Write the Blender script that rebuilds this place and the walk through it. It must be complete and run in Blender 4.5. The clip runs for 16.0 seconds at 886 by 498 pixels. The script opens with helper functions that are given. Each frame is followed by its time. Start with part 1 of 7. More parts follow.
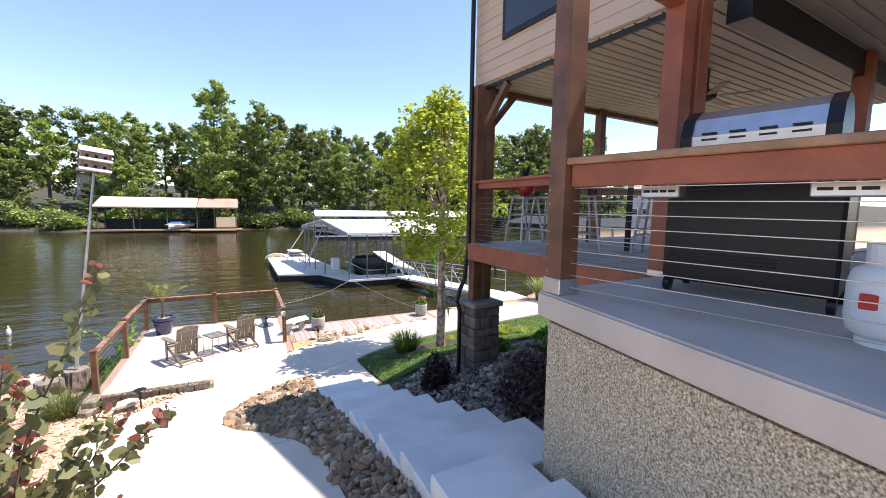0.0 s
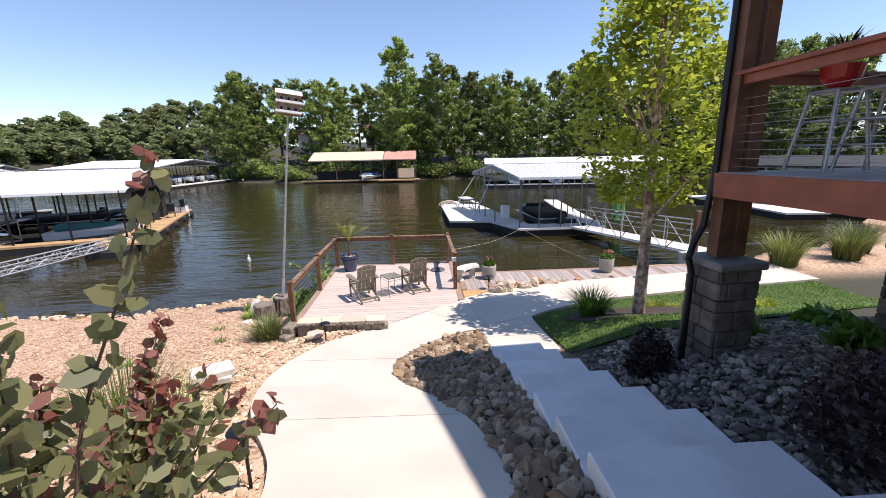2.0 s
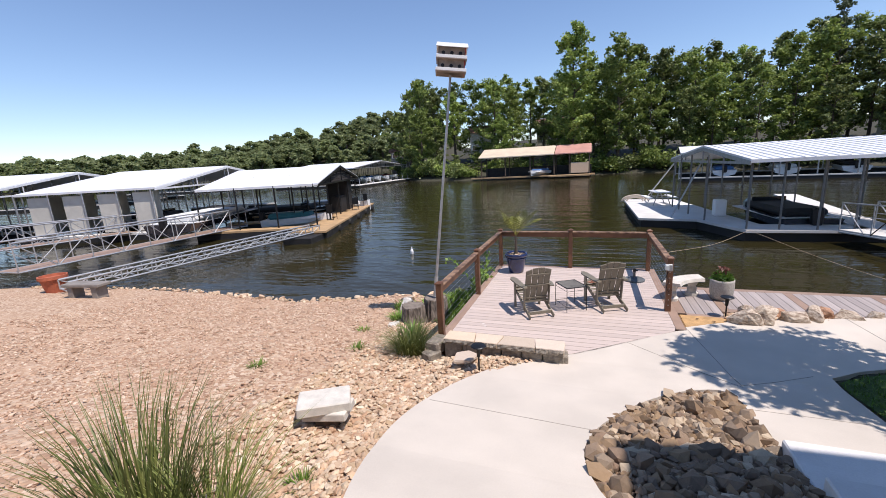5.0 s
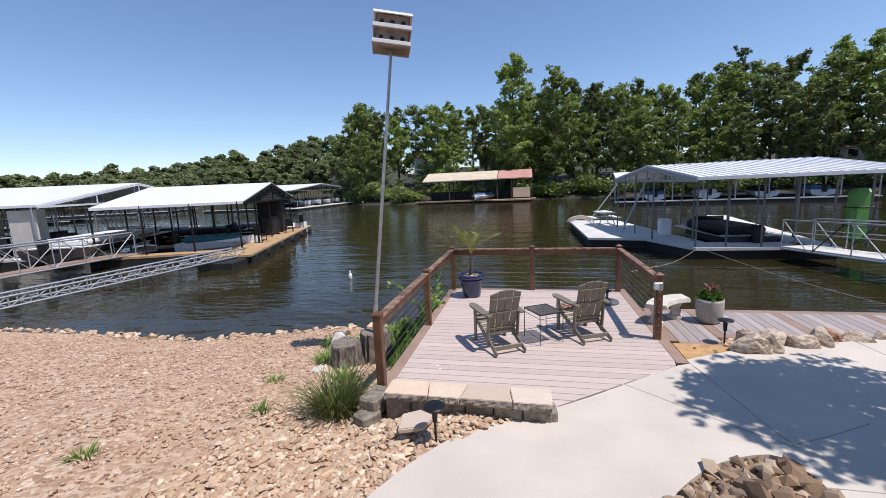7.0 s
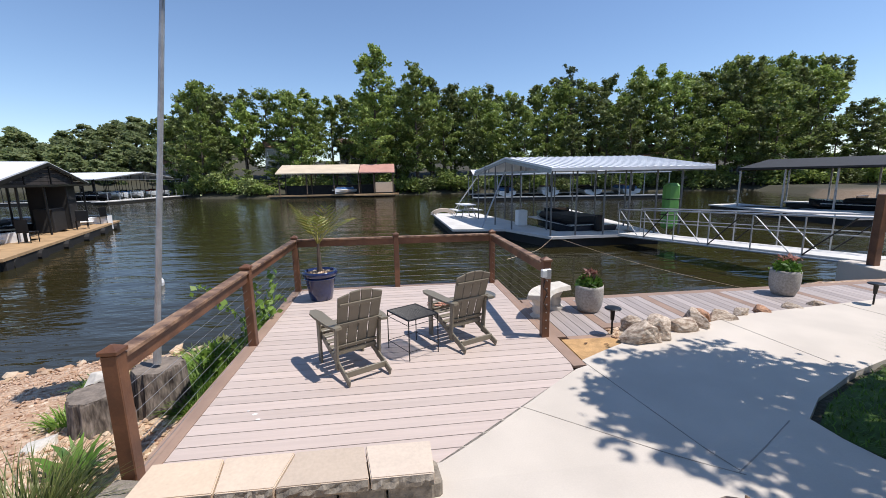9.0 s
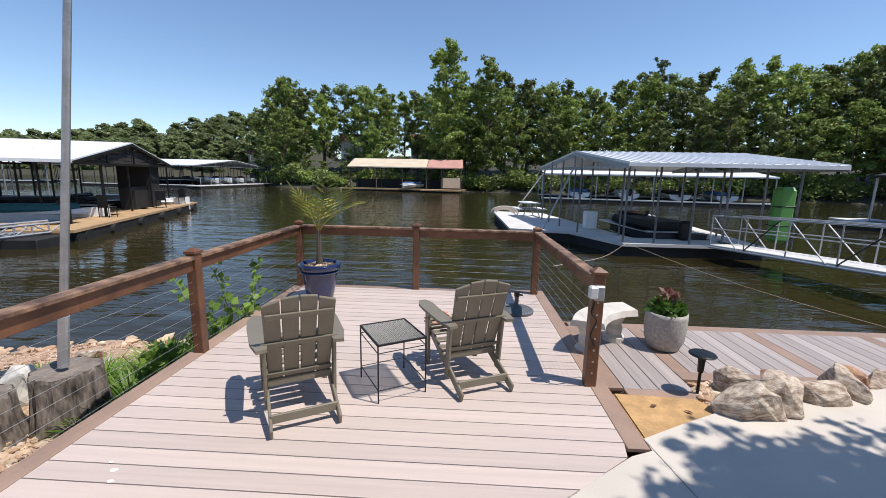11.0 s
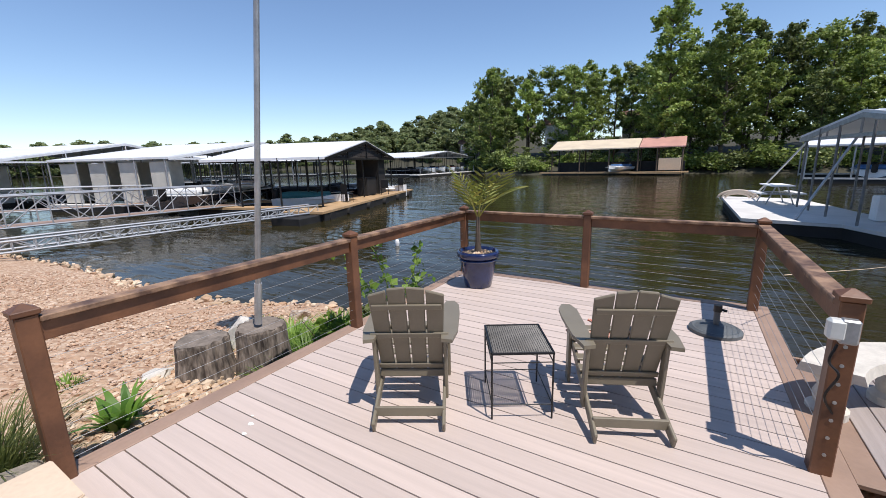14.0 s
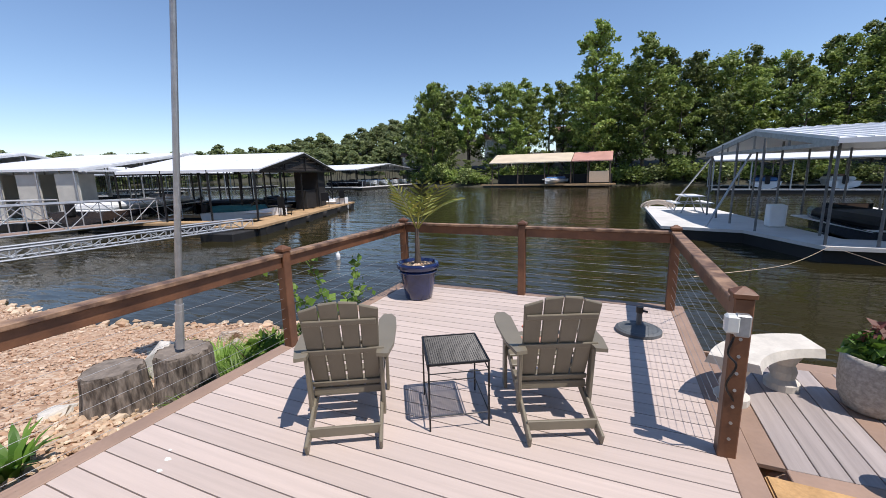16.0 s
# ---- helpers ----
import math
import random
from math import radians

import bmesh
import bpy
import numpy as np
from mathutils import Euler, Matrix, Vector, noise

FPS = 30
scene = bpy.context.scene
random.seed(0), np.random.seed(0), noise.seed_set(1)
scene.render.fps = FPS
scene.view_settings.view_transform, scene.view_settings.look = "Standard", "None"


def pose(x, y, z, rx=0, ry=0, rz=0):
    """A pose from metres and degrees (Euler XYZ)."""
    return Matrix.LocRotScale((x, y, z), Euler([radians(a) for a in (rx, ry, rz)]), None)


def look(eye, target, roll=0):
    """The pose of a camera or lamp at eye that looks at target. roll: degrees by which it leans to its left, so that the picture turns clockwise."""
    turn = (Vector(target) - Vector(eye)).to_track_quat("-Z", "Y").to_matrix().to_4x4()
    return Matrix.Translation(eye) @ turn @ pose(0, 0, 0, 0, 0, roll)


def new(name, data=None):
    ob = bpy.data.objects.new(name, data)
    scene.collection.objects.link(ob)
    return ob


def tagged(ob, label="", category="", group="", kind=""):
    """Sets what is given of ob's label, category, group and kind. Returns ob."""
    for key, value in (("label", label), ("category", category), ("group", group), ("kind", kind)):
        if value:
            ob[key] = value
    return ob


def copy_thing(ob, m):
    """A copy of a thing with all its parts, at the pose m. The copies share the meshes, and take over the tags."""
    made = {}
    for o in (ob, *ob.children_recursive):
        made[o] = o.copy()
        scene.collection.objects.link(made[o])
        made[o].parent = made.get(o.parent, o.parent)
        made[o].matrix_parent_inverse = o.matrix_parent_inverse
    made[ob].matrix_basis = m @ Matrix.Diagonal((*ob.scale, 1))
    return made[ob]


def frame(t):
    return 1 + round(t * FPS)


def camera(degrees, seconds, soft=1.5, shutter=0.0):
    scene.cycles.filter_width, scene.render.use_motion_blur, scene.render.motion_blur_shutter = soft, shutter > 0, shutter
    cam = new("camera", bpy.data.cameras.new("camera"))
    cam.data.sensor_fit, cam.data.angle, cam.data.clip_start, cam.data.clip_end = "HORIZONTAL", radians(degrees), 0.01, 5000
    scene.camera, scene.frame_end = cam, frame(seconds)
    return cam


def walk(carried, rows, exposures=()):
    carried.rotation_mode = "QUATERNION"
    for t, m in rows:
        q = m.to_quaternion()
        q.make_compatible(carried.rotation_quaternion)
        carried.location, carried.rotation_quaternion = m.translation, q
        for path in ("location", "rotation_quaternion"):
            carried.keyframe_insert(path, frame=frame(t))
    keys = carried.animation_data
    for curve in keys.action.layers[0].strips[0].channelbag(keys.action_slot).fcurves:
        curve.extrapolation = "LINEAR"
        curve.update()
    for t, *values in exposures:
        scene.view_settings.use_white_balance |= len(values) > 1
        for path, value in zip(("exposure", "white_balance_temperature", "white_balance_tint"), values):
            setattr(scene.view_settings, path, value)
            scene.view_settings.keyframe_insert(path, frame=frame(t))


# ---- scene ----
cam = camera(95.2, 16.0, soft=0.5)
PATH = [
    (0, (-0.947, -11.271, 3.701), (-0.057, -9.493, 3.487), 0.9),
    (0.5, (-0.862, -10.932, 3.604), (-0.194, -9.076, 3.274), 0.5),
    (1, (-0.797, -10.588, 3.485), (-0.347, -8.679, 3.091), -0.3),
    (1.5, (-0.812, -10.214, 3.384), (-0.544, -8.28, 2.952), -0.8),
    (2, (-0.824, -9.807, 3.329), (-0.719, -7.861, 2.878), -1.2),
    (2.5, (-0.804, -9.382, 3.233), (-0.874, -7.438, 2.769), -1.3),
    (3, (-0.887, -9.009, 3.13), (-1.126, -7.081, 2.656), -1.4),
    (3.5, (-0.87, -8.594, 3.006), (-1.289, -6.699, 2.525), -2.0),
    (4, (-0.965, -8.228, 2.907), (-1.541, -6.372, 2.432), -2.6),
    (4.2, (-1.049, -8.096, 2.88), (-1.673, -6.254, 2.413), -2.8),
    (6.3, (-1.623, -6.565, 2.477), (-2.319, -4.721, 2.139), -3.1),
    (6.5, (-1.699, -6.419, 2.417), (-2.329, -4.55, 2.088), -3.0),
    (7, (-1.782, -6.072, 2.342), (-2.202, -4.142, 2.027), -2.6),
    (7.5, (-1.82, -5.656, 2.255), (-2.01, -3.689, 1.949), -2.2),
    (8, (-1.881, -5.294, 2.152), (-1.867, -3.32, 1.83), -1.8),
    (8.5, (-1.818, -4.911, 2.023), (-1.639, -2.948, 1.681), -1.2),
    (8.7, (-1.806, -4.739, 1.984), (-1.567, -2.784, 1.636), -1.0),
    (10.8, (-1.142, -3.232, 1.651), (-1.131, -1.263, 1.302), 1.1),
    (11, (-1.073, -3.133, 1.658), (-1.166, -1.166, 1.303), 1.2),
    (11.5, (-0.982, -2.839, 1.608), (-1.322, -0.905, 1.229), 1.2),
    (12, (-0.903, -2.628, 1.611), (-1.454, -0.75, 1.201), 0.9),
    (12.5, (-0.774, -2.573, 1.609), (-1.486, -0.756, 1.171), 0.3),
    (13, (-0.712, -2.556, 1.612), (-1.548, -0.794, 1.165), -0.3),
    (13.5, (-0.704, -2.553, 1.609), (-1.64, -0.841, 1.171), -1.0),
    (14, (-0.712, -2.542, 1.614), (-1.722, -0.868, 1.192), -1.4),
    (14.5, (-0.73, -2.536, 1.627), (-1.775, -0.881, 1.22), -1.6),
    (15, (-0.724, -2.536, 1.623), (-1.755, -0.867, 1.23), -1.7),
    (15.5, (-0.681, -2.521, 1.618), (-1.62, -0.797, 1.237), -1.5),
    (16, (-0.648, -2.51, 1.61), (-1.421, -0.703, 1.24), -1.3),
]
walk(cam, [(t, look(eye, target, roll)) for t, eye, target, roll in PATH], [(0, 1.18, 7000, 17), (0.7, 0.95, 6950, 18), (1.5, 0.72, 6900, 19), (2.5, 0.52, 6850, 18), (4.0, 0.42, 6750, 17), (6.7, 0.17, 6400, 16), (8.2, 0.24, 6450, 14), (11.0, 0.29, 6500, 12), (16.0, 0.26, 6500, 14)])

# ---- world, sun, exposure ----
world = bpy.data.worlds.new("World")
scene.world = world
world.use_nodes = True
wn = world.node_tree
sky = wn.nodes.new("ShaderNodeTexSky")
sky.sky_type = 'NISHITA'
sky.sun_disc = False
SUN_TO = Vector((0.44, -0.14, 0.98)).normalized()
sky.sun_elevation = math.asin(SUN_TO.z)
sky.sun_rotation = math.atan2(SUN_TO.x, SUN_TO.y)
sky.air_density = 1.0
sky.dust_density = 0.0
sky.ozone_density = 4.6
wn.links.new(sky.outputs[0], wn.nodes["Background"].inputs[0])
wn.nodes["Background"].inputs[1].default_value = 0.128
sun = new("sun", bpy.data.lights.new("sun", "SUN"))
sun.data.energy = 4.3
sun.data.angle = radians(0.53)
sun.data.color = (1.0, 0.96, 0.90)
sun.matrix_world = look((0, 0, 30), Vector((0, 0, 30)) - SUN_TO)

# ---- materials ----


def mat(name, color, rough=0.6, metal=0.0, vary=0.25, scale=6.0, bump=0.15, fine=60.0, other=None, island=False, stretch=None, spec=0.5, random_per="", coat=0.0, palette=None):
    """A surface with two scales of colour variation and a fine relief, sized in metres."""
    m = bpy.data.materials.new(name)
    m.use_nodes = True
    t = m.node_tree
    b = t.nodes["Principled BSDF"]
    geo = t.nodes.new("ShaderNodeTexCoord")
    vec = geo.outputs["Object"]
    if stretch:
        mp = t.nodes.new("ShaderNodeMapping")
        mp.inputs["Scale"].default_value = stretch
        t.links.new(vec, mp.inputs[0])
        vec = mp.outputs[0]
    n1 = t.nodes.new("ShaderNodeTexNoise")
    n1.inputs["Scale"].default_value = scale
    n1.inputs["Detail"].default_value = 5
    n2 = t.nodes.new("ShaderNodeTexNoise")
    n2.inputs["Scale"].default_value = fine
    n2.inputs["Detail"].default_value = 3
    for n in (n1, n2):
        t.links.new(vec, n.inputs["Vector"])
    c = Vector(color[:3])
    o = Vector(other) if other else c * (1 - vary)
    ramp = t.nodes.new("ShaderNodeMix")
    ramp.data_type = 'RGBA'
    ramp.inputs[6].default_value = (*o, 1)
    ramp.inputs[7].default_value = (*(c * (1 + 0.3 * vary)), 1)
    mr = t.nodes.new("ShaderNodeMapRange")
    mr.inputs[1].default_value, mr.inputs[2].default_value = 0.35, 0.65
    t.links.new(n1.outputs[0], mr.inputs[0])
    t.links.new(mr.outputs[0], ramp.inputs[0])
    col = ramp.outputs[2]
    hs = t.nodes.new("ShaderNodeHueSaturation")
    ad = t.nodes.new("ShaderNodeMapRange")
    ad.inputs[3].default_value, ad.inputs[4].default_value = 1 - vary * 0.7, 1 + vary * 0.7
    t.links.new(n2.outputs[0], ad.inputs[0])
    val = ad.outputs[0]
    if random_per:
        if random_per == "object":
            src = t.nodes.new("ShaderNodeObjectInfo").outputs["Random"]
        else:
            src = t.nodes.new("ShaderNodeNewGeometry").outputs["Random Per Island"]
        rr = t.nodes.new("ShaderNodeMapRange")
        rr.inputs[3].default_value, rr.inputs[4].default_value = 1 - vary, 1 + vary
        t.links.new(src, rr.inputs[0])
        mu = t.nodes.new("ShaderNodeMath")
        mu.operation = 'MULTIPLY'
        t.links.new(val, mu.inputs[0])
        t.links.new(rr.outputs[0], mu.inputs[1])
        val = mu.outputs[0]
    if palette:
        cr = t.nodes.new("ShaderNodeValToRGB")
        cr.color_ramp.interpolation = 'LINEAR'
        el = cr.color_ramp.elements
        el[0].color, el[1].color = (*palette[0], 1), (*palette[-1], 1)
        for i, cc in enumerate(palette[1:-1]):
            el.new((i + 1) / (len(palette) - 1)).color = (*cc, 1)
        t.links.new(src, cr.inputs[0])
        pm = t.nodes.new("ShaderNodeMix")
        pm.data_type = 'RGBA'
        pm.inputs[0].default_value = 0.3
        t.links.new(cr.outputs[0], pm.inputs[6])
        t.links.new(col, pm.inputs[7])
        col = pm.outputs[2]
    t.links.new(col, hs.inputs["Color"])
    t.links.new(val, hs.inputs["Value"])
    t.links.new(hs.outputs[0], b.inputs["Base Color"])
    b.inputs["Roughness"].default_value = rough
    b.inputs["Metallic"].default_value = metal
    b.inputs["Specular IOR Level"].default_value = spec
    b.inputs["Coat Weight"].default_value = coat
    if bump:
        bp = t.nodes.new("ShaderNodeBump")
        bp.inputs["Strength"].default_value = bump
        bp.inputs["Distance"].default_value = 0.01
        t.links.new(n2.outputs[0], bp.inputs["Height"])
        t.links.new(bp.outputs[0], b.inputs["Normal"])
    return m


def water_material():
    m = bpy.data.materials.new("lake_water")
    m.use_nodes = True
    t = m.node_tree
    b = t.nodes["Principled BSDF"]
    b.inputs["Base Color"].default_value = (0.026, 0.022, 0.008, 1)
    b.inputs["Roughness"].default_value = 0.04
    b.inputs["IOR"].default_value = 1.33
    b.inputs["Specular IOR Level"].default_value = 0.38
    co = t.nodes.new("ShaderNodeTexCoord")
    mp = t.nodes.new("ShaderNodeMapping")
    mp.inputs["Scale"].default_value = (0.55, 1.5, 1)
    mp.inputs["Rotation"].default_value = (0, 0, 0.35)
    t.links.new(co.outputs["Object"], mp.inputs[0])
    h = None
    for sc, st in ((0.55, 0.10), (2.6, 0.018)):
        n = t.nodes.new("ShaderNodeTexNoise")
        n.inputs["Scale"].default_value = sc
        n.inputs["Detail"].default_value = 4
        t.links.new(mp.outputs[0], n.inputs["Vector"])
        bp = t.nodes.new("ShaderNodeBump")
        bp.inputs["Distance"].default_value = st
        bp.inputs["Strength"].default_value = 0.8
        t.links.new(n.outputs[0], bp.inputs["Height"])
        if h:
            t.links.new(h, bp.inputs["Normal"])
        h = bp.outputs[0]
    t.links.new(h, b.inputs["Normal"])
    return m


def ground_material():
    """Sandy gravel on the beach, dark soil under the porch side, far ground coloured dark for the shade under the
    trees, blended by soft noise.
    """
    m = bpy.data.materials.new("shore_ground")
    m.use_nodes = True
    t = m.node_tree
    b = t.nodes["Principled BSDF"]
    co = t.nodes.new("ShaderNodeTexCoord")
    v = t.nodes.new("ShaderNodeTexVoronoi")
    v.inputs["Scale"].default_value = 22
    t.links.new(co.outputs["Object"], v.inputs["Vector"])
    n = t.nodes.new("ShaderNodeTexNoise")
    n.inputs["Scale"].default_value = 0.8
    n.inputs["Detail"].default_value = 6
    t.links.new(co.outputs["Object"], n.inputs["Vector"])
    sep = t.nodes.new("ShaderNodeSeparateColor")
    t.links.new(v.outputs["Color"], sep.inputs[0])
    r = t.nodes.new("ShaderNodeValToRGB")
    e = r.color_ramp.elements
    e[0].position, e[0].color = 0.0, (0.29, 0.17, 0.105, 1)
    e[1].position, e[1].color = 1.0, (0.58, 0.45, 0.33, 1)
    k = e.new(0.5)
    k.color = (0.46, 0.305, 0.195, 1)
    t.links.new(sep.outputs[0], r.inputs[0])
    soil = t.nodes.new("ShaderNodeMix")
    soil.data_type = 'RGBA'
    soil.inputs[7].default_value = (0.43, 0.275, 0.175, 1)
    mr = t.nodes.new("ShaderNodeMapRange")
    mr.inputs[1].default_value, mr.inputs[2].default_value = 0.45, 0.7
    mr.inputs[4].default_value = 0.6
    t.links.new(n.outputs[0], mr.inputs[0])
    t.links.new(mr.outputs[0], soil.inputs[0])
    t.links.new(r.outputs[0], soil.inputs[6])
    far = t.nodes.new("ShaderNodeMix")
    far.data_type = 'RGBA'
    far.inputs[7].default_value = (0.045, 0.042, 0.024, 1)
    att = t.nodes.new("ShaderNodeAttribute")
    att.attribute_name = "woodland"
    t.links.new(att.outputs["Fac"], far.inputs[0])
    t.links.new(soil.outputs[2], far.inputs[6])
    t.links.new(far.outputs[2], b.inputs["Base Color"])
    b.inputs["Roughness"].default_value = 0.9
    bp = t.nodes.new("ShaderNodeBump")
    bp.inputs["Distance"].default_value = 0.02
    bp.inputs["Strength"].default_value = 0.7
    inv = t.nodes.new("ShaderNodeMath")
    inv.operation = 'SUBTRACT'
    inv.inputs[0].default_value = 1
    t.links.new(v.outputs["Distance"], inv.inputs[1])
    t.links.new(inv.outputs[0], bp.inputs["Height"])
    t.links.new(bp.outputs[0], b.inputs["Normal"])
    return m


def leaf_material(name, color, other, trans=0.3):
    m = bpy.data.materials.new(name)
    m.use_nodes = True
    t = m.node_tree
    b = t.nodes["Principled BSDF"]
    g = t.nodes.new("ShaderNodeNewGeometry")
    o = t.nodes.new("ShaderNodeObjectInfo")
    mx = t.nodes.new("ShaderNodeMix")
    mx.data_type = 'RGBA'
    mx.inputs[6].default_value = (*color, 1)
    mx.inputs[7].default_value = (*other, 1)
    t.links.new(g.outputs["Random Per Island"], mx.inputs[0])
    hs = t.nodes.new("ShaderNodeHueSaturation")
    rr = t.nodes.new("ShaderNodeMapRange")
    rr.inputs[3].default_value, rr.inputs[4].default_value = 0.75, 1.25
    t.links.new(o.outputs["Random"], rr.inputs[0])
    t.links.new(rr.outputs[0], hs.inputs["Value"])
    t.links.new(mx.outputs[2], hs.inputs["Color"])
    t.links.new(hs.outputs[0], b.inputs["Base Color"])
    b.inputs["Roughness"].default_value = 0.5
    tr = t.nodes.new("ShaderNodeBsdfTranslucent")
    t.links.new(hs.outputs[0], tr.inputs[0])
    ms = t.nodes.new("ShaderNodeMixShader")
    ms.inputs[0].default_value = trans
    t.links.new(b.outputs[0], ms.inputs[1])
    t.links.new(tr.outputs[0], ms.inputs[2])
    t.links.new(ms.outputs[0], t.nodes["Material Output"].inputs[0])
    return m


CONCRETE = mat("pale_concrete", (0.57, 0.51, 0.435), 0.85, vary=0.10, scale=1.3, fine=90, bump=0.06)
STEP_CONCRETE = mat("step_concrete", (0.70, 0.685, 0.66), 0.85, vary=0.14, scale=1.8, fine=80, bump=0.08)
SLAB_CONCRETE = mat("patio_slab_concrete", (0.50, 0.44, 0.39), 0.85, vary=0.12, scale=2.5, fine=110, bump=0.08)
PEBBLEDASH = mat("exposed_aggregate", (0.52, 0.44, 0.32), 0.9, vary=0.9, scale=95, fine=52, bump=1.0, other=(0.15, 0.125, 0.085))
BOARD = mat("composite_board", (0.53, 0.435, 0.38), 0.6, vary=0.075, scale=3.0, fine=40, bump=0.05, stretch=(0.35, 9, 9), random_per="object")
BORDER = mat("brown_border_board", (0.30, 0.20, 0.145), 0.6, vary=0.14, scale=3.0, fine=40, bump=0.05, random_per="object")
WALK_BOARD = mat("weathered_walk_board", (0.38, 0.325, 0.30), 0.65, vary=0.16, scale=3.0, fine=40, bump=0.05, stretch=(9, 0.35, 9), random_per="object")
CEDAR = mat("stained_cedar", (0.165, 0.072, 0.034), 0.5, vary=0.3, scale=4, fine=50, bump=0.12, other=(0.095, 0.040, 0.020))
CEDAR_RED = mat("red_stained_cedar", (0.30, 0.085, 0.040), 0.5, vary=0.25, scale=4, fine=50, bump=0.1)
RAIL_CAP = mat("weathered_rail_cap", (0.27, 0.165, 0.10), 0.65, vary=0.5, scale=9, fine=50, bump=0.2, other=(0.085, 0.045, 0.03))
CEDAR_TOP = mat("worn_cedar_top", (0.34, 0.20, 0.11), 0.6, vary=0.3, scale=5, fine=50, bump=0.12)
BLACK = mat("black_metal", (0.012, 0.012, 0.013), 0.4, 0.3, vary=0.2, bump=0.02)
STEEL = mat("galvanised_steel", (0.42, 0.43, 0.44), 0.45, 0.7, vary=0.2, scale=8, bump=0.03)
STAINLESS = mat("brushed_stainless", (0.62, 0.62, 0.63), 0.32, 0.9, vary=0.08, scale=12, bump=0.02)
DOCK_STEEL = mat("weathered_dock_steel", (0.20, 0.20, 0.195), 0.6, 0.3, vary=0.25, scale=6, bump=0.05)
ALUMINIUM = mat("pale_aluminium", (0.46, 0.47, 0.48), 0.45, 0.55, vary=0.12, scale=6, bump=0.02)
ROOF_METAL = mat("white_metal_roof", (0.78, 0.79, 0.80), 0.45, 0.1, vary=0.08, scale=0.7, bump=0.02)
TAN_ROOF = mat("tan_metal_roof", (0.70, 0.58, 0.42), 0.5, 0.1, vary=0.12, scale=0.6, bump=0.02)
RED_ROOF = mat("faded_red_roof", (0.56, 0.30, 0.24), 0.55, 0.1, vary=0.15, scale=0.6, bump=0.02)
DOCK_DECK = mat("pale_dock_deck", (0.62, 0.60, 0.56), 0.8, vary=0.12, scale=1.1, fine=40, bump=0.05)
DOCK_WOOD = mat("golden_dock_wood", (0.46, 0.30, 0.155), 0.75, vary=0.22, scale=2, fine=30, bump=0.06, stretch=(1, 1, 1))
DARK = mat("dark_dock_float", (0.018, 0.017, 0.016), 0.7, vary=0.3, scale=2)
STONE = mat("column_stone", (0.17, 0.135, 0.105), 0.9, vary=0.35, scale=7, fine=40, bump=0.5, random_per="object")
CAPSTONE = mat("grey_cap_stone", (0.24, 0.215, 0.19), 0.85, vary=0.2, scale=6, fine=50, bump=0.3)
SIDING = mat("tan_lap_siding", (0.52, 0.40, 0.30), 0.65, vary=0.06, scale=2, fine=60, bump=0.05)
SOFFIT = mat("beige_soffit_panel", (0.46, 0.40, 0.31), 0.6, vary=0.06, scale=2, bump=0.03)
WATER = water_material()
GROUND = ground_material()
ROCK = mat("river_rock", (0.30, 0.22, 0.15), 0.85, vary=0.25, scale=7, fine=40, bump=0.5, random_per="object", palette=[(0.25, 0.15, 0.08), (0.42, 0.27, 0.14), (0.11, 0.075, 0.05), (0.29, 0.20, 0.13), (0.17, 0.10, 0.06), (0.50, 0.40, 0.28), (0.095, 0.066, 0.047)])
ROCK_LOOSE = mat("river_rock_small", (0.30, 0.22, 0.15), 0.85, vary=0.25, scale=7, fine=40, bump=0.5, random_per="island", palette=[(0.25, 0.15, 0.08), (0.42, 0.27, 0.14), (0.11, 0.075, 0.05), (0.29, 0.20, 0.13), (0.17, 0.10, 0.06), (0.50, 0.40, 0.28), (0.095, 0.066, 0.047)])
GRAVEL = mat("tan_gravel", (0.52, 0.36, 0.22), 0.85, vary=0.22, scale=11, fine=60, bump=0.4, random_per="island", palette=[(0.52, 0.34, 0.19), (0.62, 0.50, 0.36), (0.40, 0.22, 0.13), (0.56, 0.42, 0.30), (0.33, 0.23, 0.16), (0.66, 0.57, 0.44), (0.46, 0.29, 0.18)])
BEACH_GRAVEL = mat("pink_beach_gravel", (0.46, 0.30, 0.20), 0.85, vary=0.22, scale=11, fine=60, bump=0.4, random_per="island", palette=[(0.52, 0.33, 0.21), (0.62, 0.48, 0.36), (0.42, 0.25, 0.16), (0.55, 0.38, 0.26), (0.36, 0.24, 0.17), (0.66, 0.54, 0.42)])
GREY_ROCK = mat("grey_bed_rock", (0.20, 0.17, 0.145), 0.85, vary=0.3, scale=9, fine=50, bump=0.4, random_per="island", palette=[(0.20, 0.155, 0.125), (0.30, 0.235, 0.19), (0.12, 0.09, 0.075), (0.24, 0.18, 0.14), (0.42, 0.35, 0.29), (0.15, 0.11, 0.09)])
BARK = mat("tree_bark", (0.115, 0.085, 0.062), 0.9, vary=0.4, scale=12, fine=30, bump=0.6, stretch=(1, 1, 0.3))
PALE_BARK = mat("peeling_birch_bark", (0.52, 0.40, 0.31), 0.85, vary=0.5, scale=9, fine=30, bump=0.6, other=(0.14, 0.09, 0.06))
LEAF_FAR = leaf_material("oak_leaves", (0.09, 0.145, 0.03), (0.33, 0.40, 0.10), 0.35)
# paler, greyer green carries the distance haze over the hill in the leaf colour
LEAF_HAZE = leaf_material("hazed_hill_leaves", (0.14, 0.18, 0.07), (0.31, 0.35, 0.16), 0.5)
PINE = leaf_material("pine_needles", (0.07, 0.10, 0.05), (0.16, 0.20, 0.11), 0.2)
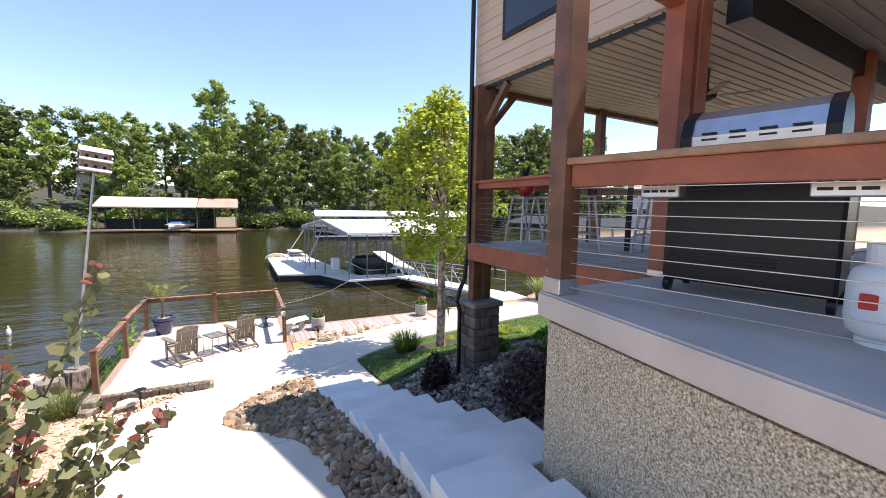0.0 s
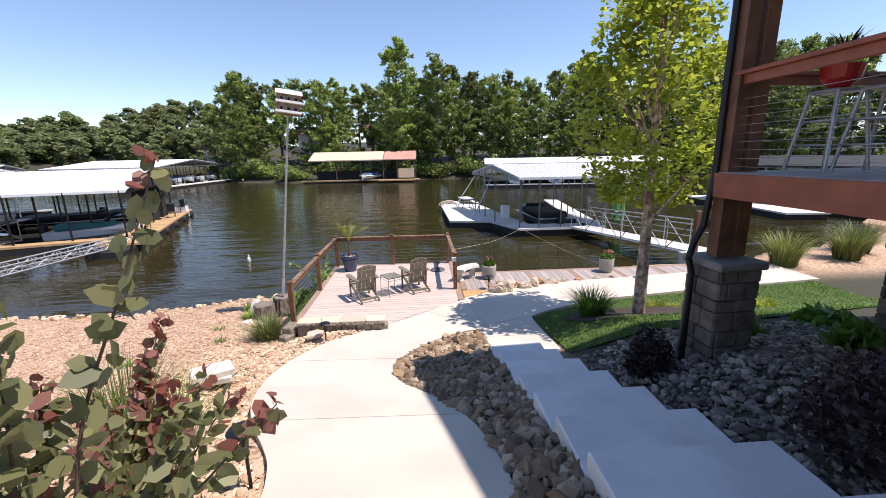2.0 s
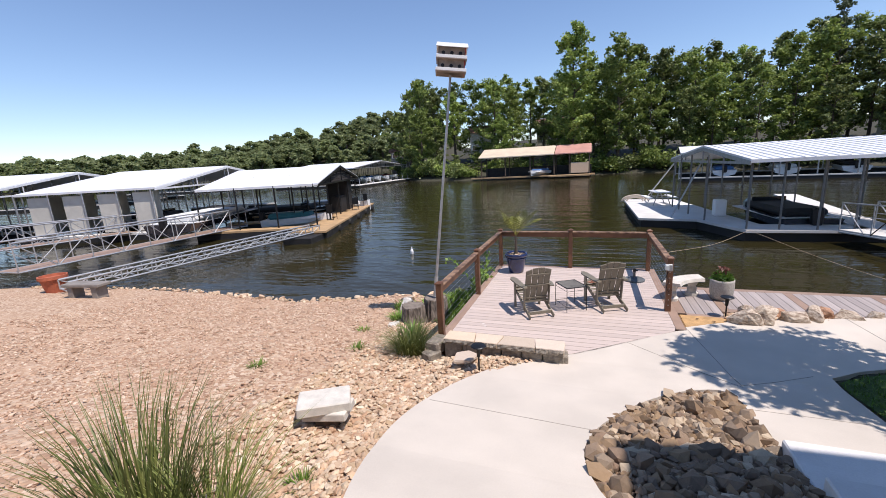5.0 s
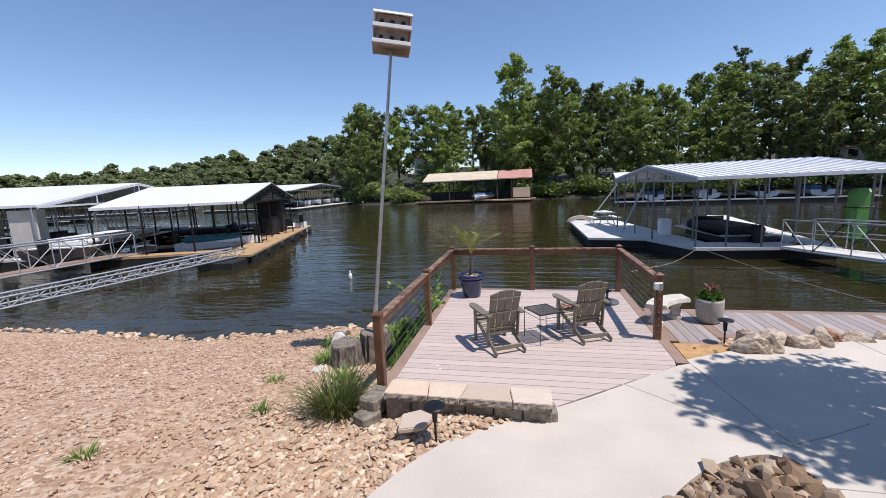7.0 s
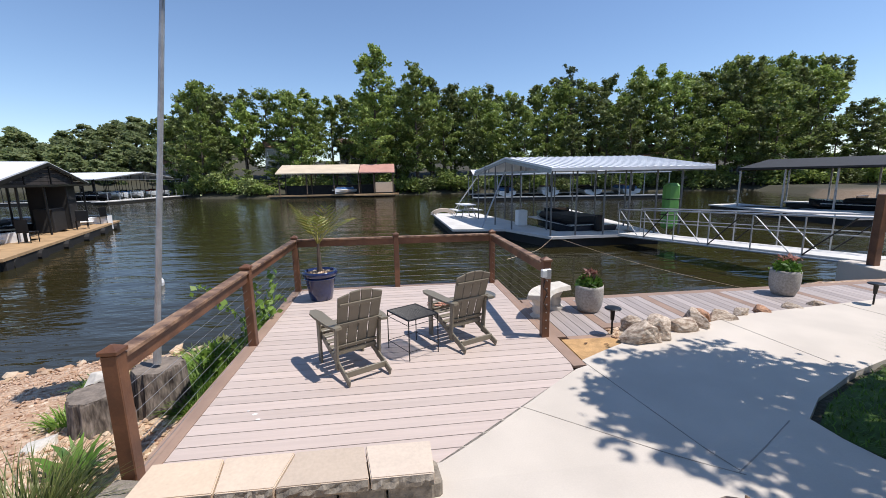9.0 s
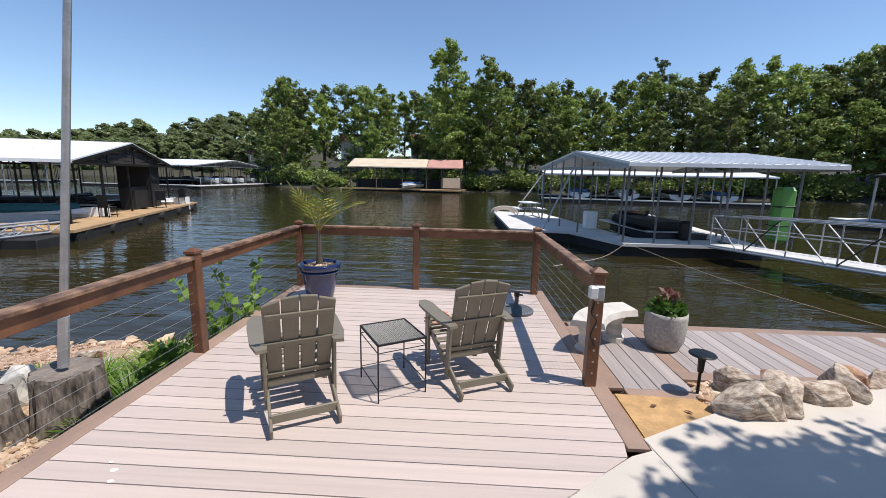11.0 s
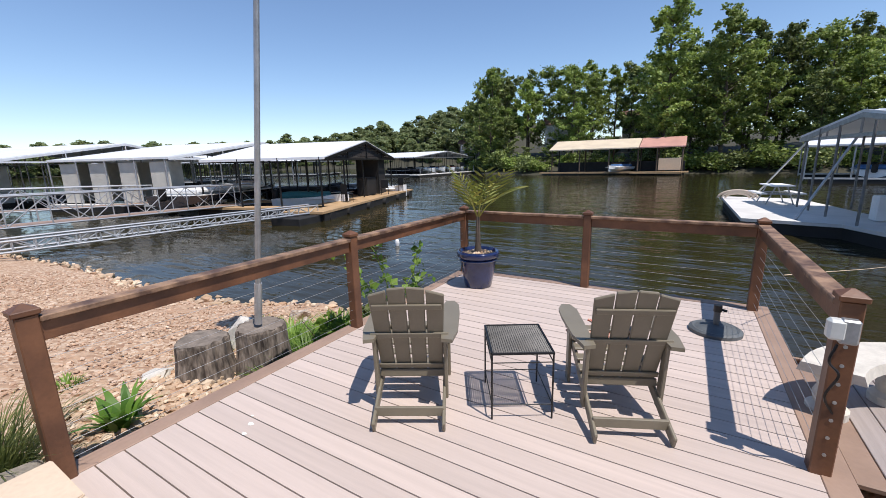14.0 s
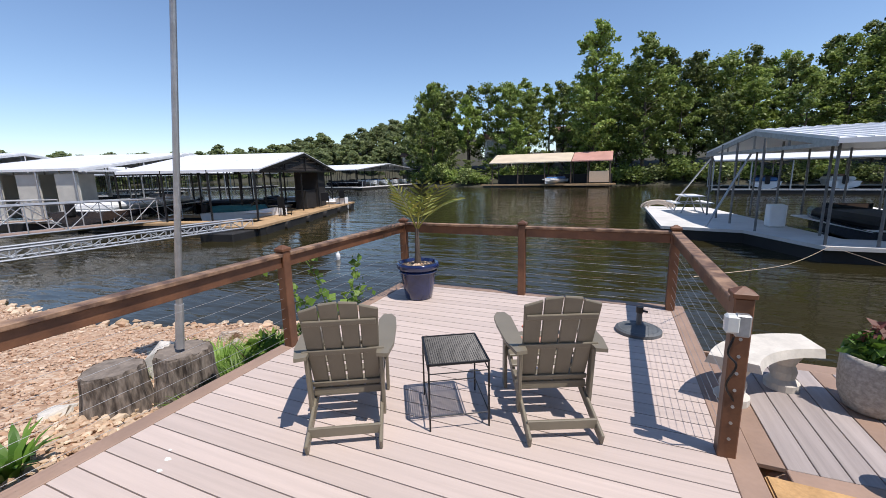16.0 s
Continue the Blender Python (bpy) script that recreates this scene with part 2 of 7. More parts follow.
LEAF_BRIGHT = leaf_material("bright_leaves", (0.26, 0.33, 0.03), (0.52, 0.58, 0.09), 0.6)
LEAF_SHRUB = leaf_material("shrub_leaves", (0.15, 0.175, 0.075), (0.36, 0.36, 0.17), 0.5)
LEAF_RED = leaf_material("red_new_leaves", (0.36, 0.11, 0.08), (0.28, 0.17, 0.135), 0.5)
GRASS = leaf_material("grass_blades", (0.10, 0.14, 0.030), (0.24, 0.26, 0.075), 0.3)
LAWN = leaf_material("lawn_blades", (0.07, 0.15, 0.012), (0.13, 0.25, 0.025), 0.3)
DARK_LEAF = leaf_material("dark_shrub_leaves", (0.028, 0.018, 0.020), (0.065, 0.035, 0.032), 0.2)
WEED = leaf_material("bank_weeds", (0.10, 0.20, 0.022), (0.24, 0.36, 0.06), 0.4)
GREEN_LEAF = leaf_material("green_plant_leaves", (0.06, 0.15, 0.015), (0.14, 0.26, 0.035), 0.35)
RESIN = mat("taupe_resin", (0.19, 0.165, 0.12), 0.42, vary=0.08, scale=5, bump=0.03)
BLUE_GLAZE = mat("cobalt_glaze", (0.012, 0.022, 0.085), 0.12, vary=0.3, scale=6, bump=0.03, coat=0.5)
WHITE_STONE = mat("cast_stone_white", (0.60, 0.56, 0.49), 0.85, vary=0.15, scale=9, bump=0.15)
GREY_POT = mat("speckled_grey_pot", (0.40, 0.37, 0.33), 0.8, vary=0.25, scale=30, bump=0.2)
CREAM = mat("cream_block_stone", (0.56, 0.45, 0.34), 0.85, vary=0.16, scale=5, fine=40, bump=0.2, random_per="object", palette=[(0.60, 0.49, 0.36), (0.52, 0.42, 0.36), (0.62, 0.47, 0.32), (0.50, 0.43, 0.36)])
BLOCKFACE = mat("split_block_face", (0.26, 0.225, 0.18), 0.9, vary=0.4, scale=14, fine=40, bump=1.0)
WHITE = mat("white_paint", (0.78, 0.78, 0.76), 0.5, vary=0.06, scale=4, bump=0.02)
GLASS = mat("dark_window_glass", (0.02, 0.025, 0.03), 0.03, vary=0.05, bump=0.0, spec=0.8)

# ---- builders ----


def thing(name, at=(0, 0, 0), label="", category="", group="", kind="", turn=0.0):
    ob = new(name)
    ob.matrix_basis = pose(*at, 0, 0, turn)
    return tagged(ob, label, category, group, kind)


def mesh_from(bm, name):
    me = bpy.data.meshes.new(name)
    bm.to_mesh(me)
    bm.free()
    return me


def part(name, bm, material, parent=None, label="", smooth=False):
    me = mesh_from(bm, name) if isinstance(bm, bmesh.types.BMesh) else bm
    if not me.materials:
        me.materials.append(material)
    if smooth:
        me.shade_smooth()
    ob = new(name, me)
    ob.parent = parent
    return tagged(ob, label)


def box(bm, c, s, m=None, bevel=0.0):
    """A box of size s about c, bevelled; m places it."""
    geom = bmesh.ops.create_cube(bm, size=1.0)
    vs = geom["verts"]
    for v in vs:
        v.co = Vector((v.co.x * s[0] + c[0], v.co.y * s[1] + c[1], v.co.z * s[2] + c[2]))
    if bevel:
        es = list({e for v in vs for e in v.link_edges})
        out = bmesh.ops.bevel(bm, geom=es, offset=bevel, segments=1, affect='EDGES')
        vs = list({v for f in out["faces"] for v in f.verts} | {v for v in vs if v.is_valid})
    if m is not None:
        bmesh.ops.transform(bm, matrix=m, verts=vs)
    return vs


def boxed(c, s, m=None, bevel=0.0):
    bm = bmesh.new()
    box(bm, c, s, m, bevel)
    return bm


def along(p, q, roll=0.0):
    """A frame at p whose z axis runs to q."""
    p, q = Vector(p), Vector(q)
    d = q - p
    r = d.to_track_quat('Z', 'Y' if abs(d.normalized().z) < 0.95 else 'X').to_matrix().to_4x4()
    return Matrix.Translation(p) @ r, d.length


def tube(bm, p, q, r, seg=8, r2=None):
    m, n = along(p, q)
    g = bmesh.ops.create_cone(bm, cap_ends=True, segments=seg, radius1=r, radius2=r if r2 is None else r2, depth=n)
    bmesh.ops.transform(bm, matrix=m @ Matrix.Translation((0, 0, n / 2)), verts=g["verts"])


def beam(bm, p, q, w, h, bevel=0.0):
    """A square-cut bar from p to q, w wide and h high."""
    p, q = Vector(p), Vector(q)
    d = (q - p).normalized()
    side = d.cross(Vector((0, 0, 1)))
    side = side.normalized() if side.length > 1e-4 else Vector((1, 0, 0))
    up = side.cross(d)
    m = Matrix((side, d, up)).transposed().to_4x4()
    m.translation = (p + q) / 2
    box(bm, (0, 0, 0), (w, (q - p).length, h), m, bevel)


def tubed(p, q, r, seg=8, r2=None):
    bm = bmesh.new()
    tube(bm, p, q, r, seg, r2)
    return bm


def beamed(p, q, w, h, bevel=0.0):
    bm = bmesh.new()
    beam(bm, p, q, w, h, bevel)
    return bm


def lathe(profile, seg=24):
    """A turned shape from (radius, height) pairs."""
    bm = bmesh.new()
    rings = []
    for r, z in profile:
        rings.append([bm.verts.new((r * math.cos(a), r * math.sin(a), z)) for a in np.linspace(0, 2 * math.pi, seg, endpoint=False)])
    for a, b in zip(rings, rings[1:]):
        for i in range(seg):
            bm.faces.new((a[i], a[(i + 1) % seg], b[(i + 1) % seg], b[i]))
    bm.faces.new(rings[0][::-1])
    bm.faces.new(rings[-1])
    return bm


def curve_line(points, n=6):
    """A smooth line through points (Catmull-Rom)."""
    p = [Vector(a) for a in points]
    p = [p[0] * 2 - p[1], *p, p[-1] * 2 - p[-2]]
    out = []
    for i in range(1, len(p) - 2):
        for k in range(n):
            t = k / n
            a, b, c, d = p[i - 1:i + 3]
            out.append(0.5 * (2 * b + (c - a) * t + (2 * a - 5 * b + 4 * c - d) * t * t + (3 * b - a - 3 * c + d) * t ** 3))
    return out + [p[-2]]


def quads_mesh(name, centres, sizes, rng, flat=0.0, aspect=1.6, fold=True):
    """Many small leaves: each a bent pair of triangles about its centre."""
    n = len(centres)
    a = rng.normal(size=(n, 3))
    a[:, 2] *= 1 - flat
    a /= np.linalg.norm(a, axis=1)[:, None]
    b = rng.normal(size=(n, 3))
    b[:, 2] *= 1 - flat
    b -= (b * a).sum(1)[:, None] * a
    b /= np.linalg.norm(b, axis=1)[:, None]
    up = np.cross(a, b)
    s = sizes[:, None]
    co = np.stack([centres - a * s * aspect * 0.5, centres + b * s * 0.5 + up * s * 0.12, centres + a * s * aspect * 0.5, centres - b * s * 0.5 + up * s * 0.12], 1).reshape(-1, 3)
    me = bpy.data.meshes.new(name)
    me.vertices.add(4 * n)
    me.vertices.foreach_set("co", co.ravel())
    me.loops.add(4 * n)
    me.loops.foreach_set("vertex_index", np.arange(4 * n))
    me.polygons.add(n)
    me.polygons.foreach_set("loop_start", np.arange(0, 4 * n, 4))
    me.update()
    return me


def ovals_mesh(name, centres, sizes, rng, aspect=1.5):
    """Many round-ended leaves, each a slightly cupped six-sided blade."""
    n = len(centres)
    a = rng.normal(size=(n, 3))
    a /= np.linalg.norm(a, axis=1)[:, None]
    b = rng.normal(size=(n, 3))
    b -= (b * a).sum(1)[:, None] * a
    b /= np.linalg.norm(b, axis=1)[:, None]
    up = np.cross(a, b)
    s = sizes[:, None]
    co = []
    for u, v, w in ((-0.5, 0, 0), (-0.28, 0.42, 0.08), (0.16, 0.48, 0.10), (0.5, 0.0, -0.05), (0.16, -0.48, 0.10), (-0.28, -0.42, 0.08)):
        co.append(centres + a * s * u * aspect + b * s * v + up * s * w)
    me = bpy.data.meshes.new(name)
    me.vertices.add(6 * n)
    me.vertices.foreach_set("co", np.stack(co, 1).ravel())
    me.loops.add(6 * n)
    me.loops.foreach_set("vertex_index", np.arange(6 * n))
    me.polygons.add(n)
    me.polygons.foreach_set("loop_start", np.arange(0, 6 * n, 6))
    me.update()
    return me


def stones_mesh(name, places, sizes, rng, squash=0.65):
    """Many loose stones in one mesh: roughened octahedra with cut edges."""
    t = bmesh.new()
    bmesh.ops.create_icosphere(t, subdivisions=1, radius=0.5)
    base = np.array([v.co[:] for v in t.verts])
    faces = np.array([[v.index for v in f.verts] for f in t.faces])
    t.free()
    n, k = len(places), len(base)
    co = base[None] * (1 + rng.uniform(-0.38, 0.38, (n, k, 1)))
    co = co * np.stack([rng.uniform(0.75, 1.35, n), rng.uniform(0.6, 1.0, n), rng.uniform(squash - 0.2, squash + 0.2, n)], 1)[:, None]
    ang = rng.uniform(0, 6.283, n)
    tilt = rng.uniform(-0.4, 0.4, n)
    cz, sz, cx, sx = np.cos(ang), np.sin(ang), np.cos(tilt), np.sin(tilt)
    y = co[..., 1] * cx[:, None] - co[..., 2] * sx[:, None]
    z = co[..., 1] * sx[:, None] + co[..., 2] * cx[:, None]
    x = co[..., 0]
    co = np.stack([x * cz[:, None] - y * sz[:, None], x * sz[:, None] + y * cz[:, None], z], -1)
    co = co * np.asarray(sizes)[:, None, None] + np.asarray(places)[:, None]
    idx = (faces[None] + (np.arange(n) * k)[:, None, None]).reshape(-1)
    me = bpy.data.meshes.new(name)
    me.vertices.add(n * k)
    me.vertices.foreach_set("co", co.ravel())
    me.loops.add(len(idx))
    me.loops.foreach_set("vertex_index", idx)
    me.polygons.add(len(idx) // 3)
    me.polygons.foreach_set("loop_start", np.arange(0, len(idx), 3))
    me.update()
    me.shade_flat()
    return me


def inside(poly, x, y):
    """Whether points lie within a polygon (arrays)."""
    x, y = np.asarray(x), np.asarray(y)
    c = np.zeros(x.shape, bool)
    for (x0, y0), (x1, y1) in zip(poly, poly[1:] + poly[:1]):
        if y0 != y1:
            c ^= ((y0 > y) != (y1 > y)) & (x < (x1 - x0) * (y - y0) / (y1 - y0) + x0)
    return c

# ---- the lie of the land ----
WATER_Z = -0.8
WALK_Y = (-30, -11.3, -8.2, -6.07, -4.9, -3.7, -3.0, -2.2, 60)
WALK_Z = (6.8, 2.08, 1.28, 0.74, 0.42, 0.20, 0.08, 0.0, 0.0)


def walk_z(y):
    return np.interp(y, WALK_Y, WALK_Z)


def soft(a, b, x):
    t = np.clip((x - a) / (b - a), 0, 1)
    return t * t * (3 - 2 * t)


def ground_z(x, y):
    """Height of the bare ground, for arrays."""
    x, y = np.asarray(x, float), np.asarray(y, float)
    shore = np.interp(x, (-400, -60, -30, -20, -17, -13.6, -10.5, -8.9, -7, -6.2, -4.5, -3.6, 0, 0.3, 9, 12, 20, 32, 48, 60, 400), (-60, -12, -2.6, 0.5, 0.9, 1.25, 1.16, 1.05, 1.7, 2.15, 2.2, 1.6, 1.5, 1.5, 2.0, 3.5, 7, 18, 40, 70, 200))
    d = shore - y
    beach = np.interp(d, (-8, -1, 0, 7, 11, 30, 200), (-3, -1.1, -0.8, 0.32, 1.35, 5.0, 12))
    side = walk_z(y) - 0.06 + 0.34 * np.clip(x - 1.32, 0, 1.3) * soft(-1.5, -3.8, y)
    side = np.where(y > shore - 0.05, -2.0, side)
    w = soft(-2.3, -3.6, x)
    z = beach * w + side * (1 - w) + 0.09 * np.exp(-((x + 2.65) / 0.9) ** 2 - ((y + 2.55) / 0.32) ** 2)
    under = soft(-3.85, -3.55, x) * soft(0.3, 0.0, x) * soft(-2.05, -1.7, y + np.clip((x + 1.55) * -0.72, -5, 0))
    z = np.where(under > 0, z * (1 - under) + np.minimum(z, -0.35) * under, z)
    far = np.interp(x, (-400, -60, -44, -38, -32, -22, 0, 20, 40, 60, 400), (900, 600, 110, 72, 66, 62, 64, 62, 56, 50, 50)) - y
    bank = np.interp(-far, (-10, 0, 3, 12, 40, 120, 400), (-2.5, -0.8, 0.0, 1.6, 5.5, 10, 16))
    z = np.where(-far > -10, np.maximum(z, bank), z)
    r, az = np.hypot(x, y), np.degrees(np.arctan2(-x, y))
    high = np.interp(az, (20, 31, 36, 45, 60, 100), (28, 28, 21, 11, 4, 2))
    ridge = np.where(r < 300, np.interp(r, (215, 240), (-3, -0.6)) + (high + 0.6) * np.clip((r - 240) / 60, 0, 1), high)
    return np.where((az > 18) & (az < 105) & (r > 215), np.maximum(z, ridge), z)


def ground_sheet():
    xs = np.concatenate([np.arange(-1500, -100, 100), np.arange(-100, -40, 6), np.arange(-40, -12, 1.0), np.arange(-12, 6, 0.15), np.arange(6, 16, 0.5), np.arange(16, 60, 3), np.arange(60, 1501, 80)])
    ys = np.concatenate([np.arange(-600, -40, 70), np.arange(-40, -14, 2), np.arange(-14, 3.2, 0.15), np.arange(3.2, 30, 2), np.arange(30, 130, 3), np.arange(130, 500, 15), np.arange(500, 2001, 150)])
    gx, gy = np.meshgrid(xs, ys)
    gz = ground_z(gx, gy)
    rng = np.random.default_rng(3)
    near = (np.abs(gx + 5) < 14) & (np.abs(gy + 5) < 9)
    gz = gz + near * rng.uniform(-0.02, 0.02, gz.shape)
    n, m = gz.shape
    i = np.arange(n * m).reshape(n, m)
    f = np.stack([i[:-1, :-1], i[:-1, 1:], i[1:, 1:], i[1:, :-1]], -1).reshape(-1, 4)
    me = bpy.data.meshes.new("ground")
    me.from_pydata(np.stack([gx, gy, gz], -1).reshape(-1, 3).tolist(), [], f.tolist())
    w = me.attributes.new("woodland", 'FLOAT', 'POINT')
    # dark soil by the porch; beyond the lake, tree shade painted into the ground colour
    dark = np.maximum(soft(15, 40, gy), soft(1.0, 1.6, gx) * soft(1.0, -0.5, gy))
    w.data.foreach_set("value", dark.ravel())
    me.shade_smooth()
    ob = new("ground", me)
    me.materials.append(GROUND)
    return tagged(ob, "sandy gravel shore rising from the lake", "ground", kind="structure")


ground_sheet()
bm = bmesh.new()
bmesh.ops.create_grid(bm, x_segments=1, y_segments=1, size=1500)
lake = part("water", bm, WATER)
lake.location = (0, 900, WATER_Z)
tagged(lake, "murky green lake water with small ripples", "water", kind="structure")


def slab(name, outline, z_of, thick, material, label, category):
    """A cast slab with the given outline, its top following z_of(y)."""
    bm = bmesh.new()
    bm.faces.new([bm.verts.new((x, y, 0)) for x, y in outline])
    for y in WALK_Y[1:-1]:
        bmesh.ops.bisect_plane(bm, geom=bm.verts[:] + bm.edges[:] + bm.faces[:], plane_co=(0, y, 0), plane_no=(0, 1, 0))
    bmesh.ops.triangulate(bm, faces=bm.faces[:])
    top = bm.faces[:]
    ext = bmesh.ops.extrude_face_region(bm, geom=top)
    low = {v for v in ext["geom"] if isinstance(v, bmesh.types.BMVert)}
    for v in bm.verts:
        v.co.z = float(z_of(v.co.y)) - (0 if v in low else thick)
    bmesh.ops.recalc_face_normals(bm, faces=bm.faces[:])
    ob = part(name, bm, material)
    return tagged(ob, label, category, kind="structure")


LEFT = curve_line([(-1.5, -2.0), (-2.0, -2.36), (-2.4, -2.66), (-2.7, -3.12), (-2.93, -3.8), (-3.02, -4.4), (-2.98, -5.0), (-2.82, -5.6), (-2.55, -6.2), (-2.28, -6.65), (-2.08, -7.05), (-1.95, -7.6), (-1.9, -8.6), (-2.0, -10.2), (-2.1, -14.0)], 4)
BED = curve_line([(-0.3, -14.0), (-0.26, -10.0), (-0.24, -8.1), (-0.26, -7.1), (-0.42, -6.3), (-0.75, -5.6), (-1.12, -5.05), (-1.30, -4.5), (-1.2, -3.97), (-0.85, -3.35), (-0.4, -2.85), (0.12, -2.6), (0.28, -2.85)], 4)
path_outline = [(p.x, p.y) for p in LEFT]
path_outline += [(p.x, p.y) for p in BED]
path_outline += [(0.25, -4.0), (1.0, -4.0), (1.38, -3.9), (1.42, -3.0), (1.42, -2.3), (1.43, -1.95), (1.8, -1.70), (2.55, -1.37), (3.5, -1.08), (6.0, -0.7), (9.5, -0.3), (9.5, 1.3), (7.0, 0.75), (5.0, 0.5), (3.0, 0.3), (1.6, -0.1), (0.94, -0.28), (0.5, -0.5), (0.15, -0.69), (0.15, -0.81), (0.0, -0.872)]
slab("path", path_outline, walk_z, 0.14, CONCRETE, "pale broom-finished concrete garden path with a curved edge", "path")

# ---- steps beside the path ----
steps = thing("garden_steps", (0, 0, 0), "broad shallow grey concrete steps beside the river rock bed", "steps", kind="structure")
for i in range(13):
    y0, y1 = -3.95 - 0.61 * i, -3.95 - 0.61 * (i + 1) - 0.03
    top = 0.42 + 0.172 * i
    wall = 1.0 + (y1 + 9.06) * 0.106
    xr = min(1.0 + 0.10 * i * 0.61, wall - 0.02) if y0 < -8.6 else 1.0 + 0.075 * i
    part("step", boxed(((0.2 + xr) / 2, (y0 + y1) / 2, top - 0.2), (xr - 0.2, y0 - y1, 0.4), None, 0.012), STEP_CONCRETE, steps)

# ---- the timber deck ----
deck = thing("deck", (0, 0, 0), "pinkish grey composite deck with brown border boards", "deck", kind="structure")


def deck_right(y):
    """The deck's edge against the path."""
    return 0.0 if y > -0.80 else float(np.interp(y, (-2.1, -1.96, -1.76, -1.39, -0.86), (-1.62, -1.42, -1.14, -0.67, 0.0)))


PITCH = 0.142
y = -2.02
while y < 2.62:
    y1 = min(y + PITCH - 0.0045, 2.62)
    a, b = deck_right(y), deck_right(y1)
    bm = bmesh.new()
    lo = [bm.verts.new(p) for p in ((-3.42, y, -0.028), (a, y, -0.028), (b, y1, -0.028), (-3.42, y1, -0.028))]
    hi = [bm.verts.new(p) for p in ((-3.42, y + 0.002, 0), (a, y + 0.002, 0), (b, y1 - 0.002, 0), (-3.42, y1 - 0.002, 0))]
    bm.faces.new(hi)
    for k in range(4):
        bm.faces.new((lo[k], lo[(k + 1) % 4], hi[(k + 1) % 4], hi[k]))
    bmesh.ops.recalc_face_normals(bm, faces=bm.faces[:])
    part("board", bm, BOARD, deck)
    y += PITCH
for p, q in (((-3.495, -2.05, -0.011), (-3.495, 2.69, -0.011)), ((0.072, -0.80, -0.011), (0.072, 2.69, -0.011)), ((-3.57, 2.70, -0.011), (0.145, 2.70, -0.011))):
    part("border_board", beamed(p, q, 0.14, 0.03, 0.004), BORDER, deck)
for p, q in (((-3.57, -2.05, -0.14), (-3.57, 2.77, -0.14)), ((0.13, -0.7, -0.14), (0.13, 2.77, -0.14)), ((-3.57, 2.75, -0.14), (0.14, 2.75, -0.14))):
    part("fascia", beamed(p, q, 0.03, 0.22), BORDER, deck)
for x in (-3.3, -1.7, -0.2):
    for yy in (2.5, 0.8):
        part("pile", tubed((x, yy, -2.5), (x, yy, -0.04), 0.11, 10), BARK, deck)
for yy in (-1.4, 0.2, 1.6, 2.55):
    part("joist", beamed((-3.5, yy, -0.15), (0.1, yy, -0.15), 0.045, 0.2), BORDER, deck)

# ---- deck railing ----
rail = thing("deck_railing", (0, 0, 0), "stained cedar railing with square posts and thin steel cables", "railing")
POSTS = {"a": (-3.45, -2.0), "b": (-3.47, 0.30), "c": (-3.47, 2.65), "d": (-1.735, 2.65), "e": (-0.01, 2.6), "f": (0.0, 0.0)}


def rail_post(x, y, base, top=0.98, s=0.092):
    bm = boxed((x, y, (base + top - 0.05) / 2), (s, s, top - 0.05 - base), None, 0.006)
    p = part("post", bm, CEDAR, rail)
    bm = boxed((x, y, top - 0.035), (s + 0.02, s + 0.02, 0.028), None, 0.004)
    g = bmesh.ops.create_cone(bm, cap_ends=True, segments=4, radius1=(s + 0.01) * 0.7, radius2=0.012, depth=0.028)
    bmesh.ops.transform(bm, matrix=Matrix.Translation((x, y, top - 0.008)) @ pose(0, 0, 0, 0, 0, 45), verts=g["verts"])
    part("post_cap", bm, CEDAR, p)


for key, (x, y) in POSTS.items():
    rail_post(x, y, -0.6 if key == "a" else -0.1)
for a, b in ("ab", "bc", "cd", "de", "ef"):
    p, q = Vector((*POSTS[a], 0)), Vector((*POSTS[b], 0))
    d = (q - p).normalized()
    p, q = p + d * 0.046, q - d * 0.046
    part("rail", beamed(p + Vector((0, 0, 0.83)), q + Vector((0, 0, 0.83)), 0.045, 0.10, 0.004), CEDAR, rail)
    part("rail_cap", beamed(p + Vector((0, 0, 0.90)), q + Vector((0, 0, 0.90)), 0.10, 0.032, 0.005), RAIL_CAP, rail)
    for k in range(7):
        z = 0.09 + 0.098 * k
        part("cable", tubed(p + Vector((0, 0, z)), q + Vector((0, 0, z)), 0.0014, 5), STEEL, rail)

# ---- house with porch ----
HB = Matrix.Translation((2.64, -5.50, 0)) @ pose(0, 0, 0, 0, 0, 4)
house = thing("house", (0, 0, 0), "two-storey tan-sided house with a cedar-post porch on stone columns", "house", kind="structure")
FLOOR, SOFF, EAVE = 3.10, 5.60, 8.10
OUT = Vector((1.06, -9.12, 0))
RAIL_END = Vector((2.0, -12.9, 0))


def hp(u, v, z):
    return HB @ Vector((u, v, z))


def hbox(name, c, s, material, parent=None, bevel=0.004, label=""):
    return part(name, boxed(c, s, HB, bevel), material, parent or house, label)


def poly_prism(pts, z0, z1, bevel=0.0):
    bm = bmesh.new()
    f = bm.faces.new([bm.verts.new((x, y, z1)) for x, y in pts])
    ext = bmesh.ops.extrude_face_region(bm, geom=[f])
    for v in ext["geom"]:
        if isinstance(v, bmesh.types.BMVert):
            v.co.z = z0
    bmesh.ops.recalc_face_normals(bm, faces=bm.faces[:])
    if bevel:
        bmesh.ops.bevel(bm, geom=bm.edges[:], offset=bevel, segments=2, affect='EDGES')
    return bm


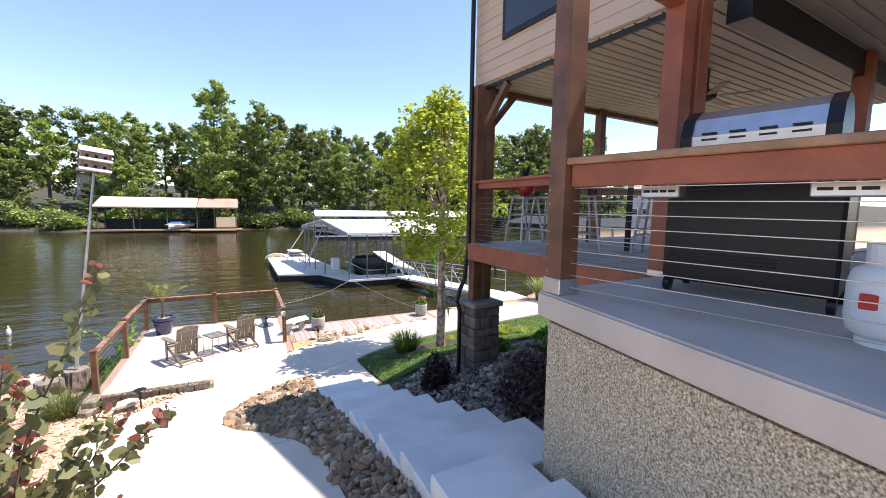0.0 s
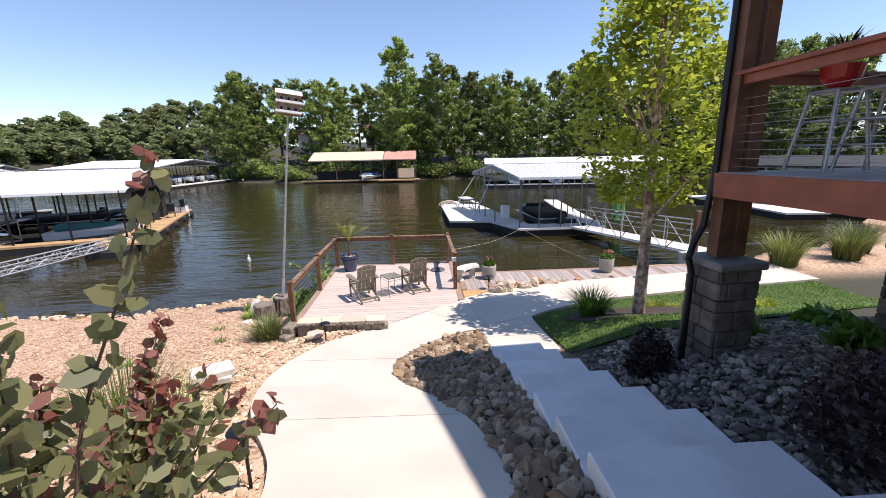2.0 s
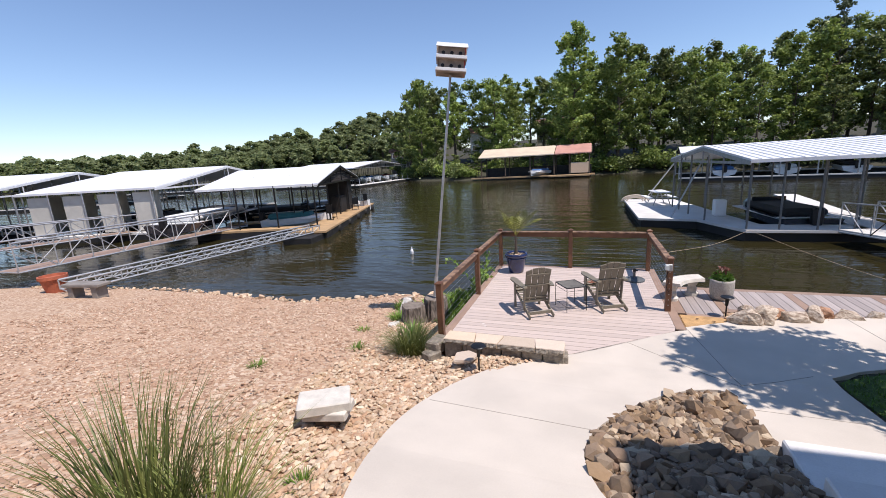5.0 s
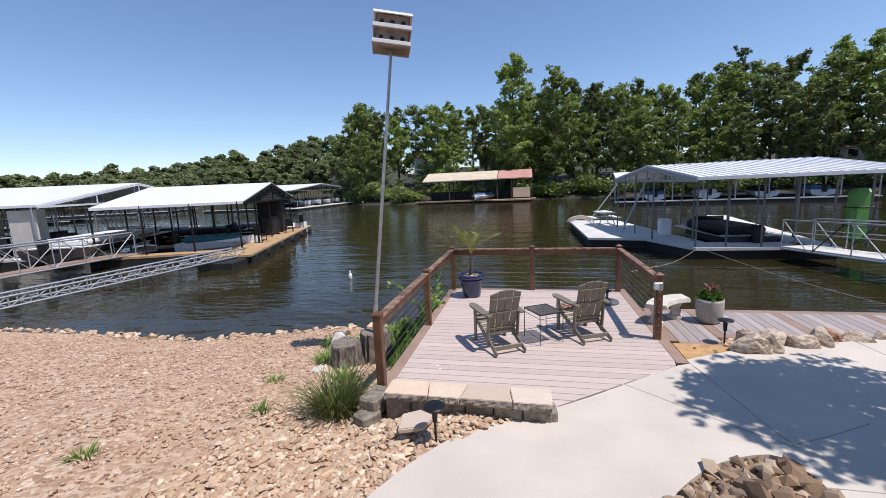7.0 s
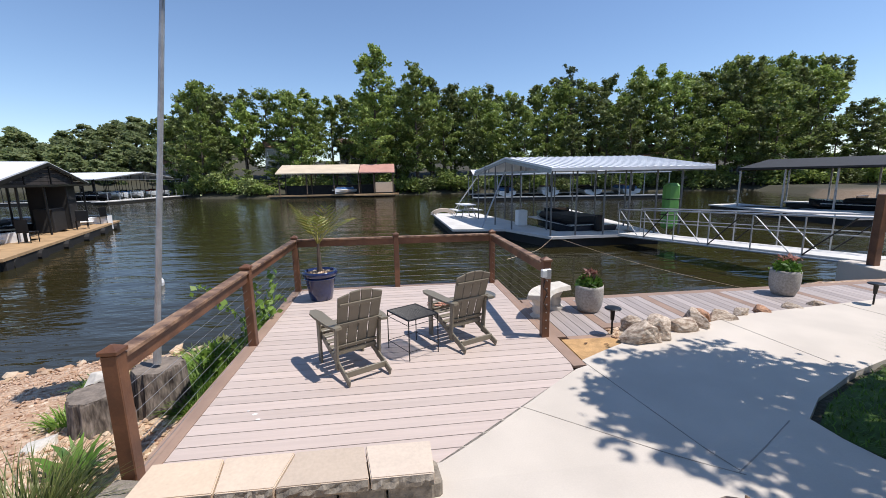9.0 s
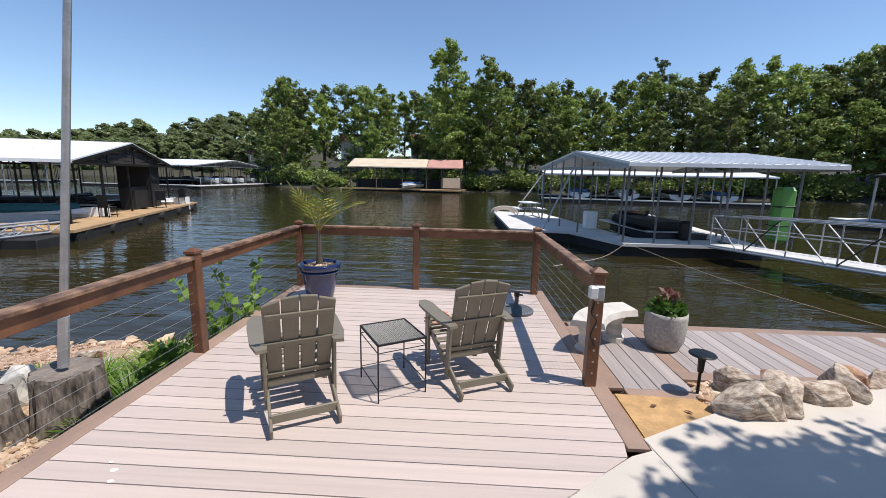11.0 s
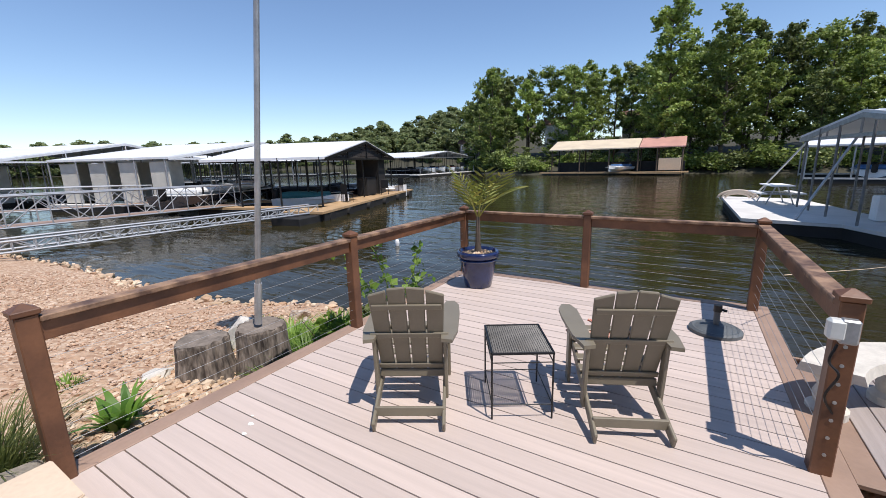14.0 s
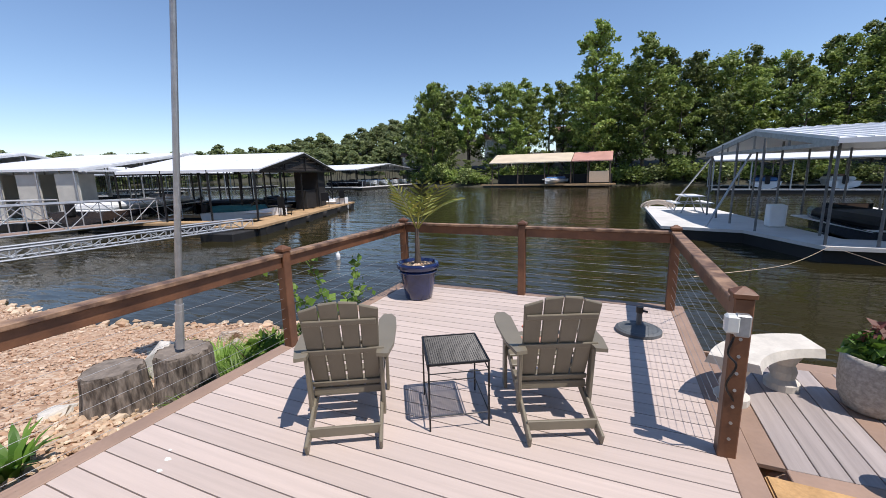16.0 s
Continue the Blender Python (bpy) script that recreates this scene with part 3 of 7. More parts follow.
part("patio_slab", poly_prism([(0.96, -9.0), (8.4, -8.6), (8.6, -13.4), (0.48, -13.4)], FLOOR - 0.18, FLOOR, 0.015), SLAB_CONCRETE, house)
dash = part("pebbledash_wall", poly_prism([(1.0, -9.06), (8.3, -8.7), (8.5, -13.3), (0.55, -13.3)], -0.3, FLOOR - 0.18, 0.03), PEBBLEDASH, house, "tan pebble-dash retaining wall")
for n, u in enumerate((0.0, 2.85, 5.7)):
    for du in ((-0.10, 0.11) if n == 0 else (0.0,)):
        hbox("post", (u + du, 0, (FLOOR - 0.95 + SOFF) / 2), (0.15, 0.15, SOFF - FLOOR + 0.95), CEDAR)
    hbox("column_cap", (u, 0, 2.08), (0.60, 0.60, 0.09), CAPSTONE, bevel=0.02)
    core = hbox("column_core", (u, 0, 1.25), (0.42, 0.42, 1.58), STONE)
    rng = random.Random(n)
    z = 0.55
    while z < 2.0:
        h = min(rng.uniform(0.13, 0.24), 2.035 - z)
        for side in range(4):
            w = -0.255
            while w < 0.24:
                k = min(rng.uniform(0.16, 0.34), 0.255 - w)
                m = HB @ Matrix.Translation((u, 0, 0)) @ pose(0, 0, 0, 0, 0, 90 * side)
                part("stone", boxed((w + k / 2, 0.225, z + h / 2), (k - 0.012, 0.06 + rng.uniform(0, 0.025), max(h - 0.012, 0.02)), m, 0.012), STONE, core)
                w += k
        z += h
post_b = part("post", boxed((OUT.x, OUT.y, (FLOOR + 5.38) / 2), (0.155, 0.155, 5.38 - FLOOR), None, 0.006), CEDAR, house)
part("post_bracket", boxed((OUT.x, OUT.y, FLOOR + 0.055), (0.17, 0.17, 0.11), None, 0.004), STAINLESS, post_b)
for k in range(9):
    part("cable_bolt", tubed((OUT.x - 0.085, OUT.y + 0.05, FLOOR + 0.06 + 0.094 * k), (OUT.x - 0.076, OUT.y + 0.05, FLOOR + 0.06 + 0.094 * k), 0.006, 6), STEEL, post_b)
for u, v in ((-0.46, -3.42), (-0.22, -3.42), (2.95, -3.7), (5.6, -3.7)):
    p = hbox("post", (u, v, (FLOOR + SOFF) / 2), (0.17, 0.17, SOFF - FLOOR), CEDAR_RED)
    hbox("post_bracket", (u, v, FLOOR + 0.03), (0.182, 0.182, 0.055), STAINLESS, p)
part("header_beam", beamed(OUT + Vector((0, 0, 5.47)), hp(-0.34, -3.42, 5.47), 0.14, 0.20, 0.006), CEDAR_RED, house)
C0 = hp(-0.10, 0.0, 0)
part("rim_joist", beamed(hp(-0.20, 0.10, FLOOR - 0.15), hp(-0.44, -3.34, FLOOR - 0.15), 0.05, 0.26, 0.004), CEDAR_RED, house)
part("rim_joist", beamed(hp(-0.20, 0.10, FLOOR - 0.15), hp(6.0, 0.10, FLOOR - 0.15), 0.05, 0.26, 0.004), CEDAR_RED, house)
part("threshold_board", beamed(hp(-0.42, -3.40, FLOOR - 0.0), hp(6.0, -3.40, FLOOR - 0.0), 0.16, 0.03, 0.004), CEDAR_RED, house)
for k in range(24):
    v = 0.02 - 0.14 * k
    u0 = -0.19 + v * 0.07
    hbox("porch_board", ((u0 + 6.0) / 2, v, FLOOR - 0.02), (6.0 - u0, 0.134, 0.025), WALK_BOARD, bevel=0.003)
a, b = C0, hp(-0.40, -3.42, 0)
for z, w, h, m in ((FLOOR + 0.985, 0.15, 0.04, CEDAR_RED), (FLOOR + 0.92, 0.05, 0.09, CEDAR_RED)):
    part("porch_rail", beamed(a + Vector((0, 0, z)), b + Vector((0, 0, z)), w, h, 0.004), m, house)
    part("porch_rail", beamed(hp(0.1, 0, z), hp(6.0, 0, z), w, h, 0.004), m, house)
part("bar_top", beamed(OUT + Vector((0.06, 0.0, FLOOR + 0.905)), RAIL_END + Vector((0.06, 0, FLOOR + 0.905)), 0.27, 0.045, 0.006), CEDAR_TOP, house)
part("bar_rail", beamed(OUT + Vector((0.0, -0.08, FLOOR + 0.81)), RAIL_END + Vector((0, 0, FLOOR + 0.81)), 0.05, 0.145, 0.005), CEDAR_RED, house)
for k in range(9):
    z = Vector((0, 0, FLOOR + 0.05 + 0.085 * k))
    part("cable", tubed(a + z, b + z, 0.0025, 5), STEEL, house)
    part("cable", tubed(OUT + z, RAIL_END + z, 0.0032, 6), STAINLESS, house)
    part("cable", tubed(hp(0.1, 0, z.z), hp(5.7, 0, z.z), 0.0025, 5), STEEL, house)
soff = hbox("soffit", (3.2, -5.9, SOFF + 0.06), (6.5, 12.1, 0.06), SOFFIT)
for k in range(80):
    part("soffit_rib", boxed((3.2, 0.1 - 0.15 * k, SOFF + 0.022), (6.45, 0.128, 0.02), HB, 0.006), SOFFIT, soff)
hbox("porch_beam", (0.02, -1.75, SOFF - 0.005), (0.06, 3.4, 0.07), BLACK)
hbox("porch_beam", (3.2, -3.62, SOFF - 0.14), (6.3, 0.2, 0.28), BLACK)
hbox("porch_beam", (3.2, -5.9, SOFF - 0.14), (6.3, 0.2, 0.28), BLACK)
hbox("porch_beam", (3.2, 0.05, SOFF - 0.02), (6.3, 0.12, 0.10), CEDAR)
upper = hbox("upper_wall", (3.2, -5.9, (SOFF + EAVE) / 2 + 0.05), (6.5, 12.1, EAVE - SOFF - 0.1), SIDING)
for k in range(16):
    part("siding_board", boxed((-0.06 + 0.003 * (k % 2), -5.9, SOFF + 0.11 + 0.152 * k), (0.02, 12.12, 0.148), HB, 0.007), SIDING, upper)
win = hbox("window", (-0.075, -1.55, SOFF + 1.18), (0.05, 2.0, 1.30), BLACK, upper, label="black-framed window")
part("pane", boxed((-0.102, -1.55, SOFF + 1.18), (0.006, 1.86, 1.16), HB), GLASS, win)
hbox("roof", (3.2, -5.9, EAVE + 0.06), (6.7, 12.3, 0.12), BLACK)
part("brace", beamed(hp(0.15, 0, SOFF - 0.60), hp(0.62, 0, SOFF - 0.06), 0.09, 0.09), CEDAR, house)
part("brace", beamed(hp(0, -0.10, SOFF - 0.60), hp(0, -0.6, SOFF - 0.06), 0.09, 0.09), CEDAR, house)
bm = bmesh.new()
pts = [hp(-0.20, 0.06, EAVE), hp(-0.20, 0.06, FLOOR - 0.05), hp(-0.24, 0.06, FLOOR - 0.35), hp(-0.25, 0.08, FLOOR - 0.62), hp(-0.34, 0.08, FLOOR - 0.80), hp(-0.40, 0.06, FLOOR - 0.98), hp(-0.36, 0.04, FLOOR - 1.14), hp(-0.36, 0.04, 0.6)]
for p, q in zip(pts, pts[1:]):
    tube(bm, p, q, 0.036, 10)
part("downspout", bm, BLACK, house, "black metal downspout")
hbox("house_back_wall", (3.3, -7.9, 4.45), (6.4, 0.2, 2.7), SIDING)

# ---- the covered dock to the shore ----


def gable_roof(parent, a, b, half, eave, rise, material, ribs=True, t=0.05, gable=None, across=None):
    """A two-slope roof with its ridge from a to b (plan points), half its width; ribbed sheets."""
    a, b = Vector((*a, 0)), Vector((*b, 0))
    d = (b - a).normalized()
    s = Vector((*across, 0)).normalized() if across else Vector((d.y, -d.x, 0))
    for sg in (1, -1):
        bm = bmesh.new()
        top = [a + Vector((0, 0, eave + rise)), b + Vector((0, 0, eave + rise)), b + s * half * sg + Vector((0, 0, eave)), a + s * half * sg + Vector((0, 0, eave))]
        vs = [bm.verts.new(p) for p in top] + [bm.verts.new(p - Vector((0, 0, t))) for p in top]
        for f in ((0, 1, 2, 3), (4, 5, 6, 7), (0, 1, 5, 4), (1, 2, 6, 5), (2, 3, 7, 6), (3, 0, 4, 7)):
            bm.faces.new([vs[k] for k in f])
        bmesh.ops.recalc_face_normals(bm, faces=bm.faces[:])
        sl = part("roof_slope", bm, material, parent)
        if ribs:
            n = int((b - a).length / 0.3)
            for k in range(n + 1):
                p = a + d * (k * (b - a).length / n)
                part("rib", beamed(p + Vector((0, 0, eave + rise + 0.015)), p + s * half * sg + Vector((0, 0, eave + 0.015)), 0.03, 0.03), material, sl)
        part("fascia", beamed(a + s * half * sg + Vector((0, 0, eave - 0.06)), b + s * half * sg + Vector((0, 0, eave - 0.06)), 0.03, 0.12), material, sl)
    for p in (a, b):
        bm = bmesh.new()
        for sg in (1, -1):
            beam(bm, p + s * half * sg + Vector((0, 0, eave - 0.12)), p + Vector((0, 0, eave + rise - 0.12)), 0.06, 0.14)
        beam(bm, p + s * half + Vector((0, 0, eave - 0.12)), p - s * half + Vector((0, 0, eave - 0.12)), 0.05, 0.1)
        for k in (-0.5, 0, 0.5):
            beam(bm, p + s * half * k + Vector((0, 0, eave - 0.12)), p + s * half * k + Vector((0, 0, eave + rise * (1 - abs(k)) - 0.12)), 0.05, 0.05)
        part("gable_truss", bm, gable or STEEL, parent)


def dock_deck(parent, outline, material, z=-0.37, name="deck_platform"):
    p = part(name, poly_prism(outline, z - 0.10, z), material, parent)
    cx, cy = np.mean([q[0] for q in outline]), np.mean([q[1] for q in outline])
    low = [(cx + (x - cx) * 0.97, cy + (y - cy) * 0.97) for x, y in outline]
    part("float", poly_prism(low, WATER_Z - 0.3, z - 0.10), DARK, p)
    return p


dock = thing("covered_dock", (0, 0, 0), "floating boat dock with white metal roof on thin steel posts", "dock")
dock_deck(dock, [(0.75, 21.6), (0.85, 13.3), (3.1, 12.8), (4.15, 10.1), (7.9, 10.1), (7.9, 11.3), (5.0, 11.5), (4.6, 14.0), (3.6, 21.0)], DOCK_DECK)
dock_deck(dock, [(7.5, 10.1), (8.6, 10.0), (10.3, 22.6), (9.3, 22.9)], DOCK_DECK)
gable_roof(dock, (3.4, 13.85), (9.7, 13.55), 3.95, 2.2, 0.55, ROOF_METAL, across=(0.16, -0.99))
for x, y in [(4.2, 10.3), (5.2, 10.3), (6.3, 10.25), (7.3, 10.2), (8.4, 10.2), (9.3, 10.0), (3.35, 12.6), (3.1, 14.5), (3.0, 16.2), (2.9, 17.4), (4.7, 12.0), (4.5, 15), (8.5, 12.5), (8.4, 15), (8.2, 17.2), (4.4, 17.4), (6.0, 17.3), (7.2, 17.3)]:
    part("post", tubed((x, y, -0.4), (x, y, 2.2 if y < 11 or y > 17 else 2.4), 0.036, 8), DOCK_STEEL, dock)
part("strut", beamed((2.2, 13.4, -0.36), (3.6, 14.6, 2.2), 0.05, 0.05), ALUMINIUM, dock)
part("strut", beamed((1.9, 20.8, -0.36), (3.0, 17.2, 2.2), 0.05, 0.05), ALUMINIUM, dock)

gang = thing("gangway", (0, 0, 0), "pale aluminium gangway with truss rails from shore to the covered dock", "gangway")
G0, G1, GS = Vector((7.25, 10.0, -0.33)), Vector((8.75, 2.9, -0.02)), Vector((0.98, 0.2, 0)) * 0.52
part("walkway", beamed(G0, G1, 1.0, 0.07, 0.01), DOCK_DECK, gang)
for sg in (1, -1):
    o = GS * sg
    part("top_rail", tubed(G0 + o + Vector((0, 0, 0.95)), G1 + o + Vector((0, 0, 0.95)), 0.022, 8), ALUMINIUM, gang)
    part("bottom_rail", tubed(G0 + o + Vector((0, 0, -0.05)), G1 + o + Vector((0, 0, -0.05)), 0.03, 8), ALUMINIUM, gang)
    part("mid_rail", tubed(G0 + o + Vector((0, 0, 0.55)), G1 + o + Vector((0, 0, 0.55)), 0.014, 6), ALUMINIUM, gang)
    for k in range(7):
        p, q = G0.lerp(G1, k / 6) + o, G0.lerp(G1, min(1, (k + 0.8) / 6)) + o
        part("upright", tubed(p, p + Vector((0, 0, 0.95)), 0.018, 6), ALUMINIUM, gang)
        if k < 6:
            up, dn = (p + Vector((0, 0, 0.95)), q) if k % 2 == 0 else (p, q + Vector((0, 0, 0.95)))
            part("diagonal", tubed(up, dn, 0.018, 6), ALUMINIUM if k % 2 == 0 else BLACK, gang)

# ---- far shore boathouse ----
far_bh = thing("far_boathouse", (0, 0, 0), "open boathouse with tan and red metal roof on the far shore", "boathouse")
for x0, x1, m in ((-18.9, -6.8, TAN_ROOF), (-6.7, -1.3, RED_ROOF)):
    bm = bmesh.new()
    vs = [bm.verts.new(p) for p in ((x0, 59, 2.9), (x1, 59, 2.9), (x1, 63.5, 4.25), (x0, 63.5, 4.25), (x0, 59, 2.75), (x1, 59, 2.75), (x1, 63.5, 4.1), (x0, 63.5, 4.1))]
    for f in ((0, 1, 2, 3), (4, 5, 6, 7), (0, 1, 5, 4), (1, 2, 6, 5), (2, 3, 7, 6), (3, 0, 4, 7)):
        bm.faces.new([vs[k] for k in f])
    bmesh.ops.recalc_face_normals(bm, faces=bm.faces[:])
    part("roof_sheet", bm, m, far_bh)
for x in (-18.5, -14.5, -10.5, -6.8, -4.5, -1.6):
    part("post", tubed((x, 59.3, -1.2), (x, 59.3, 2.8), 0.09, 8), BARK, far_bh)
    part("post", tubed((x, 63.2, -1.2), (x, 63.2, 4.0), 0.09, 8), BARK, far_bh)
# low dark panel added for the shade inside the open boathouse
part("shade_panel", boxed((-10, 63.6, 0.1), (17.5, 0.15, 1.8)), DARK, far_bh)
part("platform", boxed((-10.5, 59.6, -0.45), (19.5, 1.6, 0.2)), DOCK_WOOD, far_bh)
part("platform", boxed((-4.5, 58.2, -0.45), (6.0, 2.6, 0.2)), DOCK_WOOD, far_bh)
part("bin", boxed((-3.0, 59.8, 0.6), (2.6, 1.2, 1.6), None, 0.05), CREAM, far_bh)

# ---- trees ----


def make_tree(name, height, width, seed, leaf=LEAF_FAR, bark=BARK, n=2600, size=0.42, low=0.25, trunk_r=0.28, clumps=26, sway=1.0):
    """A tapered trunk with limbs and a crown of leaf clumps; meshes only, to be shared."""
    rng = np.random.default_rng(seed)
    bm = bmesh.new()
    lean = rng.uniform(-0.06, 0.06, 2) * sway
    pts = [Vector((lean[0] * height * k, lean[1] * height * k, height * 0.92 * k)) for k in np.linspace(0, 1, 6)]
    for k in range(5):
        tube(bm, pts[k] - Vector((0, 0, 0.5 if k == 0 else 0)), pts[k + 1], trunk_r * (1 - 0.18 * k), 8, trunk_r * (1 - 0.18 * (k + 1)))
    cs, rs = [], []
    for k in range(clumps):
        f = rng.uniform(low, 1.0)
        prof = math.sin(math.pi * min(1, ((f - low) / (1 - low)) * 0.86 + 0.16)) ** 0.7
        a = rng.uniform(0, 6.283)
        r = width * 0.5 * prof * rng.uniform(0.35, 0.95)
        c = np.array([r * math.cos(a) + lean[0] * height * f, r * math.sin(a) + lean[1] * height * f, height * f - 0.06 * height * (f > 0.9)])
        cs.append(c)
        rs.append(width * rng.uniform(0.085, 0.165))
        root = pts[0].lerp(pts[-1], max(0.1, f - 0.18))
        if k < 14:
            tube(bm, root, Vector(c), trunk_r * 0.28, 5, trunk_r * 0.06)
    which = rng.integers(0, clumps, n)
    d = rng.normal(size=(n, 3))
    d /= np.linalg.norm(d, axis=1)[:, None]
    rad = rng.uniform(0.35, 1.0, n) ** 0.5
    cen = np.array(cs)[which] + d * (rad * np.array(rs)[which])[:, None] * np.array([1, 1, 0.72])
    sizes = rng.uniform(0.6, 1.3, n) * size
    return mesh_from(bm, "trunk"), quads_mesh("crown", cen, sizes, rng, flat=0.55, aspect=1.35), bark, leaf


def plant_tree(kind, name, at, scale, turn, label, group=""):
    t = thing(name, at, label, "tree", group, turn=turn)
    t.scale = (scale[0], scale[0], scale[1])
    part("trunk", kind[0], kind[2], t)
    part("crown", kind[1], kind[3], t)
    return t


def make_wood_tree(height, width, seed, n=7000, size=0.27, low=0.12, limbs=22, up=0.16, leaf=LEAF_FAR, taper=0.7, fine=0.062):
    """A woodland tree: limbs that rise from the trunk, with loose sprays of leaves along each."""
    rng = np.random.default_rng(seed)
    bm = bmesh.new()
    r0 = 0.016 * height
    bend = rng.uniform(-0.05, 0.05, (6, 2)) * height * 0.35
    pts = [Vector((bend[k][0] * k / 5, bend[k][1] * k / 5, height * 0.95 * k / 5)) for k in range(6)]
    for k in range(5):
        tube(bm, pts[k] - Vector((0, 0, 0.6 if k == 0 else 0)), pts[k + 1], r0 * (1 - 0.18 * k), 7, r0 * (1 - 0.18 * (k + 1)))
    cs, rs = [], []
    for k in range(limbs):
        f = low + (0.93 - low) * (k + rng.uniform(0, 0.8)) / limbs
        g = (f - low) / (1 - low)
        reach = width * 0.5 * (math.sin(math.pi * min(1, 0.22 + 0.74 * g)) ** taper) * rng.uniform(0.55, 1.12)
        a = k * 2.4 + rng.uniform(-0.5, 0.5)
        i = min(4, int(f / 0.95 * 5))
        root = pts[i].lerp(pts[i + 1], min(1, f / 0.95 * 5 - i))
        tip = root + Vector((reach * math.cos(a), reach * math.sin(a), height * up * rng.uniform(0.3, 1.2) * (1 - 0.5 * g)))
        tube(bm, root, tip, r0 * 0.26, 5, r0 * 0.05)
        for t in (0.35, 0.55, 0.72, 0.88, 1.0):
            c = root.lerp(tip, t) + Vector(rng.normal(0, width * 0.035, 3))
            cs.append(c[:])
            rs.append(width * fine * rng.uniform(0.6, 1.25) * (1.15 - 0.4 * t))
    for t in (0.86, 0.92, 0.97, 1.0):
        c = pts[4].lerp(pts[5], (t - 0.76) / 0.19 if t < 0.95 else 1.0) + Vector((*rng.normal(0, width * 0.03, 2), height * max(0, t - 0.95)))
        cs.append(c[:])
        rs.append(width * fine * 0.8)
    which = rng.integers(0, len(cs), n)
    off = rng.normal(size=(n, 3)) * np.array([1.0, 1.0, 0.62]) * 0.72
    cen = np.array(cs)[which] + off * np.array(rs)[which][:, None]
    return mesh_from(bm, "trunk"), quads_mesh("crown", cen, rng.uniform(0.6, 1.35, n) * size, rng, flat=0.45, aspect=1.4), BARK, leaf


OLIVE_LEAF = leaf_material("olive_oak_leaves", (0.07, 0.105, 0.03), (0.27, 0.31, 0.10), 0.3)
FRESH_LEAF = leaf_material("fresh_green_leaves", (0.12, 0.19, 0.035), (0.40, 0.48, 0.13), 0.4)
KINDS = [make_wood_tree(14, w, sd, low=lo, limbs=nl, up=u, leaf=lf) for sd, lo, nl, w, u, lf in ((1, 0.10, 24, 8.5, 0.16, LEAF_FAR), (2, 0.20, 20, 7.0, 0.24, OLIVE_LEAF), (3, 0.04, 26, 9.0, 0.12, LEAF_FAR), (4, 0.26, 18, 7.5, 0.22, FRESH_LEAF), (5, 0.14, 22, 6.5, 0.28, OLIVE_LEAF), (6, 0.05, 22, 8.0, 0.14, FRESH_LEAF))]
TALL = make_wood_tree(20, 8.6, 9, n=13000, size=0.29, low=0.08, limbs=46, up=0.13, leaf=FRESH_LEAF, taper=0.85, fine=0.058)
PINE_TREE = make_wood_tree(20, 7.0, 15, n=8000, size=0.24, low=0.25, limbs=34, up=0.22, leaf=PINE, taper=1.0, fine=0.05)
plant_tree(TALL, "tall_tree", (-4.2, 66.5, 1.0), (1.0, 1.10), 20, "tall full-crowned green tree on the far shore")
plant_tree(TALL, "tall_tree", (2.8, 67.0, 1.0), (0.9, 0.97), 160, "tall full-crowned green tree on the far shore")
plant_tree(PINE_TREE, "pine_tree", (32.8, 73, 2.0), (0.8, 1.0), 60, "tall blue-green pine rising above the wood")
CROWN_X = (-46, -44, -39, -33, -29, -22.6, -18.7, -13, -9, 2, 7.6, 10.5, 16, 20.6, 24, 28.5, 36.5, 41, 48, 54, 60, 68, 80)
CROWN_Z = (13.5, 14.5, 16.3, 17.7, 15.5, 16.5, 17.0, 15.2, 15.2, 18, 18.8, 16, 17.8, 16, 17.4, 18.3, 18.8, 19.3, 21.4, 20, 22.0, 23.5, 23)
rng = random.Random(7)
for k in range(88):
    x = -43 + 1.42 * k + rng.uniform(-1.0, 1.0)
    row = k % 3
    base = float(np.interp(x, (-44, -38, -22, 0, 20, 40, 60, 90), (84, 71, 68, 68, 65, 58, 52, 52)))
    y = base + 1.5 + row * 7 + rng.uniform(-1.5, 2.5)
    gz = float(ground_z(x, y)) - 0.3
    aim = 1.6 + (float(np.interp(x * 71 / (y + 3), CROWN_X, CROWN_Z)) - 1.6) * (y + 3) / 71
    s = (aim - gz) / 14 * (rng.uniform(0.92, 1.04) if row == 2 else rng.uniform(0.78, 1.0) if row == 1 else rng.uniform(0.5, 0.85))
    if row < 2 and (abs(x + 9.6 + 0.11 * (88 - y)) < 3.6 or abs(x + 23.6) < 2.6):
        s = 0.26
    plant_tree(KINDS[rng.randrange(6)], "shore_tree", (x, y, gz), (0.35 + 0.62 * s, s), rng.uniform(0, 360), "leafy green tree in the wood on the far shore", "far shore wood")

def make_bush(seed, n=1000):
    """A spreading waterside bush of leaf sprays; meshes only, to be shared."""
    rg = np.random.default_rng(seed)
    bm = bmesh.new()
    cs = []
    for k in range(14):
        a, r = rg.uniform(0, 6.283), rg.uniform(0.2, 1.6)
        tip = Vector((r * math.cos(a), r * math.sin(a), rg.uniform(0.6, 2.4) * (1.1 - 0.3 * r)))
        tube(bm, (0, 0, -0.3), tip, 0.05, 5, 0.015)
        cs.append(tip[:])
    which = rg.integers(0, len(cs), n)
    cen = np.array(cs)[which] + rg.normal(size=(n, 3)) * np.array([0.5, 0.5, 0.32])
    cen[:, 2] = np.maximum(cen[:, 2], -0.1)
    return mesh_from(bm, "stem"), quads_mesh("crown", cen, rg.uniform(0.15, 0.34, n), rg, flat=0.45, aspect=1.4)


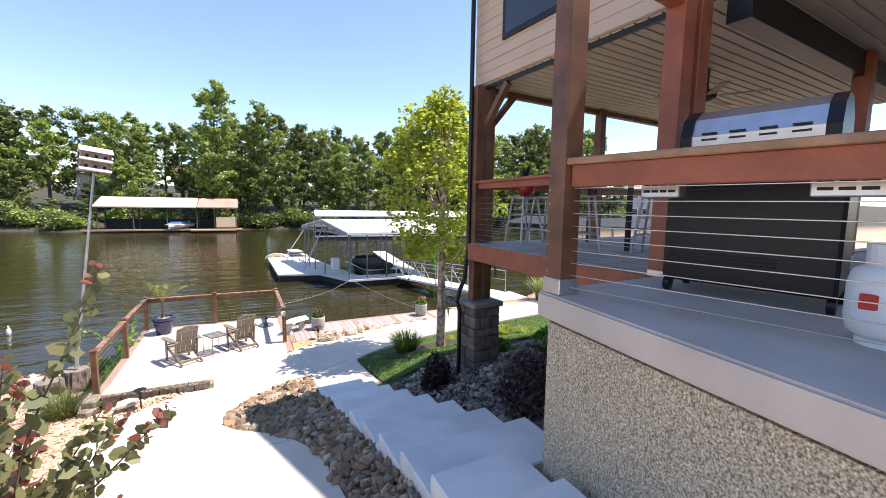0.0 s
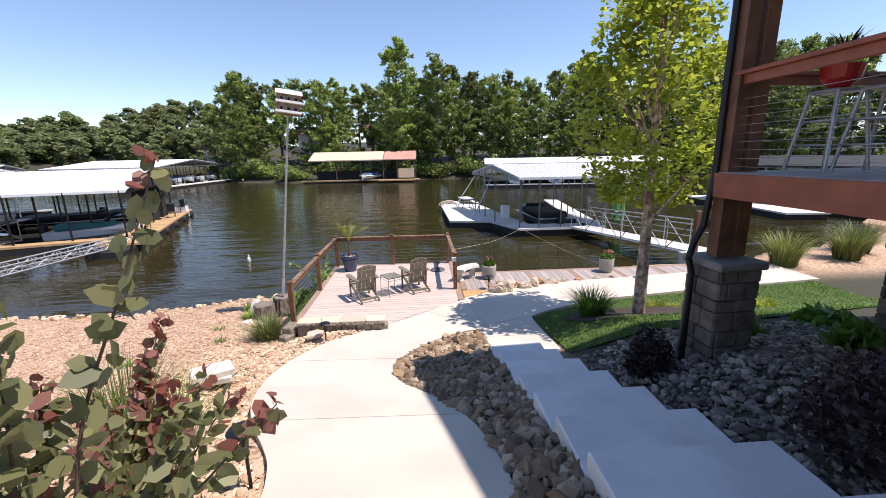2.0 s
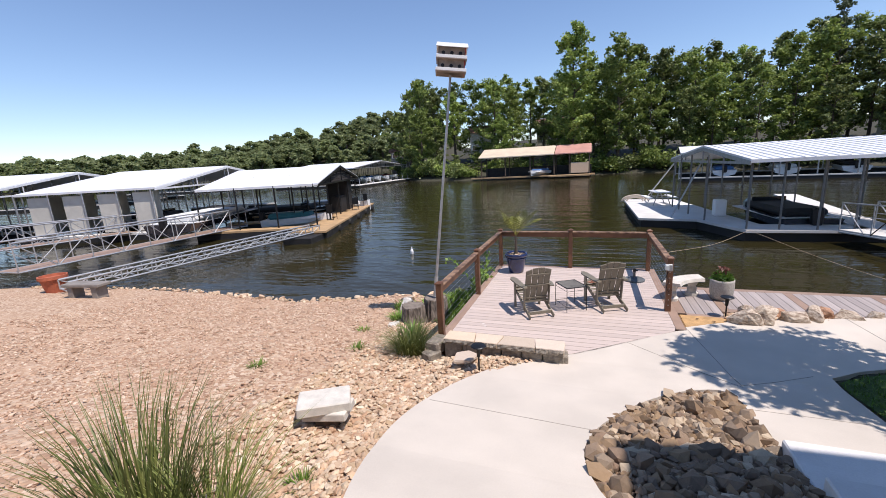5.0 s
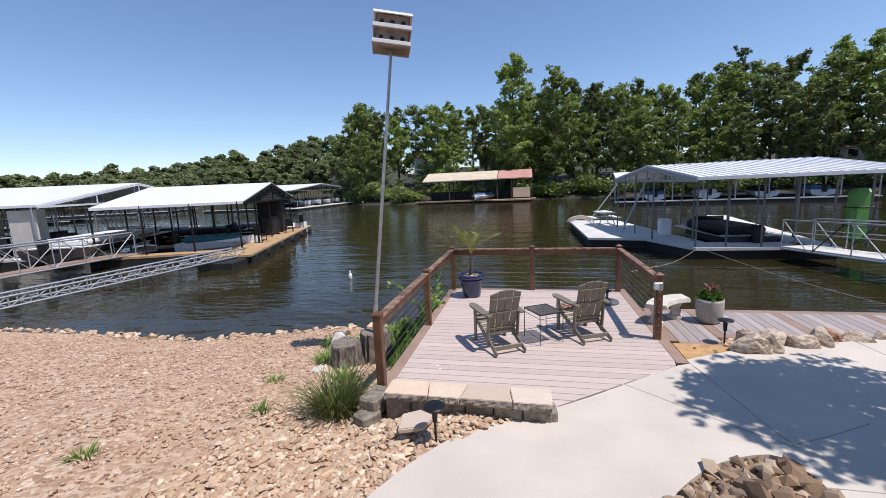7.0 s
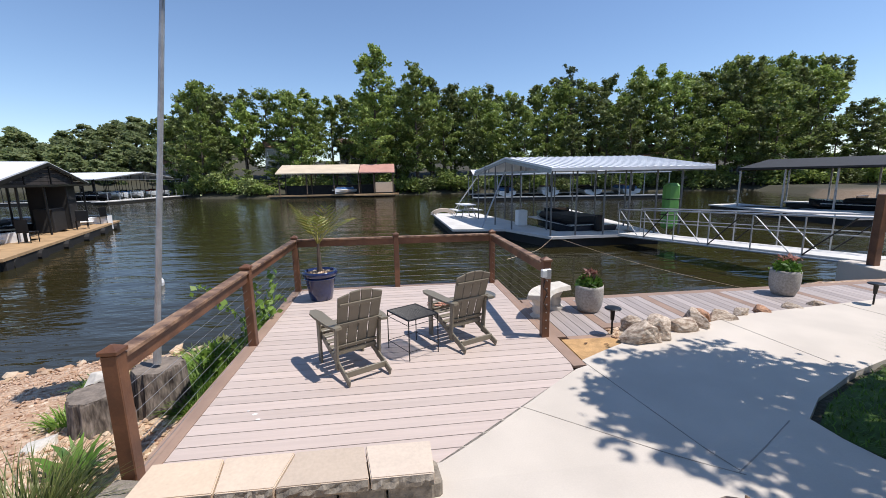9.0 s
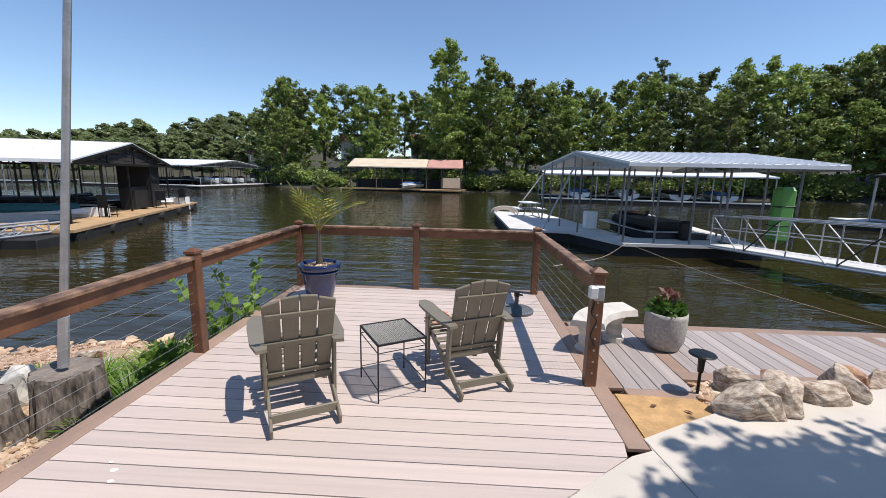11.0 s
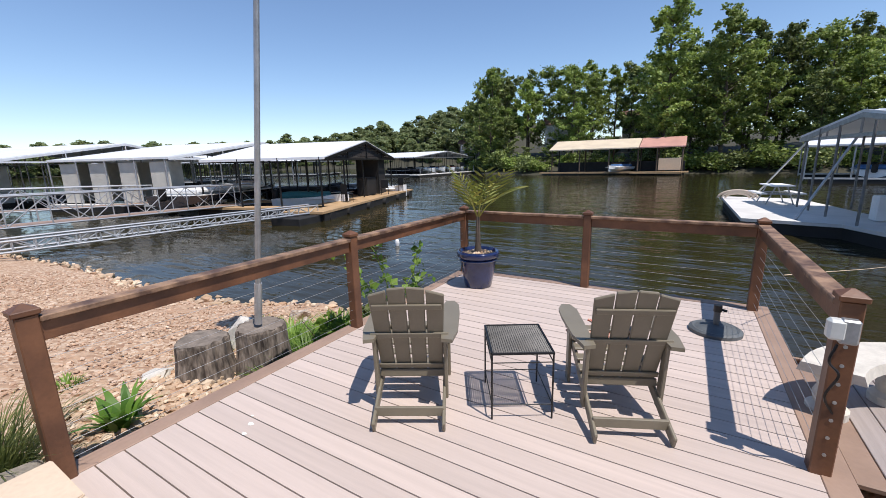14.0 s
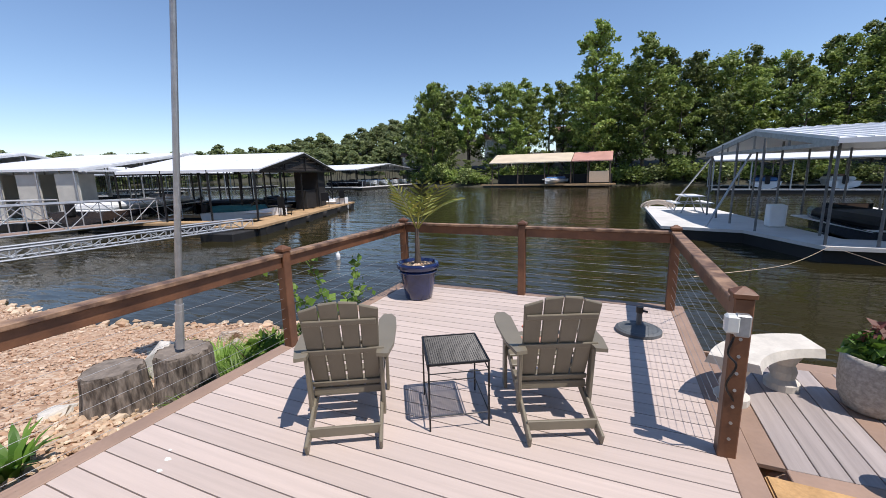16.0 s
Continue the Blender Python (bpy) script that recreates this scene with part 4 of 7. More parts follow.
BUSHES = [(make_bush(41), LEAF_FAR), (make_bush(42), OLIVE_LEAF), (make_bush(43), FRESH_LEAF)]
for k in range(64):
    x = -43 + 1.95 * k + rng.uniform(-0.8, 0.8)
    base = float(np.interp(x, (-44, -38, -32, -22, -20, 0, 2, 20, 40, 60, 90), (80, 73.5, 67.5, 64.5, 66.5, 66.5, 65.5, 63.5, 57.5, 51.5, 51.5)))
    y = base + rng.uniform(-0.6, 2.2)
    (stem, crown), leaf = BUSHES[rng.randrange(3)]
    b = thing("shore_bush", (x, y, float(ground_z(x, y)) - 0.1), "leafy green bush on the far bank", "bush", "far bank bushes", turn=rng.uniform(0, 360))
    q = rng.uniform(0.7, 1.35)
    b.scale = (q, q, q * rng.uniform(0.7, 1.2))
    part("stem", stem, BARK, b)
    part("crown_spray", crown, leaf, b)

BIRCH = make_tree("river_birch", 6.0, 2.75, 21, LEAF_BRIGHT, PALE_BARK, n=7800, size=0.088, low=0.36, trunk_r=0.12, clumps=125, sway=0.25)
plant_tree(BIRCH, "young_tree", (3.36, -2.62, float(ground_z(3.36, -2.62))), (1.04, 1.06), 40, "young bright green tree with peeling pale bark in the lawn bed")

# ---- wooded hill beyond the open lake ----
rngf = random.Random(12)
HILL = make_tree("hill_tree", 9, 9, 31, LEAF_HAZE, n=1150, size=0.72, low=0.05, clumps=34)
for k in range(300):
    ang, r = radians(rngf.uniform(24, 92)), rngf.uniform(241, 306)
    x, y = -r * math.sin(ang), r * math.cos(ang)
    s = rngf.uniform(1.1, 1.6)
    plant_tree(HILL, "hill_tree", (x, y, float(ground_z(x, y)) - 0.8), (s * 1.1, s * rngf.uniform(0.8, 1.1)), rngf.uniform(0, 360), "small far tree on the wooded lake hill", "wooded hill")

# ---- things on the deck ----


def adirondack(at, turn, label):
    """A slatted resin garden chair; its front is +y."""
    c = thing("garden_chair", at, label, "chair", "chairs on the deck", turn=turn)
    for sx in (-0.25, 0.25):
        part("side_rail", beamed((sx, -0.52, 0.035), (sx, 0.36, 0.345), 0.024, 0.075, 0.006), RESIN, c)
        part("front_leg", boxed((sx * 1.1, 0.30, 0.275), (0.026, 0.10, 0.55), None, 0.006), RESIN, c)
        part("rear_upright", beamed((sx * 1.06, -0.20, 0.08), (sx * 1.06, -0.25, 0.55), 0.028, 0.07, 0.006), RESIN, c)
        bm = bmesh.new()
        o = [(-0.05, -0.36), (0.03, -0.38), (0.07, -0.2), (0.085, 0.15), (0.08, 0.32), (0.04, 0.42), (-0.03, 0.42), (-0.065, 0.3), (-0.06, 0.0)]
        f = bm.faces.new([bm.verts.new((sx * 1.16 + x * (1 if sx > 0 else -1), y, 0.572)) for x, y in o])
        ext = bmesh.ops.extrude_face_region(bm, geom=[f])
        bmesh.ops.translate(bm, vec=(0, 0, -0.024), verts=[v for v in ext["geom"] if isinstance(v, bmesh.types.BMVert)])
        bmesh.ops.recalc_face_normals(bm, faces=bm.faces[:])
        part("armrest", bm, RESIN, c)
    for k in range(6):
        y = 0.36 - 0.098 * k
        part("seat_slat", boxed((0, y, 0.40 - 0.345 * (0.36 - y) * 1.02), (0.54, 0.088, 0.02), None, 0.005), RESIN, c)
    part("front_apron", boxed((0, 0.385, 0.33), (0.52, 0.022, 0.10), None, 0.005), RESIN, c)
    part("stretcher", boxed((0, -0.42, 0.095), (0.50, 0.022, 0.065), None, 0.005), RESIN, c)
    part("stretcher", boxed((0, -0.17, 0.245), (0.50, 0.022, 0.055), None, 0.005), RESIN, c)
    lean = math.radians(19)
    for k in range(4):
        x = (k - 1.5) * 0.142
        top = (0.90, 0.935, 0.935, 0.90)[k]
        cut = (0.035, 0.012, -0.012, -0.035)[k]
        bm = bmesh.new()
        n = top - 0.20
        for z0, z1, w0, w1 in ((0, n, 0.106, 0.128),):
            m = Matrix.Translation((x * 0.86, -0.14, 0.22)) @ Matrix.Rotation(lean, 4, 'X')
            vs = [bm.verts.new(m @ Vector(p)) for p in ((-w0 / 2, -0.011, 0), (w0 / 2, -0.011, 0), (w1 / 2 + x * 0.10, -0.011, n + cut / 2), (-w1 / 2 + x * 0.10, -0.011, n - cut / 2), (-w0 / 2, 0.011, 0), (w0 / 2, 0.011, 0), (w1 / 2 + x * 0.10, 0.011, n + cut / 2), (-w1 / 2 + x * 0.10, 0.011, n - cut / 2))]
            for f in ((0, 1, 2, 3), (7, 6, 5, 4), (0, 4, 5, 1), (1, 5, 6, 2), (2, 6, 7, 3), (3, 7, 4, 0)):
                bm.faces.new([vs[i] for i in f])
        bmesh.ops.bevel(bm, geom=bm.edges[:], offset=0.006, segments=1, affect='EDGES')
        part("back_slat", bm, RESIN, c)
    for h, w in ((0.10, 0.50), (0.37, 0.58), (0.60, 0.50)):
        m = Matrix.Translation((0, -0.14, 0.22)) @ Matrix.Rotation(lean, 4, 'X')
        part("back_rail", boxed((0, -0.020, h), (w, 0.016, 0.04), m, 0.005), RESIN, c)
    return c


chair = adirondack((-2.26, -0.40, 0.0), 28.8, "taupe slatted resin garden chair on the deck facing the lake")
chair.scale = (0.86, 0.88, 0.97)
chair2 = copy_thing(chair, pose(-1.03, 0.14, 0.0, 0, 0, 24.5))
tagged(chair2, "taupe slatted resin garden chair with a striped towel on it")
rngd = np.random.default_rng(5)
bm = bmesh.new()
for k in range(16):
    a = rngd.uniform(0, 6.28)
    p = Vector((rngd.uniform(-0.12, 0.12), rngd.uniform(-0.10, 0.10), 0.03))
    beam(bm, p, p + Vector((0.13 * math.cos(a), 0.13 * math.sin(a), rngd.uniform(0.0, 0.07))), 0.03, 0.012)
TOWEL = mat("striped_cloth", (0.42, 0.10, 0.07), 0.9, vary=0.6, scale=40, fine=70, bump=0.2, other=(0.55, 0.48, 0.36))
towel = part("folded_towel", bm, TOWEL)
towel.matrix_basis = pose(-1.21, 0.36, 0.335, 0, 0, 24.5)
tagged(towel, "crumpled red and cream striped towel on the chair seat", "towel")


def wire_table(at, turn):
    t = thing("side_table", at, "small square black wire-mesh side table on the deck", "table", turn=turn)
    a, b, h = 0.19, 0.22, 0.45
    bm = bmesh.new()
    for k in range(27):
        x = -a + 2 * a * k / 26
        tube(bm, (x, -b, h), (x, b, h), 0.0035, 4)
    for k in range(31):
        y = -b + 2 * b * k / 30
        tube(bm, (-a, y, h), (a, y, h), 0.0035, 4)
    tagged(part("mesh_top", bm, BLACK, t), kind="stuff")
    for p, q in (((-a, -b), (a, -b)), ((a, -b), (a, b)), ((a, b), (-a, b)), ((-a, b), (-a, -b))):
        part("rim", tubed((*p, h), (*q, h), 0.009, 8), BLACK, t)
        part("stretcher", tubed((p[0], p[1], 0.10), (q[0], q[1], 0.10), 0.004, 6), BLACK, t)
        part("leg", tubed((p[0], p[1], 0), (p[0], p[1], h), 0.006, 8), BLACK, t)
        part("apron_wire", tubed((p[0], p[1], h - 0.06), (q[0], q[1], h - 0.06), 0.004, 6), BLACK, t)
    return t


wire_table((-1.60, -0.145, 0), 30.5)


def frond(bm, base, d, length, droop, n=9, width=0.16):
    """A palm frond: a bowed rib with paired narrow leaflets."""
    p = Vector(base)
    d = Vector(d).normalized()
    for k in range(n):
        q = p + d * (length / n)
        tube(bm, p, q, 0.006 * (1 - k / n) + 0.002, 4)
        side = d.cross(Vector((0, 0, 1)))
        side = side.normalized() if side.length > 0.01 else Vector((1, 0, 0))
        if k > 1:
            for sg in (1, -1):
                w = width * math.sin(math.pi * (k + 0.5) / (n + 0.6)) + 0.05
                tip = q + side * sg * w + d * w * 0.9 - Vector((0, 0, 0.25 * w))
                m1 = q.lerp(tip, 0.5) + d * 0.018
                m2 = q.lerp(tip, 0.5) - d * 0.018
                bm.faces.new([bm.verts.new(v) for v in (q, m1, tip, m2)])
        p = q
        d = (d - Vector((0, 0, droop / n))).normalized()


def potted_palm(at):
    t = thing("potted_palm", at, "young palm in a glossy cobalt blue pot in the deck corner", "potted plant")
    t.scale = (1.14, 1.14, 1.14)
    pot = part("pot", lathe([(0.145, 0), (0.155, 0.01), (0.175, 0.12), (0.205, 0.30), (0.215, 0.345), (0.24, 0.36), (0.245, 0.40), (0.235, 0.42), (0.205, 0.42), (0.20, 0.38)], 32), BLUE_GLAZE, t, smooth=True)
    part("ring", lathe([(0.222, 0.315), (0.228, 0.322), (0.222, 0.33)], 32), BLUE_GLAZE, pot)
    part("soil", lathe([(0.01, 0.37), (0.205, 0.385), (0.01, 0.39)], 20), BARK, t)
    rng = np.random.default_rng(11)
    places = np.stack([rng.uniform(-0.13, 0.13, 40), rng.uniform(-0.13, 0.13, 40), np.full(40, 0.395)], 1)
    tagged(part("stones", stones_mesh("stones", places, rng.uniform(0.02, 0.05, 40), rng), GRAVEL, t), kind="stuff")
    bm = bmesh.new()
    for z0, z1, r0, r1 in ((0.38, 0.52, 0.045, 0.03), (0.52, 0.66, 0.03, 0.026), (0.66, 0.82, 0.026, 0.016)):
        tube(bm, (0, 0, z0), (0.0, 0, z1), r0, 10, r1)
    part("stem", bm, BARK, t)
    for k, (a, ln, dr, up) in enumerate(((205, 0.62, 0.55, 2.6), (340, 0.66, 0.75, 2.0), (20, 0.6, 1.0, 1.5), (175, 0.52, 0.5, 2.6), (100, 0.5, 0.9, 1.8), (265, 0.5, 0.7, 2.2), (320, 0.55, 0.45, 3.4))):
        bm = bmesh.new()
        frond(bm, (0, 0, 0.78), (math.cos(radians(a)), math.sin(radians(a)), up), ln, dr)
        part("frond", bm, PALM, t)


PALM = leaf_material("palm_leaves", (0.16, 0.20, 0.030), (0.34, 0.30, 0.060), 0.35)
potted_palm((-2.98, 2.10, 0))

umb = thing("umbrella_base", (-0.37, 1.78, 0), "round dark grey umbrella base with a short pole socket", "umbrella base")
BASE_M = mat("weathered_base", (0.10, 0.11, 0.115), 0.6, vary=0.2, scale=8, bump=0.1)
part("base_plate", lathe([(0.215, 0), (0.215, 0.03), (0.19, 0.045), (0.17, 0.04), (0.08, 0.06), (0.05, 0.075)], 32), BASE_M, umb)
part("socket", tubed((0, 0, 0.07), (0, 0, 0.25), 0.026, 14), BASE_M, umb)
part("collar", tubed((0, 0, 0.20), (0, 0, 0.26), 0.034, 14), BLACK, umb)
part("screw_knob", tubed((0.02, 0, 0.22), (0.07, -0.02, 0.22), 0.012, 8), BLACK, umb)

outlet = thing("power_outlet_box", (0.0, -0.055, 0.80), "clear-covered grey electrical outlet box on the railing post", "outlet box")
part("box", boxed((-0.01, -0.03, 0), (0.07, 0.05, 0.12), None, 0.008), STEEL, outlet)
CLEAR = mat("cloudy_plastic", (0.62, 0.64, 0.62), 0.25, vary=0.1, bump=0.03)
part("cover", boxed((-0.055, -0.03, 0.005), (0.07, 0.06, 0.10), None, 0.012), CLEAR, outlet)
bm = bmesh.new()
line = curve_line([(-0.04, -0.03, -0.07), (-0.06, -0.04, -0.16), (-0.02, -0.05, -0.22), (-0.05, -0.03, -0.35), (0.02, 0.03, -0.5), (-0.03, 0.02, -0.65), (-0.04, 0.03, -0.79)], 5)
for p, q in zip(line, line[1:]):
    tube(bm, p, q, 0.006, 6)
part("cord", bm, BLACK, outlet, "hanging black cord")
bolts = [(0.0, -0.05, 0.12 + 0.098 * k) for k in range(7)]
for b in bolts:
    part("cable_bolt", tubed(b, (b[0], b[1] + 0.01, b[2]), 0.009, 8), STEEL, rail)

# ---- along the boardwalk ----
walk_deck = thing("boardwalk", (0, 0, 0), "weathered grey-pink composite boardwalk along the lake wall", "boardwalk", kind="structure")
x = 0.30
k = 0
while x < 8.0:
    lo = 0.36 if x > 0.85 else 0.02
    part("board", boxed((x + 0.068, (lo + 1.42) / 2, -0.045), (0.136, 1.42 - lo, 0.028), None, 0.003), WALK_BOARD if k % 9 != 4 else BORDER, walk_deck)
    x += 0.142
    k += 1
for p, q in (((0.20, 1.49, -0.045), (8.0, 1.49, -0.045)), ((0.87, 0.29, -0.045), (8.0, 0.29, -0.045)), ((0.225, 0.02, -0.045), (0.225, 1.42, -0.045))):
    part("border_board", beamed(p, q, 0.135, 0.03, 0.004), BORDER, walk_deck)
part("border_board", beamed((0.29, -0.05, -0.045), (0.86, -0.05, -0.045), 0.13, 0.03, 0.004), BORDER, walk_deck)
part("seawall", boxed((4.1, 1.53, -1.4), (8.2, 0.1, 2.6)), CAPSTONE, walk_deck)
part("fascia", beamed((0.16, 1.575, -0.16), (8.0, 1.575, -0.16), 0.03, 0.24), BORDER, walk_deck)
PAD = mat("rusty_sandstone", (0.50, 0.30, 0.13), 0.9, vary=0.3, scale=6, fine=60, bump=0.4)
pad = part("stepping_pad", poly_prism([(0.16, -0.10), (0.78, -0.13), (0.95, -0.36), (0.55, -0.52), (0.16, -0.74)], -0.12, -0.012, 0.01), PAD)
tagged(pad, "rust-coloured sandstone pad between deck and boardwalk", "paving stone", kind="structure")


def stone_bench(at, turn):
    t = thing("stone_bench", at, "curved white cast-stone garden bench beside the deck", "bench", turn=turn)
    bm = bmesh.new()
    n = 10
    ring = []
    for k in range(n + 1):
        a = radians(-32 + 64 * k / n)
        ring.append([Vector((math.sin(a) * r, math.cos(a) * r - 0.75, z)) for r, z in ((0.60, 0.31), (0.62, 0.37), (0.90, 0.37), (0.92, 0.31))])
    rows = [[bm.verts.new(v) for v in r] for r in ring]
    for a, b in zip(rows, rows[1:]):
        for i in range(4):
            bm.faces.new((a[i], a[(i + 1) % 4], b[(i + 1) % 4], b[i]))
    bm.faces.new(rows[0])
    bm.faces.new(rows[-1][::-1])
    bmesh.ops.recalc_face_normals(bm, faces=bm.faces[:])
    part("seat", bm, WHITE_STONE, t)
    for a in (-20, 20):
        p = part("leg", lathe([(0.11, 0), (0.11, 0.05), (0.075, 0.08), (0.085, 0.14), (0.065, 0.19), (0.10, 0.26), (0.12, 0.31)], 16), WHITE_STONE, t)
        p.location = (math.sin(radians(a)) * 0.77, math.cos(radians(a)) * 0.77 - 0.75, 0)


stone_bench((0.36, 0.90, -0.03), 42)


def flower_pot(at, scale, seed):
    t = thing("planter", at, "speckled grey round planter with leafy plants and red flowers", "planter", "boardwalk planters")
    t.scale = (scale,) * 3
    part("pot", lathe([(0.15, 0), (0.18, 0.015), (0.225, 0.13), (0.24, 0.28), (0.238, 0.42), (0.235, 0.47), (0.21, 0.47), (0.20, 0.42)], 32), GREY_POT, t, smooth=True)
    part("soil", lathe([(0.01, 0.42), (0.215, 0.43), (0.01, 0.44)], 16), BARK, t)
    rng = np.random.default_rng(seed)
    d = rng.normal(size=(520, 3))
    d /= np.linalg.norm(d, axis=1)[:, None]
    d[:, 2] = np.abs(d[:, 2])
    c = d * rng.uniform(0.5, 1, (520, 1)) * np.array([0.23, 0.23, 0.20]) + np.array([0, 0, 0.46])
    tagged(part("foliage", quads_mesh("foliage", c, rng.uniform(0.03, 0.07, 520), rng, aspect=2.0), GREEN_LEAF, t), kind="stuff")
    c = np.stack([rng.normal(0.02, 0.06, 60), rng.normal(0, 0.06, 60), rng.uniform(0.56, 0.74, 60)], 1)
    tagged(part("bloom", quads_mesh("bloom", c, rng.uniform(0.03, 0.06, 60), rng, aspect=2.4), LEAF_RED, t), kind="stuff")


flower_pot((1.02, 0.90, -0.03), 0.82, 1)
flower_pot((4.45, 1.12, -0.03), 0.86, 2)


def path_light(at, tilt=0.0):
    t = thing("path_light", at, "black mushroom-top solar path light on a stake", "path light", "path lights")
    part("stake", tubed((0, 0, -0.1), (0, 0, 0.30), 0.012, 8), BLACK, t)
    part("neck", tubed((0, 0, 0.22), (0, 0, 0.36), 0.022, 10, 0.03), BLACK, t)
    part("shade", lathe([(0.03, 0.35), (0.095, 0.362), (0.10, 0.37), (0.09, 0.38), (0.03, 0.39), (0.01, 0.392)], 24), BLACK, t)
    return t


for p in ((0.86, -0.02), (-2.63, -2.84), (5.1, 0.35)):
    path_light((*p, max(float(ground_z(*p)), -0.1)))
up_light = path_light((-2.12, -7.25, float(ground_z(-2.12, -7.25))))
up_light.scale = (1.1, 1.1, 1.35)

# ---- the block seat wall by the deck ----
seat_wall = thing("block_wall", (0, 0, 0), "low split-face block wall with cream capstones at the deck edge", "wall", kind="structure")
W0, W1 = Vector((-3.30, -2.20, 0)), Vector((-1.58, -2.22, 0))
for k in range(4):
    a, b = W0.lerp(W1, k / 4), W0.lerp(W1, (k + 1) / 4)
    skew = 0.05 * (1 if k % 2 else -1)
    bm = poly_prism([(a.x + 0.005 + (skew if k else 0), a.y - 0.16), (b.x - 0.005 + (-skew if k < 3 else 0), b.y - 0.16), (b.x - 0.005, b.y + 0.14), (a.x + 0.005, a.y + 0.14)], 0.14, 0.22, 0.006)
    cap = part("capstone", bm, CREAM, seat_wall)
    n, rw = 14, random.Random(90 + k)
    x0, x1 = a.x + 0.012 + (skew if k else 0), b.x - 0.012 + (-skew if k < 3 else 0)
    bm = bmesh.new()
    grid = [[bm.verts.new((x0 + (x1 - x0) * i / n, a.y - 0.165 - rw.uniform(0.0, 0.03) * (0.3 if j in (0, 3) else 1), 0.142 + 0.072 * j / 3)) for i in range(n + 1)] for j in range(4)]
    for j in range(3):
        for i in range(n):
            bm.faces.new((grid[j][i], grid[j][i + 1], grid[j + 1][i + 1], grid[j + 1][i]))
    part("split_face", bm, BLOCKFACE, cap, "rough split stone face")
for k in range(6):
    a = W0.lerp(W1, (k + 0.5) / 6)
    part("block", boxed((a.x, a.y - 0.01, 0.02), (0.275, 0.24, 0.23), None, 0.015), BLOCKFACE, seat_wall)
for x, y, s, r, zz in ((-3.44, -2.24, (0.22, 0.34, 0.20), -12, 0.05), (-3.47, -2.42, (0.20, 0.24, 0.14), -30, -0.04), (-1.62, -2.24, (0.16, 0.20, 0.19), 6, 0.03)):
    part("block", boxed((0, 0, 0), s, pose(x, y, zz, 0, 0, r), 0.02), BLOCKFACE, seat_wall)

# ---- stumps, bird house ----


def stump(at, r, h, seed, label):
    rng = random.Random(seed)
    n = 44
    bm = bmesh.new()
    rings = []
    wob = [1 + rng.choice((-0.06, 0.0, 0.05)) + rng.uniform(-0.03, 0.03) + 0.06 * math.sin(3 * a) for a in np.linspace(0, 6.283, n, endpoint=False)]
    for z, s in ((-0.1, 1.18), (0.05, 1.08), (h * 0.5, 1.0), (h * 0.93, 0.97), (h, 0.93)):
        rings.append([bm.verts.new((r * s * w * math.cos(a) * (1 + rng.uniform(-0.02, 0.02)), r * s * w * math.sin(a), z + rng.uniform(-0.01, 0.01))) for w, a in zip(wob, np.linspace(0, 6.283, n, endpoint=False))])
    for a, b in zip(rings, rings[1:]):
        for i in range(n):
            bm.faces.new((a[i], a[(i + 1) % n], b[(i + 1) % n], b[i]))
    t = thing("tree_stump", at, label, "stump")
    part("bark", bm, STUMP_BARK, t)
    bm = bmesh.new()
    bm.faces.new([bm.verts.new((v[0], v[1], h - 0.004)) for v in [(0.94 * r * w * math.cos(a), 0.94 * r * w * math.sin(a)) for w, a in zip(wob, np.linspace(0, 6.283, n, endpoint=False))]])
    part("cut_face", bm, STUMP_TOP, t)


STUMP_BARK = mat("weathered_stump_bark", (0.20, 0.165, 0.135), 0.95, vary=0.6, scale=22, fine=45, bump=1.0, other=(0.05, 0.038, 0.03), stretch=(1, 1, 0.25))
STUMP_TOP = mat("grey_cut_wood", (0.22, 0.18, 0.145), 0.9, vary=0.35, scale=14, fine=40, bump=0.3)
stump((-4.24, -0.24, -0.33), 0.235, 0.40, 1, "rough-barked grey tree stump holding the bird house pole")
stump((-4.56, -0.66, -0.30), 0.225, 0.33, 2, "dark weathered split tree stump beside the deck")
bird = thing("bird_house", (0, 0, 0), "white bird house with red ends on a tall leaning pole", "bird house")
P0, P1 = Vector((-4.22, -0.28, 0.10)), Vector((-3.72, -0.10, 4.27))
part("pole", tubed(P0, P1, 0.030, 10, 0.022), STEEL, bird)
part("pole_sleeve", tubed(P0, P0.lerp(P1, 0.10), 0.037, 10), ALUMINIUM, bird)
# brown-grey puts the shade on body, porches and plain end into their colour
BIRD_SHADE = mat("shaded_bird_house", (0.30, 0.25, 0.21), 0.8, vary=0.3, scale=8, bump=0.1)
m = Matrix.Translation(P1) @ pose(0, 0, 0, 0, 7, 20)
body = part("body", boxed((0, 0, 0.23), (0.46, 0.34, 0.42), m, 0.008), BIRD_SHADE, bird)
REDP = mat("faded_red_paint", (0.42, 0.05, 0.04), 0.6, vary=0.2)
for s in (-1, 1):
    part("end_panel", boxed((0.235 * s, 0, 0.23), (0.014, 0.36, 0.42), m, 0.004), REDP if s > 0 else BIRD_SHADE, body)
    part("roof_panel", boxed((0, 0, 0), (0.56, 0.29, 0.014), m @ Matrix.Translation((0, 0.115 * s, 0.485)) @ Matrix.Rotation(-0.42 * s, 4, 'X'), 0.004), WHITE, bird)
